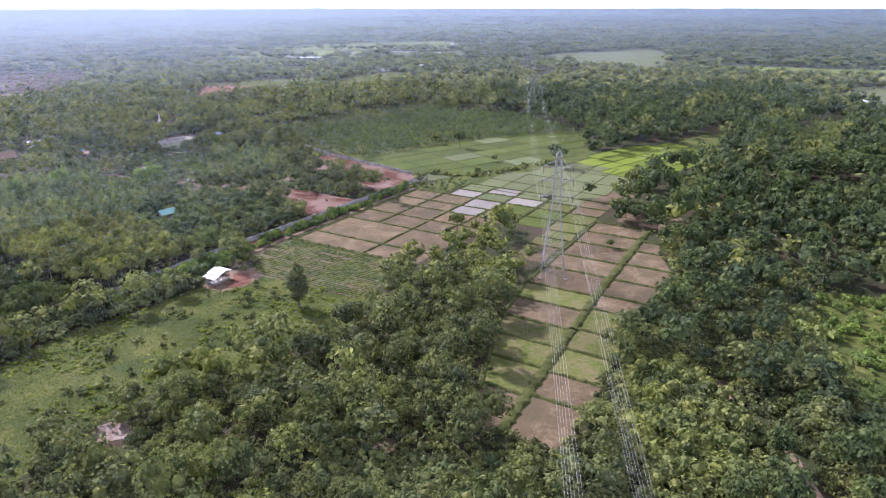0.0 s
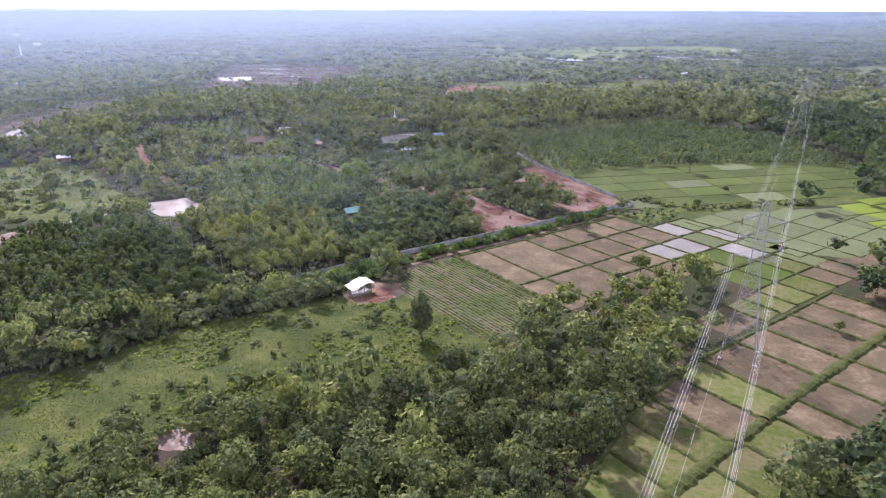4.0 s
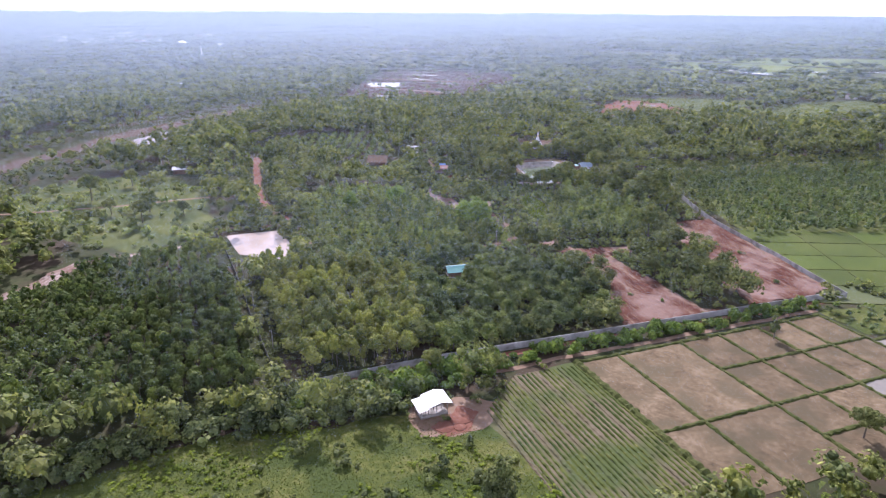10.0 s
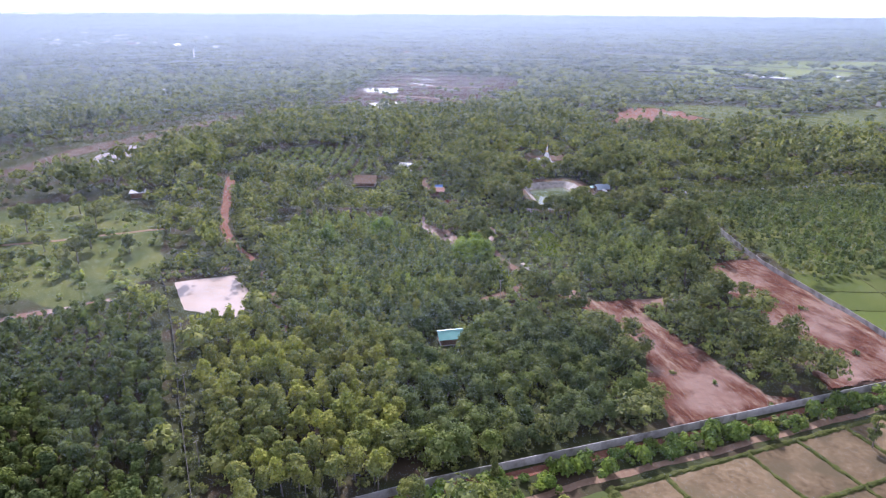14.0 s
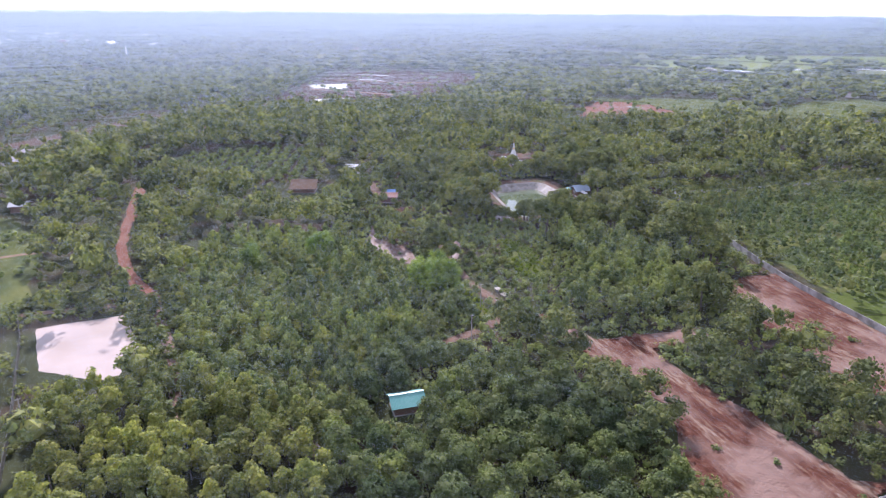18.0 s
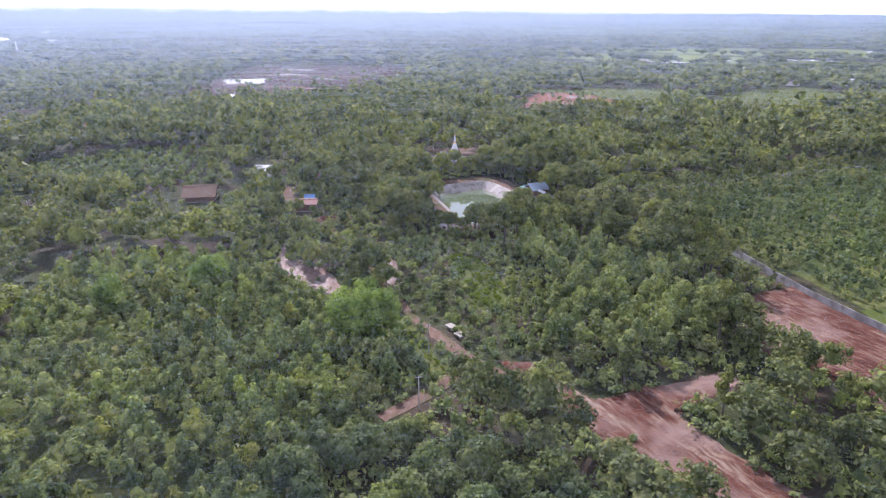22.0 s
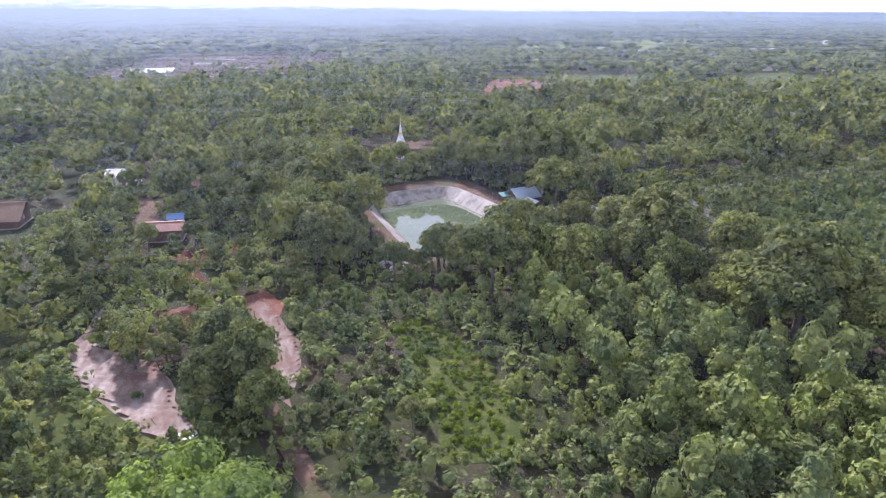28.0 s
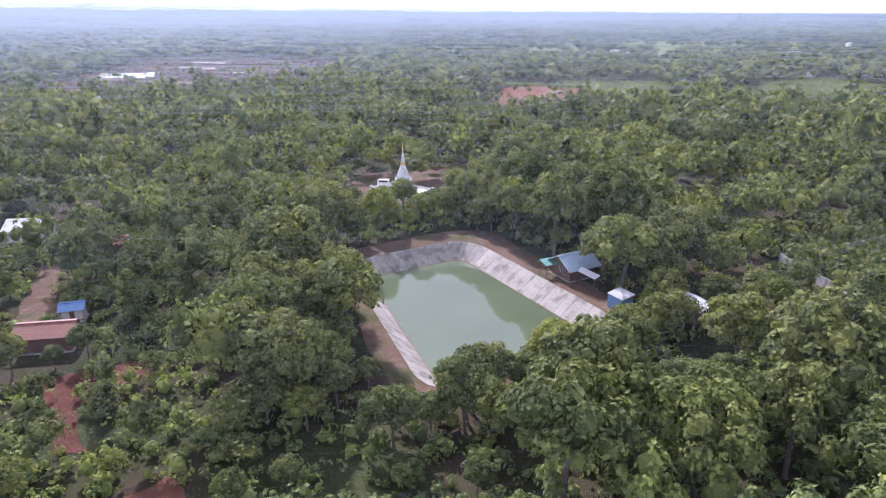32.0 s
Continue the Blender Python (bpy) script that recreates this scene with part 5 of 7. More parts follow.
for grade, keep in ((V_FINE, close[rest] < 62), (V_BROAD, (close[rest] >= 62) & (far[rest] < 150)), (V_COARSE, (close[rest] >= 62) & (far[rest] >= 150))):
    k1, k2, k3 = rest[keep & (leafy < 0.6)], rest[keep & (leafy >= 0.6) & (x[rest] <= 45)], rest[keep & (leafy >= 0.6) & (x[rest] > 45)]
    mass("woodland", grade, x[k3], y[k3], sz[k3] * 0.95, "leaf_shaded", "dense woodland with shade painted into its dark leaves", 33)
    mass("woodland", grade, x[k1], y[k1], sz[k1], "leaf_forest", "dense mixed green broadleaf woodland", 24)
    mass("woodland", grade, x[k2], y[k2], sz[k2] * 0.95, "leaf_dark", "dense dark green broadleaf woodland", 25)
plant("tall_tree", x[tallish][:40], y[tallish][:40], sz[tallish][:40] * 0.85, 26, "trees of the wood")
mass("tall_trees", light_variants("tall", 4, 61, COARSE), x[tallish][40:], y[tallish][40:], sz[tallish][40:] * 0.9, "leaf_dark", "taller slender trees among the woodland", 27)

# undergrowth between the trees
x, y = spread((-420, 300, 70, 560), 4.4, 1.5, 28)
ok = inside(VIEW, x, y) & allowed(x, y, 0.0) & (off_line(COURSE, x, y) < 75)
V_BUSH, V_WEED = light_variants("bush", 5, 70), light_variants("bush", 5, 70, {"bush": (24, 0.5)})
rr = np.random.default_rng(29)
near_floor = ok & (off_line([(-95, 300), (-120, 350), (-150, 370)], x, y) < 55)
ok &= ~near_floor
mass("undergrowth", V_BUSH, x[ok], y[ok], rr.uniform(0.6, 1.3, ok.sum()), "leaf_forest", "mixed low green undergrowth", 30, "shrubs")


x, y = spread((-250, -40, 240, 460), 2.5, 0.9, 31)
ok = allowed(x, y, -0.6) & (off_line([(-95, 300), (-120, 350), (-150, 370), (-195, 400)], x, y) < 55)
mass("undergrowth", light_variants("bush", 5, 75, {"bush": (30, 0.5)}), x[ok], y[ok], rr.uniform(0.6, 1.4, ok.sum()), "leaf_scrub", "thick low green undergrowth between the trees", 32, "shrubs")


x, y = spread((-112, 130, 72, 235), 2.6, 0.9, 34)
ok = inside([(-112, 72), (84, 74), (130, 130), (112, 235), (66, 235), (56, 170), (-30, 170), (-112, 110)], x, y) & allowed(x, y, -0.4)
mass("undergrowth", light_variants("bush", 5, 76, {"bush": (26, 0.55)}), x[ok], y[ok], rr.uniform(0.7, 1.6, ok.sum()), "leaf_forest", "tangled green undergrowth of the copse", 35, "shrubs")


def zone(name, poly, step, jitter, turn, kind, single, count, line, lo, hi, leaf, label, seed, fill=1.0, margin=-0.3, group="", grade=None):
    """One planted or wild stand: the nearest as single trees, the others as a mass."""
    p = np.array(poly)
    bx = (p[:, 0].min(), p[:, 0].max(), p[:, 1].min(), p[:, 1].max())
    x, y = spread(bx, step, jitter, seed, turn)
    r = np.random.default_rng(seed + 1)
    ok = inside(poly, x, y) & (allowed(x, y, margin) | (margin < -50)) & (r.uniform(size=len(x)) < fill)
    sz = r.uniform(lo, hi, len(x)) * (lowness(x, y) if kind in ("plantation", "young") else 1.0)
    first, rest = nearest(x, y, ok, count, line)
    if len(first):
        plant(single, x[first], y[first], sz[first], seed + 2, group)
    if len(rest):
        mass(name, light_variants(kind, 5, seed + 3, grade), x[rest], y[rest], sz[rest], leaf, label, seed + 9)


WALL_TURN = math.atan2(V_[1], V_[0])
zone("yellow_plantation", YELLOW, 3.3, 0.45, WALL_TURN, "plantation", "plantation_tree", 240, [(-98, 185), (-115, 205)], 0.85, 1.3, "leaf_yellow", "rows of yellow-green plantation trees", 120, 0.95, group="plantation rows")
zone("dark_plantation", DARKP, 3.1, 0.4, WALL_TURN, "plantation", "rubber_tree", 180, [(-106, 165), (-125, 170), (-150, 190)], 0.85, 1.25, "leaf_rubber", "rows of dark green plantation trees", 140, 0.96, group="plantation rows")
zone("orchard", MANGO, 5.8, 0.6, WALL_TURN, "mango", "mango_tree", 150, [(-70, 245), (-105, 262)], 0.8, 1.2, "leaf_grey", "rows of round grey-green orchard trees", 160, 0.9, group="orchard rows")
zone("young_wood", YOUNG, 3.3, 0.9, 0.3, "young", "young_tree", 250, [(-130, 275), (-160, 305)], 0.7, 1.5, "leaf_scrub", "scrubby stand of loose young trees", 180, 0.9, group="young trees", grade=FINE)
zone("young_wood", YOUNG, 6.5, 2.2, 0.5, "young", "young_tree", 0, [(0, 0)], 0.8, 1.6, "leaf_yellow", "loose young trees with yellowing leaves", 185, 0.6, grade=FINE)
zone("sapling_field", SAPLING, 3.0, 0.8, 0.8, "young", "young_tree", 0, [(-60, 380)], 0.6, 1.3, "leaf_sapling", "field of young trees and tall weeds", 200, 0.85)
zone("teak_stand", TEAK, 3.2, 0.6, 0.4, "plantation", "young_tree", 0, [(-120, 330)], 0.85, 1.4, "leaf_scrub", "stand of young green timber trees", 220, 0.95, grade=FINE)
zone("far_orchard", ORCHARD, 6.0, 0.4, 0.65, "mango", "mango_tree", 0, [(-300, 370)], 0.75, 0.95, "leaf_grey", "rows of small round orchard trees", 240, 0.97)
zone("hedge", HEDGE, 2.4, 0.7, 0.2, "bush", "bush", 120, [uv(-50, -8), uv(60, -6)], 0.7, 1.7, "leaf_bright", "tangled green bushes along the wall", 260, 0.8, grade=FINE)
EDGE = [(-134, 104), (-112, 128), (-104, 152), (-84, 175), (-66, 196), (-72, 200), (-100, 177), (-110, 160), (-118, 135), (-142, 110)]
zone("hedge", EDGE, 2.4, 0.9, 0.2, "bush", "bush", 0, [uv(-50, -8)], 1.0, 2.6, "leaf_forest", "tangled green bushes at the clearing's edge", 265, 0.9, margin=-4, grade=FINE)
zone("scrub", SCRUB_R, 2.6, 0.9, 0.1, "bush", "bush", 0, [(100, 140)], 0.9, 2.0, "leaf_scrub", "thick fresh green scrub", 280, 0.9)
zone("scrub", SCRUB_B, 2.0, 0.7, 0.1, "bush", "bush", 0, [(0, 96)], 0.9, 1.8, "leaf_scrub", "thick fresh green scrub", 300, 0.95, grade=FINE)

zone("scrub", SCRUB_C, 2.3, 0.9, 0.1, "bush", "bush", 0, [(50, 110)], 1.2, 2.6, "leaf_forest", "thick fresh green scrub beside the paddies", 310, 0.9, grade=FINE)

for poly, lo, hi, seed in ((ribbon(POND_ROAD, 16), 0.9, 2.3, 810), (ribbon(LANE, 9), 0.5, 1.0, 820), (MANGO, 0.5, 1.2, 825), (ribbon(FAR_ROAD, 16), 1.0, 2.4, 830), (ribbon(NORTH, 34), 1.0, 2.4, 835), (ribbon(SIDE, 6), 0.4, 1.0, 838), ([(48, 165), (112, 165), (84, 80), (40, 80)], 0.7, 1.6, 840)):
    zone("scrub", poly, 2.6, 0.9, 0.3, "bush", "bush", 0, [(0, 0)], lo, hi, "leaf_forest", "rough green scrub beside a track", seed, 0.85, margin=-1.6 if seed == 810 else -0.4, grade={"bush": (32, 0.5)})
zone("meadow_trees", MEADOW_L, 11, 3.0, 0.2, "broadleaf", "bush", 0, [(0, 0)], 0.65, 1.1, "leaf_forest", "scattered green trees on the meadow", 850, 0.28, margin=-99)

zone("hedge", ribbon(FIELD_HEDGE, 5), 2.6, 0.8, 0.2, "bush", "bush", 0, [(0, 0)], 0.7, 1.7, "leaf_forest", "thin hedge between rice fields", 860, 0.7, margin=-99, grade=FINE)
zone("scrub", ROUGH_R, 3.0, 1.1, 0.2, "bush", "bush", 0, [(0, 0)], 0.6, 1.5, "leaf_bright", "low fresh green scrub in rough grass", 870, 0.6, margin=-99, grade=FINE)
zone("young_rows", GREEN_R2, 5.0, 0.7, 0.5, "young", "bush", 0, [(0, 0)], 0.6, 1.1, "leaf_sapling", "rows of young trees in a clearing", 880, 0.8, margin=-99)

zone("meadow_bushes", CLEARING, 5.5, 2.0, 0.2, "bush", "bush", 0, [(0, 0)], 0.5, 1.5, "leaf_forest", "scattered dark green bushes in rough grass", 890, 0.3, margin=-99, grade=FINE)

# bushes and weeds in the clearing, the meadow and on the corners
for poly, step, lo, hi, fill, seed in ((CLEARING, 1.2, 0.25, 0.75, 0.8, 320), (MEADOW_L, 6, 0.6, 2.2, 0.5, 330), (DIRT_TRI, 3, 0.5, 1.2, 0.6, 340), (GLADE, 1.1, 0.3, 0.7, 0.8, 350), (VERGE, 1.1, 0.25, 0.6, 0.8, 355), (RED1, 6, 0.4, 0.9, 0.25, 365), (RED2, 9, 0.5, 1.1, 0.3, 360), (BARE1, 5, 0.5, 1.2, 0.35, 370), (BARE2, 6, 0.5, 1.1, 0.3, 380), (QUARRY, 13, 0.8, 2.6, 0.45, 390), (PINK, 10, 1.0, 2.5, 0.35, 395)):
    p = np.array(poly)
    x, y = spread((p[:, 0].min(), p[:, 0].max(), p[:, 1].min(), p[:, 1].max()), step, step * (0.7 if step < 2 else 0.35), seed)
    r = np.random.default_rng(seed)
    ok = inside(poly, x, y) & (r.uniform(size=len(x)) < fill)
    if poly is CLEARING:
        ok &= np.array([noise.noise((a * 0.06, b * 0.06, 5.0)) + 0.5 * noise.noise((a * 0.2, b * 0.2, 8.0)) for a, b in zip(x, y)]) > 0.14
    mass("weeds", V_WEED if poly in (CLEARING, GLADE, VERGE) else V_BUSH, x[ok], y[ok], r.uniform(lo, hi, ok.sum()), "leaf_herb" if poly in (CLEARING, GLADE, VERGE) else "leaf_scrub", "scattered low green weeds and bushes", seed + 1, "shrubs", tall=r.uniform(0.4, 0.8, ok.sum()) if poly is CLEARING else None)

# taller trees that stand alone
for sx, sy, sz_, nm in ((-18, 275, 0.95, "tall_tree"), (7, 239, 0.75, "broadleaf_tree"), (62, 219, 0.55, "broadleaf_tree"), (13, 394, 1.0, "broadleaf_tree"), (-2, 407, 1.1, "broadleaf_tree"), (31, 356, 0.6, "broadleaf_tree"), (20, 327, 0.6, "broadleaf_tree"), (-74, 219, 0.8, "tall_tree"), (-82, 204, 0.6, "broadleaf_tree"), (-70, 203, 0.5, "broadleaf_tree"), (-155.6, 325.6, 0.85, "broadleaf_tree"), (-152.5, 328.5, 0.8, "broadleaf_tree"), (-157.5, 331.5, 0.75, "broadleaf_tree"), (-161.5, 335, 0.7, "broadleaf_tree"), (-171.5, 329, 0.5, "broadleaf_tree"), (-168.5, 331.5, 0.45, "broadleaf_tree"), (-174.5, 331.5, 0.5, "broadleaf_tree"), (-147, 325, 0.7, "broadleaf_tree"), (-166, 338, 0.7, "broadleaf_tree"), (-250, 222, 0.9, "broadleaf_tree"), (-262, 232, 1.0, "broadleaf_tree"), (-272, 220, 0.8, "broadleaf_tree"), (-285, 245, 1.0, "broadleaf_tree"), (-300, 225, 1.1, "broadleaf_tree"), (-245, 238, 0.9, "broadleaf_tree"), (-310, 250, 1.0, "broadleaf_tree")):
    plant(nm, [sx], [sy], [sz_], int(abs(sx) * 10 + sy))
for sx, sy, sz_ in ((-201.5, 366.8, 0.5), (-204.5, 363.2, 0.55), (-199.0, 369.8, 0.5)):
    plant("broadleaf_tree", [sx], [sy], [sz_], int(abs(sx) * 10), "trees of the wood")
for sx, sy, sz_ in ((-124.2, 298.5, 0.8), (-129.0, 296.2, 0.85), (-127.0, 300.4, 0.75), (-133, 299, 0.8)):
    plant("mango_tree", [sx], [sy], [sz_], int(abs(sx) * 10), "orchard rows")

bank_r = np.random.default_rng(66)
for line, steps, lo, hi in (([(-194, 424), (-180, 443)], 7, 0.62, 0.8), ([(-177, 446), (-152, 434)], 8, 0.62, 0.82), ([(-176, 451), (-158, 441)], 4, 0.7, 0.9), ([(-195, 413), (-163, 373)], 13, 0.66, 0.86), ([(-200, 408), (-168, 368)], 11, 0.8, 1.05)):
    for t_ in np.linspace(0, 1, steps):
        bx, by = [line[0][q] + (line[1][q] - line[0][q]) * t_ + bank_r.normal(0, 0.9) for q in (0, 1)]
        plant("broadleaf_tree", [bx], [by], [bank_r.uniform(lo, hi)], int(bx * -10), "trees of the wood")
for t_ in np.linspace(0.02, 0.98, 13):
    bx, by = -152.5 + 24.5 * t_ + bank_r.normal(0, 0.5), 372.5 + 33 * t_ + bank_r.normal(0, 0.5)
    plant("broadleaf_tree", [bx], [by], [bank_r.uniform(0.58, 0.76)], int(bx * -10))

# the far country: clumps that grow larger with distance
V_CLUMP = []
for i in range(6):
    r = np.random.default_rng(400 + i)
    V_CLUMP.append(crown(r, lobes_of("clump", r)[:1], 7, 2.6, 1, core=0.9))
V_FAR = [crown(np.random.default_rng(430 + i), lobes_of("clump", np.random.default_rng(440 + i))[:1], 3, 3.0, 1, core=0.95) for i in range(5)]
FAR_FIELDS = []
rf = np.random.default_rng(41)
for cx, cy, w, h, a in ((-90, 1250, 420, 330, 0.3), (-400, 1120, 200, 150, 0.4), (200, 1080, 260, 130, 0.1), (480, 850, 220, 120, -0.4), (-250, 1000, 160, 90, 0.2), (-60, 980, 120, 70, 0.1), (-350, 1480, 420, 130, 0.2), (350, 1180, 240, 90, 0.0), (-180, 760, 90, 40, 0.3), (-110, 720, 70, 50, 0.2), (-60, 690, 130, 40, 0.3), (420, 620, 60, 150, -0.7), (-1250, 980, 300, 60, 0.9), (-1000, 760, 240, 50, 0.9)):
    FAR_FIELDS.append((cx, cy, w, h, a))
for i in range(22):
    az_, d = radians(rf.uniform(-62, 38)), rf.uniform(1700, 4200)
    FAR_FIELDS.append((-60 + d * math.sin(az_), 160 + d * math.cos(az_), rf.uniform(150, 500), rf.uniform(60, 200), rf.uniform(-0.5, 0.9)))
FIELD_POLYS = []
FAR_FIELDS = [q for q in FAR_FIELDS if not (-420 < q[0] < 420 and 860 < q[1] < 1500)]
for cx, cy, w, h, a in FAR_FIELDS:
    c, s = math.cos(a), math.sin(a)
    FIELD_POLYS.append([(cx + (i * w * c - j * h * s) / 2, cy + (i * w * s + j * h * c) / 2) for i, j in ((-1, -1), (1, -1), (1, 1), (-1, 1))])
FIELD_POLYS += [[(-250, 885), (-180, 872), (-150, 950), (-260, 945)], [(-400, 985), (-150, 985), (-100, 1040), (-130, 1075), (-390, 1060)], [(-90, 1075), (40, 1110), (60, 1260), (-70, 1230)],
                [(-400, 1110), (-120, 1110), (-100, 1260), (-270, 1290), (-400, 1230)], [(-380, 1310), (-90, 1300), (70, 1330), (70, 1460), (0, 1600), (-271, 1460)]]
FIELD_POLYS.append([(161, 1056), (275, 842), (382, 1100), (415, 1286), (203, 1178)])
FIELD_POLYS += [[(-290, 735), (-174, 757), (-130, 722), (-165, 690), (-215, 737), (-255, 714)], [(-118, 775), (-62, 866), (-15, 800), (-48, 737), (-96, 700)]]
FIELD_POLYS.append([(-622, 1320), (-384, 1280), (-376, 1430), (-600, 1480)])
for i, p in enumerate(FIELD_POLYS):
    sheet("far_field", p, 0.05 + 0.008 * i, M["grass"] if -300 < p[0][0] < -100 and p[0][1] < 900 else M["far_rice"] if i % 3 != 1 else M["paddy_dull"], "far flat green rice land among trees", "field", wobble=9, step=25)
for cx, cy, w, h in ((150, 945, 60, 14), (175, 948, 40, 10), (125, 1005, 40, 12), (380, 775, 34, 8), (-130, 1180, 50, 22), (-60, 1240, 70, 20), (-220, 1110, 50, 18), (-10, 1210, 40, 16), (-420, 1110, 80, 20), (-760, 860, 60, 16)):
    sheet("far_water", [(cx - w / 2, cy - h / 2), (cx + w / 2, cy - h / 2), (cx + w / 2, cy + h / 2), (cx - w / 2, cy + h / 2)], 0.55, M["flood"], "far standing water on flooded fields", "water", wobble=4, step=8)
for r0, r1, step, sz0, seed in ((380, 850, 8.5, 1.6, 500), (850, 1600, 14.5, 2.6, 510), (1600, 2800, 26, 4.6, 520), (2800, 5000, 50, 8.5, 530)):
    x, y = spread((-60 - r1, -60 + r1, 160 - r1 * 0.2, 160 + r1), step, step * 0.3, seed)
    dist, ang = np.hypot(x + 60, y - 160), np.degrees(np.arctan2(x + 60, y - 160))
    ok = (dist > r0) & (dist <= r1) & (ang > -84) & (ang < 46)
    if r0 < 500:
        ok &= ~inside(VIEW, x, y)
    ok &= allowed(x, y)
    for p in FIELD_POLYS:
        ok &= ~inside(p, x, y)
    r = np.random.default_rng(seed)
    patchy = np.array([noise.noise((a * 0.004, b * 0.004, 3.0)) for a, b in zip(x, y)])
    ok &= r.uniform(size=len(x)) < np.clip(0.93 + patchy * 0.8, 0.25, 1.0)
    size = sz0 * r.uniform(0.7, 1.25, len(x)) * np.where(r0 < 700, lowness(x, y), 1.0)
    flat = np.where(r0 > 2500, 0.22, np.where(r0 > 1500, 0.26, np.where(r0 > 700, 0.5, 0.75))) * r.uniform(0.8, 1.2, len(x))
    mass("far_woods", V_CLUMP if r0 < 700 else V_FAR, x[ok], y[ok], size[ok], "leaf_dark" if r0 > 700 else "leaf_forest", "distant flat wooded country", seed + 1, tall=flat[ok])
    # scattered trees on the open far fields
    fx, fy = [], []
    for (cx, cy, w, h, a) in FAR_FIELDS:
        if r0 < math.hypot(cx + 60, cy - 160) <= r1:
            for i in range(int(2 + w * h / 6000)):
                fx.append(cx + r.uniform(-0.5, 0.5) * w)
                fy.append(cy + r.uniform(-0.5, 0.5) * h)
    if fx:
        mass("field_trees", V_CLUMP, np.array(fx), np.array(fy), np.full(len(fx), sz0 * 0.55), "leaf_forest", "lone trees on far rice land", seed + 2)

# grass in the clearing and along the bunds
gx, gy = spread((-135, -20, 74, 192), 0.42, 0.2, 600)
ok = inside(CLEARING, gx, gy)
gx, gy = gx[ok], gy[ok]
r = np.random.default_rng(601)
n = len(gx)
t = r.uniform(0, 2 * np.pi, n)
wd, hg = r.uniform(0.08, 0.22, n), r.uniform(0.08, 0.34, n)
v = np.stack([np.stack([gx - np.cos(t) * wd, gy - np.sin(t) * wd, np.zeros(n)], -1), np.stack([gx + np.cos(t) * wd, gy + np.sin(t) * wd, np.zeros(n)], -1), np.stack([gx + r.normal(0, 0.2, n), gy + r.normal(0, 0.2, n), hg], -1)], 1).reshape(-1, 3)
tagged(new("grass", mesh_np("grass", v, [np.arange(3 * n).reshape(-1, 3)], M["leaf_rice"])), "rough tufted green grass in the clearing", "grass", kind="stuff")

# ---- buildings ----


def corrugated(p0, p1, p2, p3, pitch=0.28, depth=0.035, thick=0.03):
    """A ribbed metal sheet between four corners: p0 to p1 along the eaves, p3 to p2 along the ridge."""
    p0, p1, p2, p3 = [np.array(p, float) for p in (p0, p1, p2, p3)]
    n = max(4, int(np.linalg.norm(p1 - p0) / pitch * 2))
    nm = np.cross(p1 - p0, p3 - p0)
    nm /= np.linalg.norm(nm)
    if nm[2] < 0:
        nm = -nm
    v = []
    for i in range(n + 1):
        t = i / n
        lift = nm * depth * (1 if i % 2 else 0)
        a, b = p0 + (p1 - p0) * t + lift, p3 + (p2 - p3) * t + lift
        v += [a, b, a - nm * thick, b - nm * thick]
    f = []
    for i in range(n):
        k0, k1 = 4 * i, 4 * i + 4
        f += [(k0, k1, k1 + 1, k0 + 1), (k0 + 2, k0 + 3, k1 + 3, k1 + 2), (k0, k0 + 2, k1 + 2, k1), (k0 + 1, k1 + 1, k1 + 3, k0 + 3)]
    f += [(0, 1, 3, 2), (4 * n, 4 * n + 2, 4 * n + 3, 4 * n + 1)]
    return np.array(v), [np.array(f)]


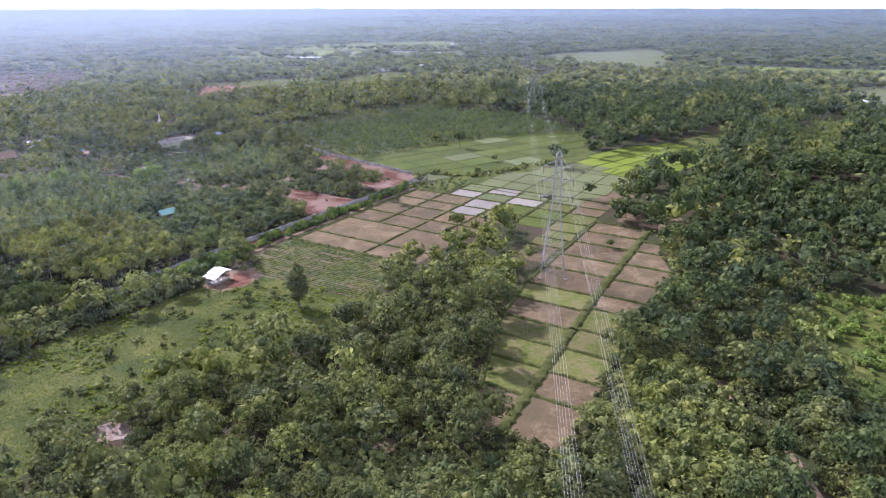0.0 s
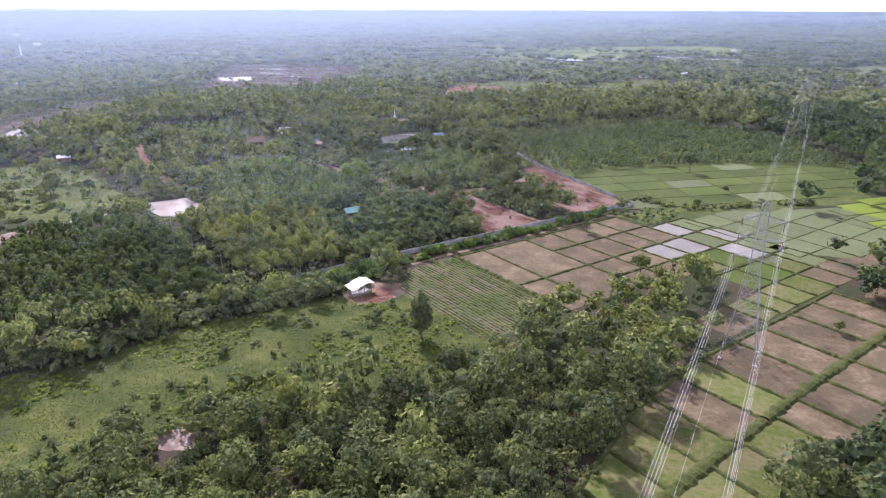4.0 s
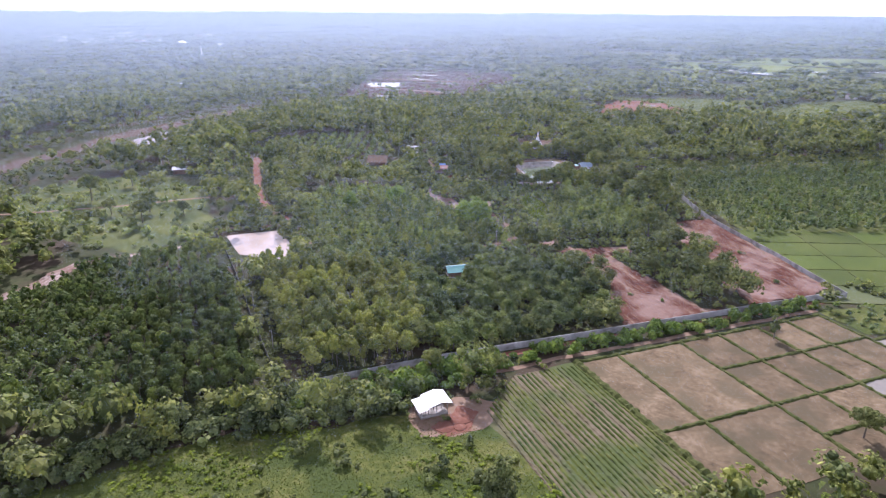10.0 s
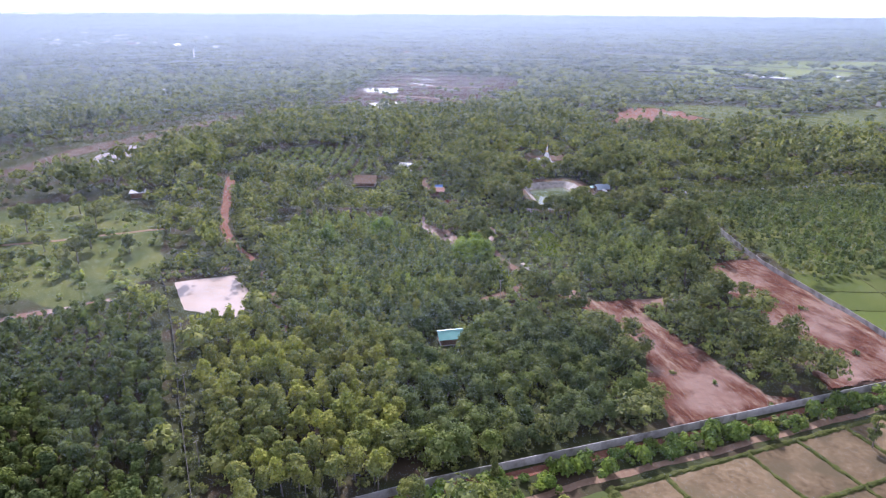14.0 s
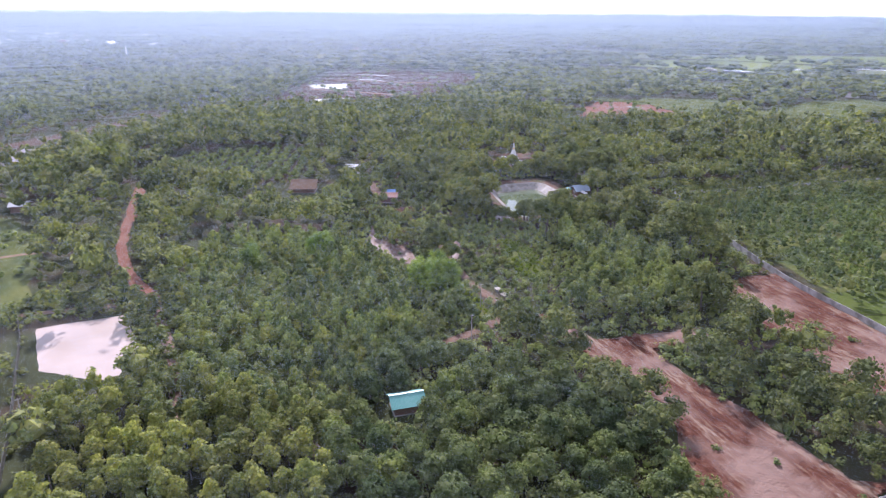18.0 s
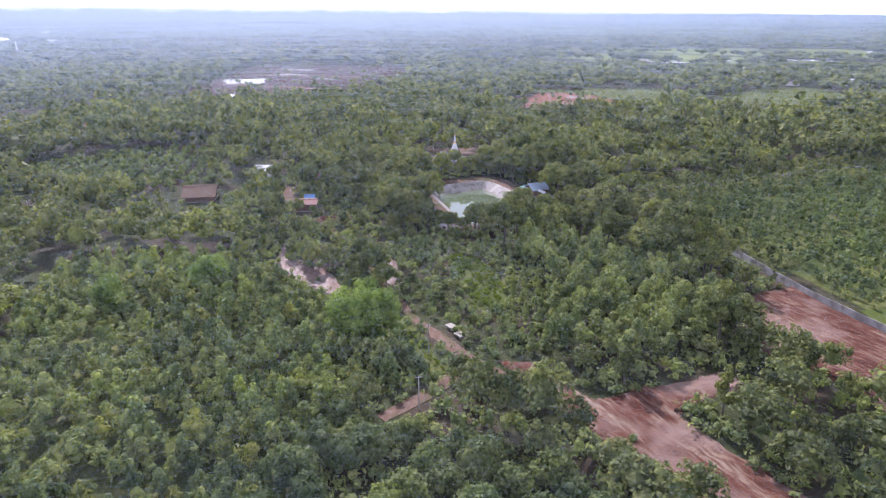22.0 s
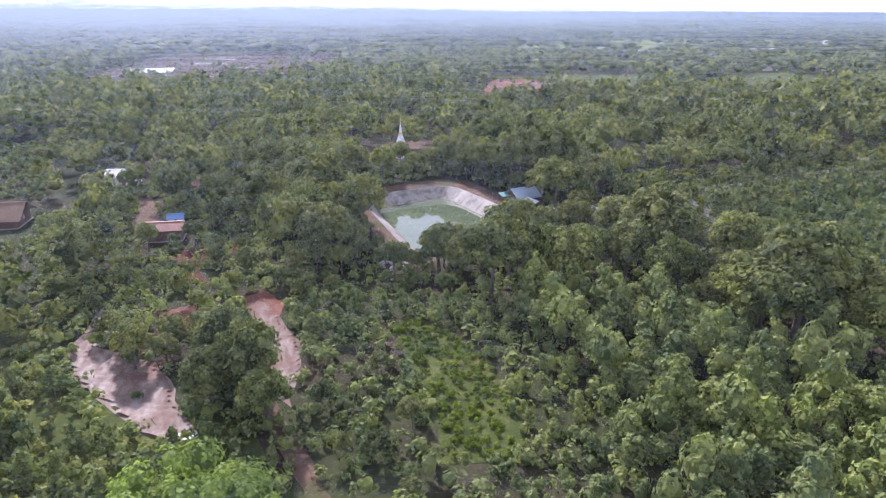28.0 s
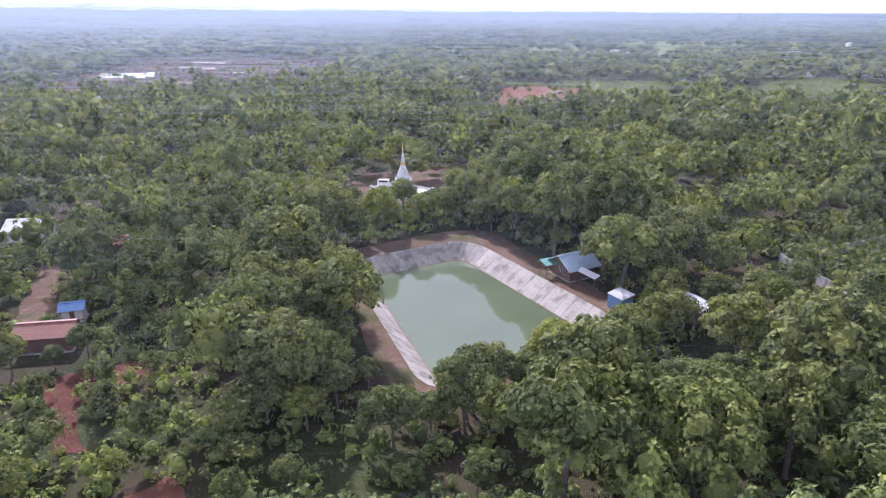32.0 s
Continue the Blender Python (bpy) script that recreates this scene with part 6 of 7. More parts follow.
def house(name, at, size, turn, label, roof, wall_mat="timber", wall_h=2.6, rise=1.2, over=0.7, floor=0.15, stilts=0.0, open_sides=False, roof_label="", ridge_off=0.0, hip=False):
    """A small gabled house; its length runs along x before it is turned."""
    l, w = size
    root = tagged(new(name), label, "house" if not open_sides else "shed")
    z0 = floor + stilts
    top = z0 + wall_h
    if stilts:
        for sx in (-1, 0, 1):
            for sy in (-1, 1):
                part("stilt", box(sx * (l / 2 - 0.2) - 0.1, sx * (l / 2 - 0.2) + 0.1, sy * (w / 2 - 0.2) - 0.1, sy * (w / 2 - 0.2) + 0.1, -0.2, z0), M["concrete"], root)
        part("floor_deck", box(-l / 2, l / 2, -w / 2, w / 2, z0 - 0.18, z0), M["timber"], root)
    else:
        part("base_slab", box(-l / 2 - 0.25, l / 2 + 0.25, -w / 2 - 0.25, w / 2 + 0.25, -0.2, floor), M["concrete"], root)
    if open_sides:
        for sx in (-1, -0.33, 0.33, 1):
            for sy in (-1, 1):
                part("post", box(sx * (l / 2) - 0.09, sx * (l / 2) + 0.09, sy * (w / 2) - 0.09, sy * (w / 2) + 0.09, -0.1, top), M["concrete"], root)
        part("back_panel", box(-l / 2 + 0.12, l / 2 - 0.12, w / 2 - 0.06, w / 2 + 0.04, floor, floor + 1.0), M["wall"], root)
        part("side_panel", box(-l / 2 - 0.05, -l / 2 + 0.05, -w / 2 + 0.12, w / 2 - 0.12, floor, floor + 1.0), M["wall"], root)
    else:
        wm = M[wall_mat]
        gap0, gap1 = -l * 0.12, l * 0.12
        part("front_wall", joined([box(-l / 2, gap0, -w / 2, -w / 2 + 0.14, z0, top), box(gap1, l / 2, -w / 2, -w / 2 + 0.14, z0, top), box(gap0, gap1, -w / 2, -w / 2 + 0.14, z0 + 2.05, top)]), wm, root)
        part("door", box(gap0 + 0.02, gap1 - 0.02, -w / 2 + 0.04, -w / 2 + 0.10, z0, z0 + 2.03), M["timber"], root, "dark wooden door")
        part("back_wall", box(-l / 2, l / 2, w / 2 - 0.14, w / 2, z0, top), wm, root)
        for sx in (-1, 1):
            x0, x1 = sorted((sx * l / 2, sx * (l / 2 - 0.14)))
            e = -w / 2 + 0.141, w / 2 - 0.141
            part("side_wall", joined([box(x0, x1, e[0], -0.5, z0, top), box(x0, x1, 0.5, e[1], z0, top), box(x0, x1, -0.5, 0.5, z0, z0 + 0.9), box(x0, x1, -0.5, 0.5, z0 + 1.9, top)]), wm, root)
            win = part("window", box((x0 + x1) / 2 - 0.02, (x0 + x1) / 2 + 0.02, -0.46, 0.46, z0 + 0.94, z0 + 1.86), M["dark_glass"], root)
            part("window_frame", joined([box(x0 - 0.02, x1 + 0.02, -0.5, -0.44, z0 + 0.9, z0 + 1.9), box(x0 - 0.02, x1 + 0.02, 0.44, 0.5, z0 + 0.9, z0 + 1.9), box(x0 - 0.02, x1 + 0.02, -0.03, 0.03, z0 + 0.9, z0 + 1.9)]), M["white_paint"], win)
            g = np.array([(sx * (l / 2 - 0.01), -w / 2, top), (sx * (l / 2 - 0.01), w / 2, top), (sx * (l / 2 - 0.01), ridge_off, top + rise - 0.05), (sx * (l / 2 - 0.12), -w / 2, top), (sx * (l / 2 - 0.12), w / 2, top), (sx * (l / 2 - 0.12), ridge_off, top + rise - 0.05)])
            part("gable", (g, [np.array([(0, 1, 2), (3, 5, 4)]), np.array([(0, 3, 4, 1), (1, 4, 5, 2), (2, 5, 3, 0)])]), wm, root)
    slope = rise / (w / 2)
    x0, x1 = -l / 2 - over, l / 2 + over
    for sy in (-1, 1):
        run = abs(sy * w / 2 - ridge_off) + over
        eave = top - over * slope * 0.8
        part("roof_sheet", corrugated((x0, sy * (w / 2 + over), eave), (x1, sy * (w / 2 + over), eave), (x1, ridge_off, top + rise + 0.03), (x0, ridge_off, top + rise + 0.03)), M[roof], root, roof_label)
    part("ridge_cap", joined([beam((x0, ridge_off - 0.12, top + rise + 0.06), (x1, ridge_off - 0.12, top + rise + 0.06), 0.26, 0.03), beam((x0, ridge_off + 0.12, top + rise + 0.064), (x1, ridge_off + 0.12, top + rise + 0.064), 0.26, 0.03)]), M[roof], root)
    for sx in (x0 + 0.25, 0, x1 - 0.25):
        part("rafter", joined([beam((sx, -w / 2 - over * 0.9, top - over * slope * 0.7 - 0.12), (sx, ridge_off, top + rise - 0.12), 0.1), beam((sx, w / 2 + over * 0.9, top - over * slope * 0.7 - 0.12), (sx, ridge_off, top + rise - 0.12), 0.1)]), M["timber"], root)
    root.matrix_basis = pose(at[0], at[1], 0, 0, 0, turn)
    return root


# the white-roofed field shed: a gabled roof and a lower lean-to along one side
shed = tagged(new("field_shed"), "open field shed with bright white metal roof on concrete posts", "shed")
part("base_slab", box(0.8, 4.9, -1.65, 4.85, -0.2, 0.4), M["concrete"], shed)
part("roof_sheet", corrugated((0, -2.4, 3.2), (5.6, -2.4, 3.2), (5.6, 0.0, 3.8), (0, 0.0, 3.8)), M["white_roof"], shed)
part("roof_sheet", corrugated((0, 3.2, 3.1), (5.6, 3.2, 3.1), (5.6, 0.0, 3.83), (0, 0.0, 3.83)), M["white_roof"], shed)
part("ridge_cap", beam((0, 0.0, 3.88), (5.6, 0.0, 3.88), 0.4, 0.03), M["white_roof"], shed)
part("leanto_roof", corrugated((-0.2, 5.5, 2.5), (5.3, 5.5, 2.5), (5.3, 3.05, 2.92), (-0.2, 3.05, 2.92)), M["white_roof"], shed)
for px_ in (0.95, 2.85, 4.75):
    for py_, pz_ in ((-1.5, 3.35), (1.0, 3.5), (3.0, 3.05), (4.7, 2.6)):
        part("post", box(px_ - 0.08, px_ + 0.08, py_ - 0.08, py_ + 0.08, 0.4, pz_), M["concrete"], shed)
for px_ in (0.85, 4.85):
    part("rafter", joined([beam((px_, -2.2, 3.15), (px_, 0.0, 3.68), 0.1), beam((px_, 3.1, 3.02), (px_, 0.0, 3.7), 0.1), beam((px_, 5.4, 2.42), (px_, 3.1, 2.8), 0.1)]), M["timber"], shed)
part("low_wall", joined([box(0.86, 0.98, 1.1, 4.6, 0.4, 0.62), box(4.72, 4.84, -1.4, 4.6, 0.4, 1.2), box(1.05, 4.65, 4.74, 4.84, 0.4, 0.8)]), M["concrete"], shed)
shed.matrix_basis = pose(-68.0, 190.3, 0, 0, 0, 149.7)
sheet("shed_yard", [(-76, 188), (-70, 199), (-62, 203), (-58, 196), (-62, 186), (-68, 182)], 0.05, M["dirt"], "trampled brown earth yard round the field shed", wobble=1.2)
sheet("soil_heap_base", [(-68, 185.5), (-66.6, 190), (-67.5, 196), (-63, 197), (-60.5, 190), (-63.5, 185)], 0.09, M["red_dirt"], "dark red fresh soil spread beside the shed", wobble=0.8)
rh = np.random.default_rng(77)
for hx, hy, hr, hh in ((-65.4, 187.6, 2.3, 0.35), (-64.6, 192.2, 2.6, 0.4), (-62.6, 189.6, 1.5, 0.3), (-66.2, 195.0, 1.6, 0.3)):
    bv, bf = ICO2
    v = bv * (hr, hr, hh) * (1 + rh.normal(0, 0.09, (len(bv), 1)))
    ob = new("soil_heap", mesh_np("soil_heap", v, [bf], M["red_dirt"]))
    ob.matrix_basis = pose(hx, hy, 0.05)
    tagged(ob, "heap of dug red-brown soil on the yard", "soil heap", "soil heaps")

house("stilt_hut", (-126.4, 410.3), (4.4, 3.6), -48, "small timber hut on concrete stilts under a pale roof", "grey_roof", "timber", 1.9, 0.8, 0.7, 0.0, stilts=2.6)
house("blue_roofed_house", (-147.0, 425.0), (5.4, 5.0), 52, "timber house with pale blue metal roof by the pond", "blue_roof", "timber", 2.5, 1.5, 0.9)
teal = tagged(new("teal_awning"), "sea-green metal awning on timber posts beside the house", "awning")
part("awning_roof", corrugated((-2.0, -1.2, 2.2), (2.0, -1.2, 2.2), (2.0, 1.0, 2.7), (-2.0, 1.0, 2.7)), M["green_roof"], teal)
for sx in (-1.8, 1.7):
    for sy, hz_ in ((-1.1, 2.2), (0.85, 2.62)):
        part("post", box(sx, sx + 0.12, sy, sy + 0.12, -0.1, hz_), M["timber"], teal)
teal.matrix_basis = pose(-150.6, 424.0, 0, 0, 0, 52)
for nm, at, l, w, z, roofm, lab in (("tin_lean_to", (-143.6, 420.9), 4.6, 1.2, 2.2, "white_roof", "narrow pale tin lean-to on thin posts"), ("blue_wall_shed", (-137.2, 414.2), 3.4, 2.6, 2.3, "grey_roof", "small shed with blue sheet walls and grey roof")):
    ob = tagged(new(nm), lab, "shed")
    part("roof_sheet", corrugated((-l / 2, -w / 2, z), (l / 2, -w / 2, z), (l / 2, w / 2, z + 0.45), (-l / 2, w / 2, z + 0.45)), M[roofm], ob)
    for sx in (-l / 2 + 0.15, l / 2 - 0.25):
        for sy in (-w / 2 + 0.1, w / 2 - 0.2):
            part("post", box(sx, sx + 0.1, sy, sy + 0.1, -0.1, z + 0.02 + (0.36 if sy > 0 else 0)), M["timber"], ob)
    if "blue" in nm:
        part("front_sheet", corrugated((-l / 2 + 0.2, -w / 2 + 0.05, 0.0), (l / 2 - 0.2, -w / 2 + 0.05, 0.0), (l / 2 - 0.2, -w / 2 + 0.06, z - 0.08), (-l / 2 + 0.2, -w / 2 + 0.06, z - 0.08)), M["deep_blue"], ob)
        part("side_sheet", box(l / 2 - 0.14, l / 2 - 0.1, -w / 2 + 0.25, w / 2 - 0.25, 0, z - 0.05), M["deep_blue"], ob)
    ob.matrix_basis = pose(at[0], at[1], 0, 0, 0, -38)
house("red_roofed_house", (-207.4, 370.8), (6.6, 4.4), 33, "low house with faded rusty-red metal roof", "red_roof", "timber", 2.5, 1.0, 0.6)
house("blue_roofed_hut", (-211.5, 377.8), (2.8, 2.6), 40, "tiny hut with a bright blue metal roof", "deep_blue", "plaster", 2.1, 0.6, 0.4)
house("white_roofed_house", (-251.5, 400.5), (7.0, 5.0), 30, "house with glaring white metal roof among trees", "white_roof", "plaster", 2.8, 1.2, 0.8)
house("thatched_house", (-247.5, 363.5), (9.0, 8.0), 35, "large brown thatch-roofed house with open eaves", "thatch", "timber", 2.4, 2.4, 1.2)
house("green_roofed_hut", (-113.8, 257.6), (5.4, 4.2), 50, "hut with sea-green metal roof in the orchard", "green_roof", "timber", 2.2, 1.1, 0.8)
house("grey_roofed_house", (-168.5, 494.5), (7.5, 6.0), 10, "house with weathered grey roof behind the stupa", "grey_roof", "timber", 2.6, 1.5, 0.8)
house("farm_hut", (-229.0, 402.0), (4.0, 3.2), 20, "small hut with dull red roof among trees", "red_roof", "timber", 2.2, 0.9, 0.5)
house("roadside_house", (-316.0, 280.0), (6.0, 5.0), 50, "small pale-roofed house at the wood's edge", "grey_roof", "timber", 2.6, 1.0, 0.6)

# far farmhouses and villages
rv = np.random.default_rng(88)


def far_house(px, py, turn, size, roof, label):
    root = tagged(new("farmhouse"), label, "house", "far farmhouses")
    l, w, h = size
    part("wall", box(-l / 2, l / 2, -w / 2, w / 2, -0.2, h), M["plaster"], root)
    v = np.array([(-l / 2 - 0.6, -w / 2 - 0.6, h - 0.2), (l / 2 + 0.6, -w / 2 - 0.6, h - 0.2), (l / 2 + 0.6, w / 2 + 0.6, h - 0.2), (-l / 2 - 0.6, w / 2 + 0.6, h - 0.2), (-l / 2 - 0.6, 0, h + w * 0.3), (l / 2 + 0.6, 0, h + w * 0.3)])
    part("roof", (v, [np.array([(0, 1, 5, 4), (2, 3, 4, 5), (0, 3, 2, 1)]), np.array([(0, 4, 3), (1, 2, 5)])]), M[roof], root)
    part("door", box(-0.5, 0.5, -w / 2 - 0.05, -w / 2 - 0.005, 0, 2.0), M["timber"], root)
    root.matrix_basis = pose(px, py, 0, 0, 0, turn)
    return root


ROOFS = ["white_roof", "grey_roof", "white_roof", "blue_roof", "red_roof"]
village = []
for i in range(34):
    t = rv.uniform(0, 1)
    village.append((-2350 + 900 * t + rv.normal(0, 160), 1180 - 330 * t + rv.normal(0, 110), 2.2))
for px, py in ((352, 555), (362, 562), (345, 548), (-660, 500), (-655, 512), (-395, 420), (110, 1010), (-250, 1130), (-120, 1060), (80, 1150), (-70, 880), (-25, 900), (-300, 640), (250, 1300), (-600, 1350), (-900, 1150), (520, 980), (30, 1420)):
    village.append((px, py, 1.3))
for i, (px, py, s) in enumerate(village):
    far_house(px, py, rv.uniform(0, 180), (8 * s * rv.uniform(0.8, 1.3), 6 * s, 3 * s), ROOFS[i % 5], "far pale-walled farmhouse with %s roof" % ROOFS[i % 5].split("_")[0])
tower = tagged(new("white_tower"), "slender far white tower above the woods", "tower")
part("shaft", lathe([(2.6, -1), (2.2, 10), (1.5, 26), (0.9, 27)], 12), M["stupa"], tower)
part("tip", lathe([(0.9, 27), (0.05, 33)], 12), M["stupa"], tower)
tower.matrix_basis = pose(-1040, 770, 0) @ Matrix.Diagonal((0.6, 0.6, 0.7, 1))

# ---- the stupa on its terrace ----
stupa = tagged(new("stupa"), "tall white stupa with stepped foot and slim gilded spire", "stupa")
for half, z0, z1 in ((3.9, 0.3, 0.9), (3.4, 0.9, 1.6), (2.9, 1.6, 2.2)):
    part("tier", box(-half, half, -half, half, z0, z1), M["stupa"], stupa)
part("bell", lathe([(2.7, 2.2), (2.75, 2.5), (2.45, 2.7), (2.3, 3.2), (2.1, 3.9), (1.8, 4.7), (1.45, 5.5), (1.15, 6.2), (1.0, 6.6), (0.2, 6.6)], 28), M["stupa"], stupa, "", True)
part("throne", box(-0.75, 0.75, -0.75, 0.75, 6.5, 7.2), M["stupa"], stupa)
for i in range(9):
    r0 = 0.72 - 0.055 * i
    part("ring", lathe([(0.05, 7.2 + 0.36 * i), (r0, 7.22 + 0.36 * i), (r0 * 1.04, 7.4 + 0.36 * i), (r0 * 0.86, 7.55 + 0.36 * i), (0.05, 7.56 + 0.36 * i)], 16), M["stupa"] if i > 1 else M["gold"], stupa, "" if i > 1 else "gilded ring", True)
part("spire", lathe([(0.24, 10.3), (0.20, 11.2), (0.10, 12.3), (0.02, 13.4)], 12), M["gold"], stupa, "gilded spire")
for sx in (-1, 1):
    for sy in (-1, 1):
        finial = lathe([(0.36, 2.2), (0.40, 2.5), (0.22, 2.9), (0.10, 3.4), (0.02, 4.0)], 10)
        part("corner_finial", (finial[0] + (sx * 2.5, sy * 2.5, 0), finial[1]), M["stupa"], stupa)
stupa.matrix_basis = pose(-199.2, 463.6, 0, 0, 0, 25) @ Matrix.Diagonal((0.8, 0.8, 0.97, 1))
terrace = tagged(new("terrace_wall"), "low white parapet round the stupa terrace", "parapet")
for (x0, y0), (x1, y1) in zip(PLAZA, PLAZA[1:] + PLAZA[:1]):
    part("parapet", beam((x0, y0, 0.55), (x1 * 0.995 + x0 * 0.005, y1 * 0.995 + y0 * 0.005, 0.55), 0.25, 0.5), M["stupa"], terrace)
    part("corner_post", box(x0 - 0.25, x0 + 0.25, y0 - 0.25, y0 + 0.25, 0.0, 1.2), M["stupa"], terrace)
sheet("stupa_grounds", [(-226, 458), (-215, 478), (-200, 500), (-176, 508), (-168, 500), (-186, 476), (-196, 442), (-212, 446)], 0.05, M["bank"], "brown swept earth round the stupa terrace", wobble=1.5)

# ---- the parked van on the terrace ----
van = tagged(new("van"), "white van parked on the pale terrace", "van")
prof = [(-2.1, 0.35), (-2.1, 1.5), (-1.9, 1.85), (0.8, 1.9), (1.35, 1.25), (2.05, 1.05), (2.15, 0.7), (2.1, 0.35)]
pv = np.array([(x, s * 0.82 * (1 if z < 1.3 else 0.9), z) for s in (-1, 1) for x, z in prof])
kk = np.arange(8)
part("body", (pv, [np.stack([kk, (kk + 1) % 8, 8 + (kk + 1) % 8, 8 + kk], 1), np.array([(0, 1, 2, 3), (0, 3, 4, 7), (4, 5, 6, 7), (11, 10, 9, 8), (15, 12, 11, 8), (15, 14, 13, 12)])]), M["white_paint"], van)
part("windscreen", beam((0.86, 0, 1.82), (1.33, 0, 1.32), 1.3, 0.06), M["dark_glass"], van, "dark glass windscreen")
for s in (-1, 1):
    part("side_window", box(-1.7, 0.7, s * 0.77 - 0.03, s * 0.77 + 0.03, 1.32, 1.74), M["dark_glass"], van, "dark side window")
    for wx in (-1.35, 1.35):
        tyre = part("tyre", tube([(wx, s * 0.66, 0.32), (wx, s * 0.86, 0.32)], [0.32, 0.32], 14), M["rubber"], van)
        part("rim", tube([(wx, s * 0.84, 0.32), (wx, s * 0.875, 0.32)], [0.19, 0.17], 12), M["steel"], tyre)
van.matrix_basis = pose(-205.0, 465.0, 0.36, 0, 0, 15)

# ---- small things in the clearings ----
for sx, sy, t in ((-136.8, 313.2, 20), (-126.4, 317.2, -25), (-123.2, 314.8, -25)):
    ob = tagged(new("stone_table"), "pale concrete slab table on two blocks", "table", "slab tables")
    part("top", box(-1.1, 1.1, -0.85, 0.85, 0.62, 0.76), M["slab"], ob)
    part("block", box(-0.8, -0.5, -0.6, 0.6, -0.05, 0.62), M["concrete"], ob)
    part("block", box(0.5, 0.8, -0.6, 0.6, -0.05, 0.62), M["concrete"], ob)
    ob.matrix_basis = pose(sx, sy, 0, 0, 0, t)
bv, bf = ICO1
for i in range(26):
    s = rh.uniform(0.25, 0.8)
    v = bv * (s, s * rh.uniform(0.6, 1), s * rh.uniform(0.4, 0.7)) * (1 + rh.normal(0, 0.14, (len(bv), 1)))
    ob = new("rubble_block", mesh_np("rubble_block", v, [bf], M["concrete"]))
    ob.matrix_basis = pose(-158.5 + rh.normal(0, 1.6), 376.5 + rh.normal(0, 1.4), s * 0.25, 0, 0, rh.uniform(0, 360))
    tagged(ob, "broken grey concrete rubble at the pond's corner", "rubble", "rubble")
for px, py, h in ((-118, 289, 6.5), (-125, 305, 7), (-146, 199, 6), (-170, 213, 6), (-122, 187, 6)):
    pole = tagged(new("utility_pole"), "slim pale concrete utility pole beside the lane", "pole", "utility poles")
    part("shaft", tube([(0, 0, -0.3), (0, 0, h)], [0.13, 0.08], 8), M["concrete"], pole)
    part("crossbar", beam((-0.6, 0, h - 0.35), (0.6, 0, h - 0.35), 0.09), M["steel"], pole)
    pole.matrix_basis = pose(px, py, 0, 0, 0, rh.uniform(0, 180))

# banana plants by the hut
def banana(at, seed):
    r = np.random.default_rng(seed)
    root = tagged(new("banana_plant"), "banana plant with broad arching green leaves", "banana plant", "banana plants")
    part("stalk", tube([(0, 0, -0.2), (0.05, 0, 1.4), (0.1, 0.05, 2.6)], [0.16, 0.13, 0.08], 7), M["leaf_scrub"], root)
    for i in range(9):
        a = 2 * np.pi * i / 9 + r.uniform(-0.3, 0.3)
        ln, n = r.uniform(1.7, 2.5), 6
        v = []
        for q in range(n + 1):
            t = q / n
            rad, z = ln * t * 0.85, 2.4 + 1.3 * math.sin(t * 2.4) * 0.9 - 0.9 * t * t
            w = 0.34 * math.sin(math.pi * min(1, 0.12 + t * 0.86)) + 0.02
            c, s = math.cos(a), math.sin(a)
            v += [(rad * c - w * s, rad * s + w * c, z - 0.08), (rad * c, rad * s, z), (rad * c + w * s, rad * s - w * c, z - 0.08)]
        i0 = np.arange(n) * 3
        f = np.concatenate([np.stack([i0, i0 + 1, i0 + 4, i0 + 3], 1), np.stack([i0 + 1, i0 + 2, i0 + 5, i0 + 4], 1)])
        part("leaf", (np.array(v), [f]), M["leaf_bright"], root)
    root.matrix_basis = pose(at[0], at[1], 0, 0, 0, r.uniform(0, 360))


for i, at in enumerate(((-131.0, 413.0), (-132.1, 411.4), (-130.0, 414.6), (-133.2, 413.8), (-131.4, 415.4))):
    banana(at, 900 + i)

# the big bamboo clump and the lone dark tree
def bamboo(at, height, spread_, seed, label):
    r = np.random.default_rng(seed)
    root = tagged(new("bamboo_clump"), label, "bamboo")
    lobes, stems = [], []
    for i in range(int(5.5 * spread_)):
        a, q = r.uniform(0, 2 * np.pi), spread_ * math.sqrt(r.uniform(0, 1))
        h = height * r.uniform(0.55, 1.0) * (1.05 - 0.35 * q / spread_)
        tip = (q * math.cos(a), q * math.sin(a), h)
        stems.append(tube([(tip[0] * 0.15, tip[1] * 0.15, -0.2), (tip[0] * 0.4, tip[1] * 0.4, h * 0.6), tip], [0.08, 0.06, 0.03], 5))
        lobes.append((*tip, r.uniform(1.0, 1.7)))
        lobes.append((tip[0] * 0.8, tip[1] * 0.8, h * 0.72, r.uniform(1.0, 1.6)))
        lobes.append((tip[0] * 1.12, tip[1] * 1.12, h * r.uniform(0.2, 0.5), r.uniform(0.9, 1.5)))
    for culm in stems:
        part("culm", culm, M["leaf_scrub"], root)
    part("crown", crown(r, lobes, int(1000 * spread_), 0.46, 1, core=0.72, shell=(0.8, 1.3)), M["leaf_bamboo"], root)
    root.matrix_basis = pose(at[0], at[1], 0)


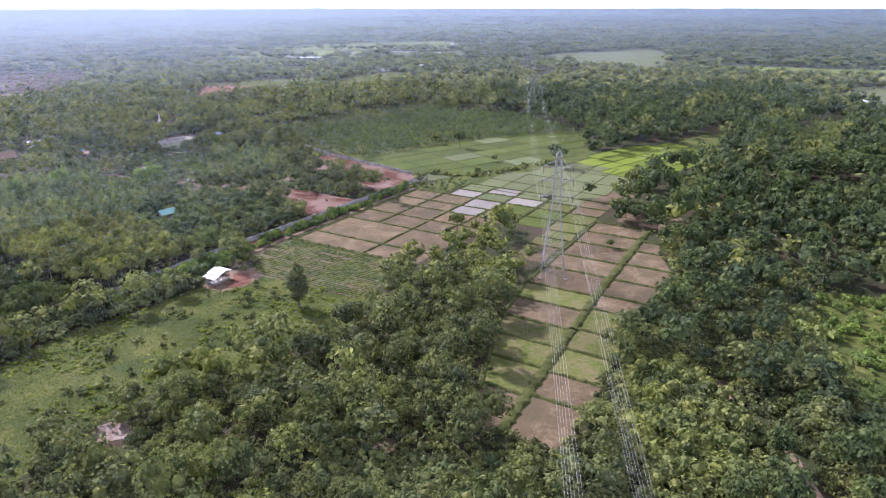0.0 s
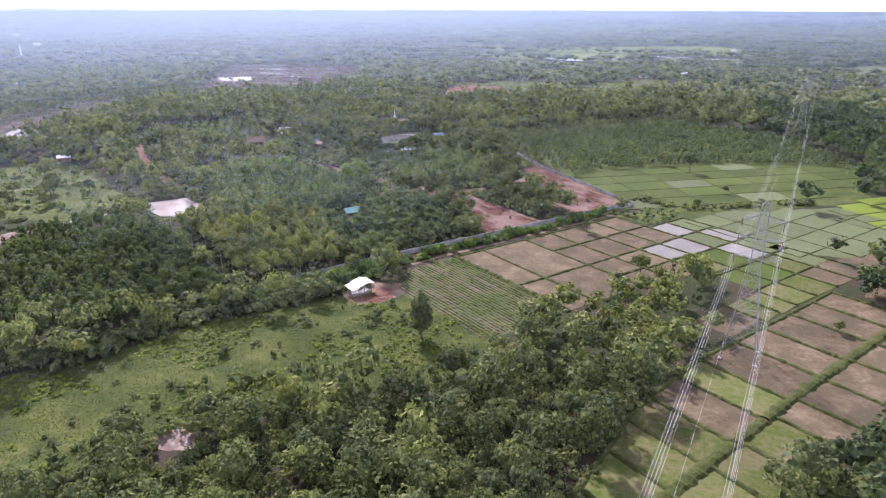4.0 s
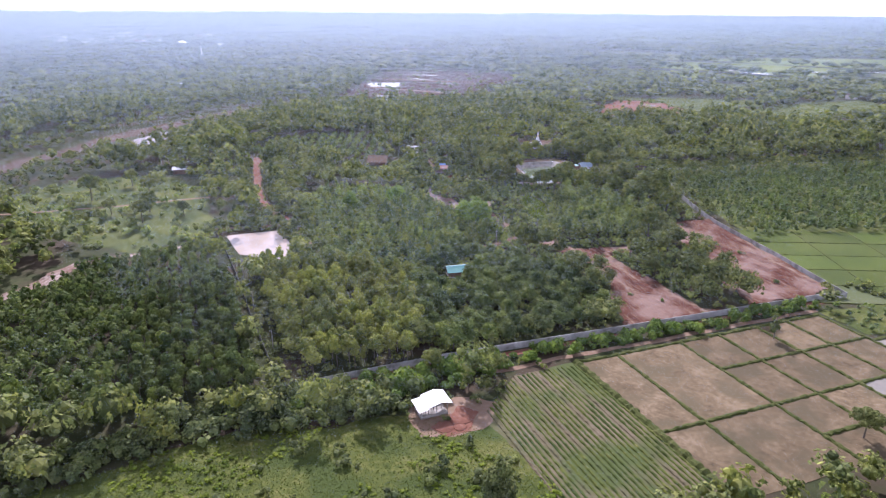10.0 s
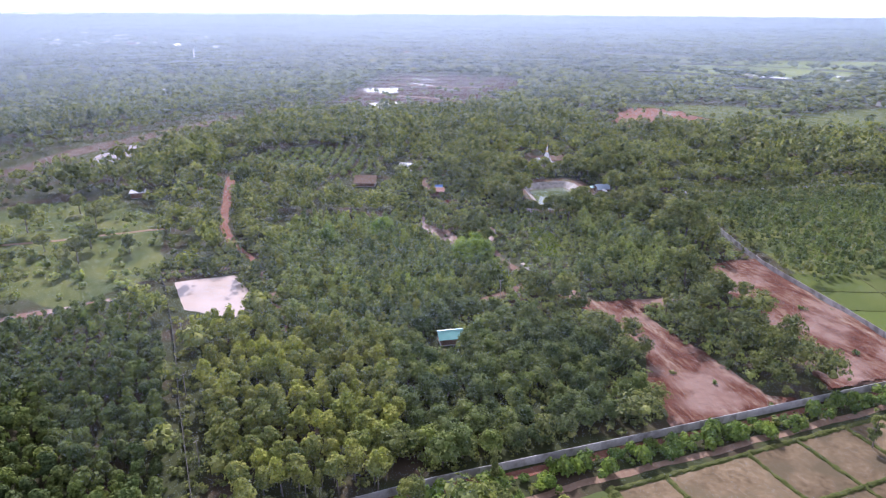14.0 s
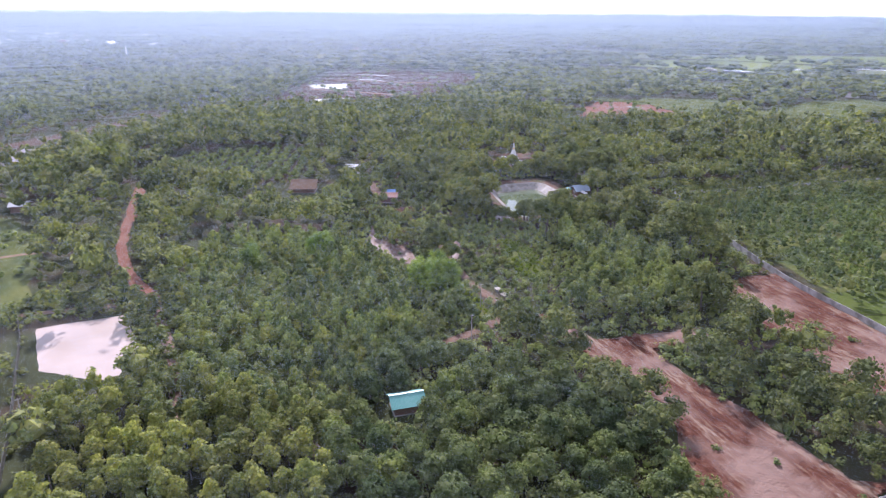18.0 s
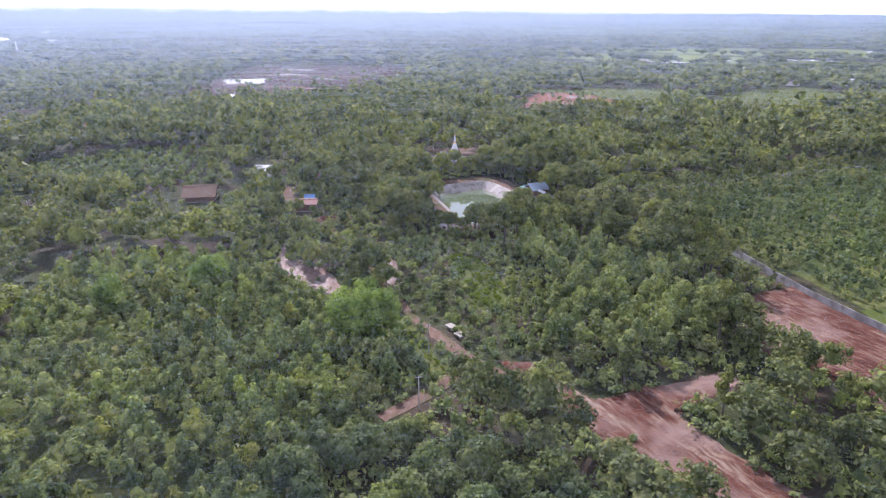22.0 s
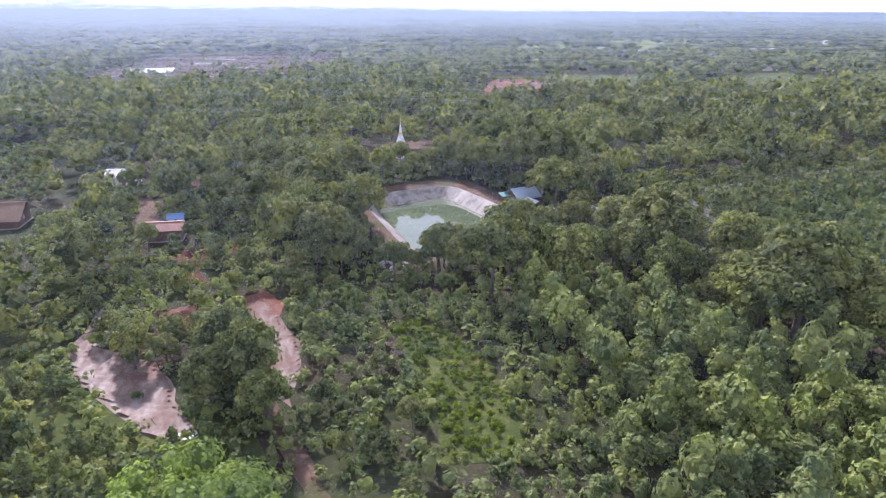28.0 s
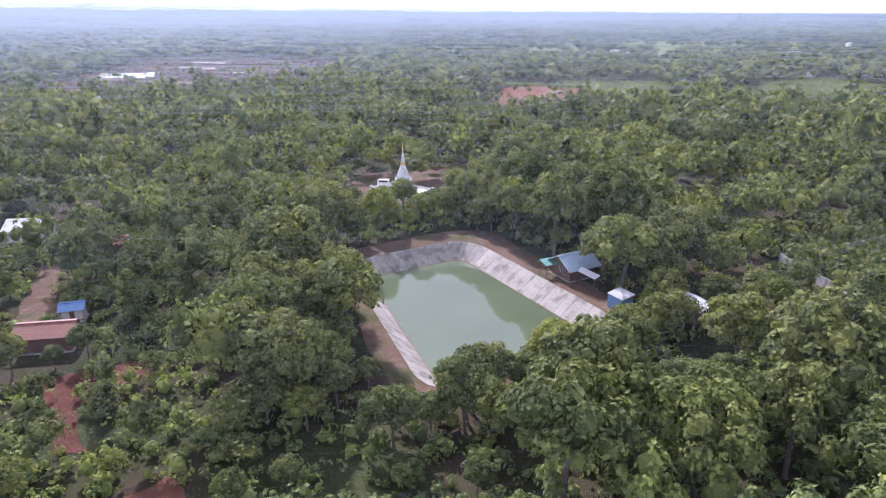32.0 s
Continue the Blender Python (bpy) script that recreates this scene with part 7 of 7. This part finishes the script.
bamboo((-141.0, 306.5), 11.5, 6.8, 31, "huge plumed clump of fresh green bamboo by the track")
bamboo((-186, 309), 8.5, 3.5, 33, "feathery green bamboo clump in the young wood")
bamboo((-196, 290), 8.0, 3.2, 34, "feathery green bamboo clump in the young wood")
r = np.random.default_rng(35)
lone = tagged(new("lone_tree"), "tall dark narrow tree standing alone in the clearing", "tree")
lobes = [(r.normal(0, 0.35), r.normal(0, 0.35), z, q) for z, q in ((2.6, 1.3), (3.8, 1.9), (5.2, 2.2), (6.6, 2.25), (8.0, 2.1), (9.4, 1.8), (10.7, 1.35), (11.8, 0.9), (12.6, 0.55))]
lobes += [(1.5 * math.cos(a), 1.5 * math.sin(a), z, 1.2) for a, z in zip(r.uniform(0, 6.3, 14), r.uniform(3.2, 9.5, 14))]
part("trunk", stem(r, 10, 0.24, lobes, 5), M["bark"], lone)
part("crown", crown(r, lobes, 2600, 0.5, 2), M["leaf_dark"], lone)
lone.matrix_basis = pose(-41.2, 171.2, 0) @ Matrix.Diagonal((1.12, 1.12, 1.1, 1))

# ---- the power line ----
LINE_AT = [(1.4, -120.0), (37.0, 195.0), (72.6, 510.0), (108.0, 825.0), (143.5, 1140.0)]
LINE_DEG = math.degrees(math.atan2(35.6, 315.0))
PYLON_H, ARMS = 41.0, ((26.5, 5.0), (31.5, 4.8), (36.0, 4.5))


def half_width(z):
    return float(np.interp(z, [0, 24, 40], [4.0, 1.25, 0.9]))


def pylon():
    root = tagged(new("pylon"), "galvanised steel lattice pylon with six arms", "pylon", "power line")
    for sx in (-1, 1):
        for sy in (-1, 1):
            pts = [(sx * half_width(z), sy * half_width(z), z) for z in (-0.3, 24, 40)]
            part("leg", joined([beam(a, b, 0.17) for a, b in zip(pts[:-1], pts[1:])]), M["steel"], root)
            part("footing", box(sx * 4.05 - 0.45, sx * 4.05 + 0.45, sy * 4.05 - 0.45, sy * 4.05 + 0.45, -0.4, 0.35), M["concrete"], root)
    levels = [0.4, 6.5, 11.8, 16.2, 20.0, 23.2, 26.0, 28.8, 31.6, 34.4, 37.2, 40.0]
    for z0, z1 in zip(levels[:-1], levels[1:]):
        a, b = half_width(z0), half_width(z1)
        pieces = []
        for s in (-1, 1):
            pieces += [beam((-a, s * a, z0), (b, s * b, z1), 0.065), beam((a, s * a, z0), (-b, s * b, z1), 0.065), beam((s * a, -a, z0), (s * b, b, z1), 0.065), beam((s * a, a, z0), (s * b, -b, z1), 0.065), beam((-b, s * b, z1), (b, s * b, z1), 0.06), beam((s * b, -b, z1), (s * b, b, z1), 0.06)]
        for piece in pieces:
            part("brace", piece, M["steel"], root)
    peak = 0.9
    part("peak", joined([beam((sx * peak, sy * peak, 40), (0, 0, PYLON_H), 0.14) for sx in (-1, 1) for sy in (-1, 1)]), M["steel"], root)
    for z, reach in ARMS:
        w = half_width(z)
        for s in (-1, 1):
            arm = part("crossarm", joined([beam((s * w, -w, z), (s * reach, 0, z + 0.3), 0.09), beam((s * w, w, z), (s * reach, 0, z + 0.3), 0.09), beam((s * w, -w, z + 1.7), (s * reach, 0, z + 0.34), 0.07), beam((s * w, w, z + 1.7), (s * reach, 0, z + 0.34), 0.07), beam((s * (w + reach) / 2, -w / 2, z + 0.15), (s * (w + reach) / 2, w / 2, z + 0.15), 0.08)]), M["steel"], root)
            part("insulator", lathe([(0.05, 0)] + [(q, -0.1 - 0.13 * i) for i in range(16) for q in ((0.14, 0.07)[i % 2],)] + [(0.04, -2.2)], 8), M["insulator"], arm).location = (s * reach, 0, z + 0.28)
    return root


first_pylon = pylon()
first_pylon.matrix_basis = pose(*LINE_AT[1], 0, 0, 0, -LINE_DEG)
for at in (LINE_AT[0], *LINE_AT[2:]):
    copy_thing(first_pylon, pose(*at, 0, 0, 0, -LINE_DEG))
side = np.array((math.cos(radians(LINE_DEG)), -math.sin(radians(LINE_DEG))))
for z, reach in ARMS + ((PYLON_H, 0.0),):
    for s in ((-1, 1) if reach else (1,)):
        for off in ((-0.22, 0.22) if reach else (0.0,)):
            pts = []
            for (x0, y0), (x1, y1) in zip(LINE_AT[:-1], LINE_AT[1:]):
                for t in np.linspace(0, 1, 25)[:-1]:
                    sag = (9.0 if reach else 6.5) * 4 * t * (1 - t)
                    c = np.array((x0 + (x1 - x0) * t, y0 + (y1 - y0) * t)) + side * (s * reach + off)
                    pts.append((*c, z - sag - (1.9 if reach else 0.0)))
            ob = new("power_cable", mesh_np("power_cable", *tube(pts, [0.011 if reach else 0.008] * len(pts), 5), M["wire"]))
            tagged(ob, "bare aluminium conductor strung between the pylons", "power cable", "power line")
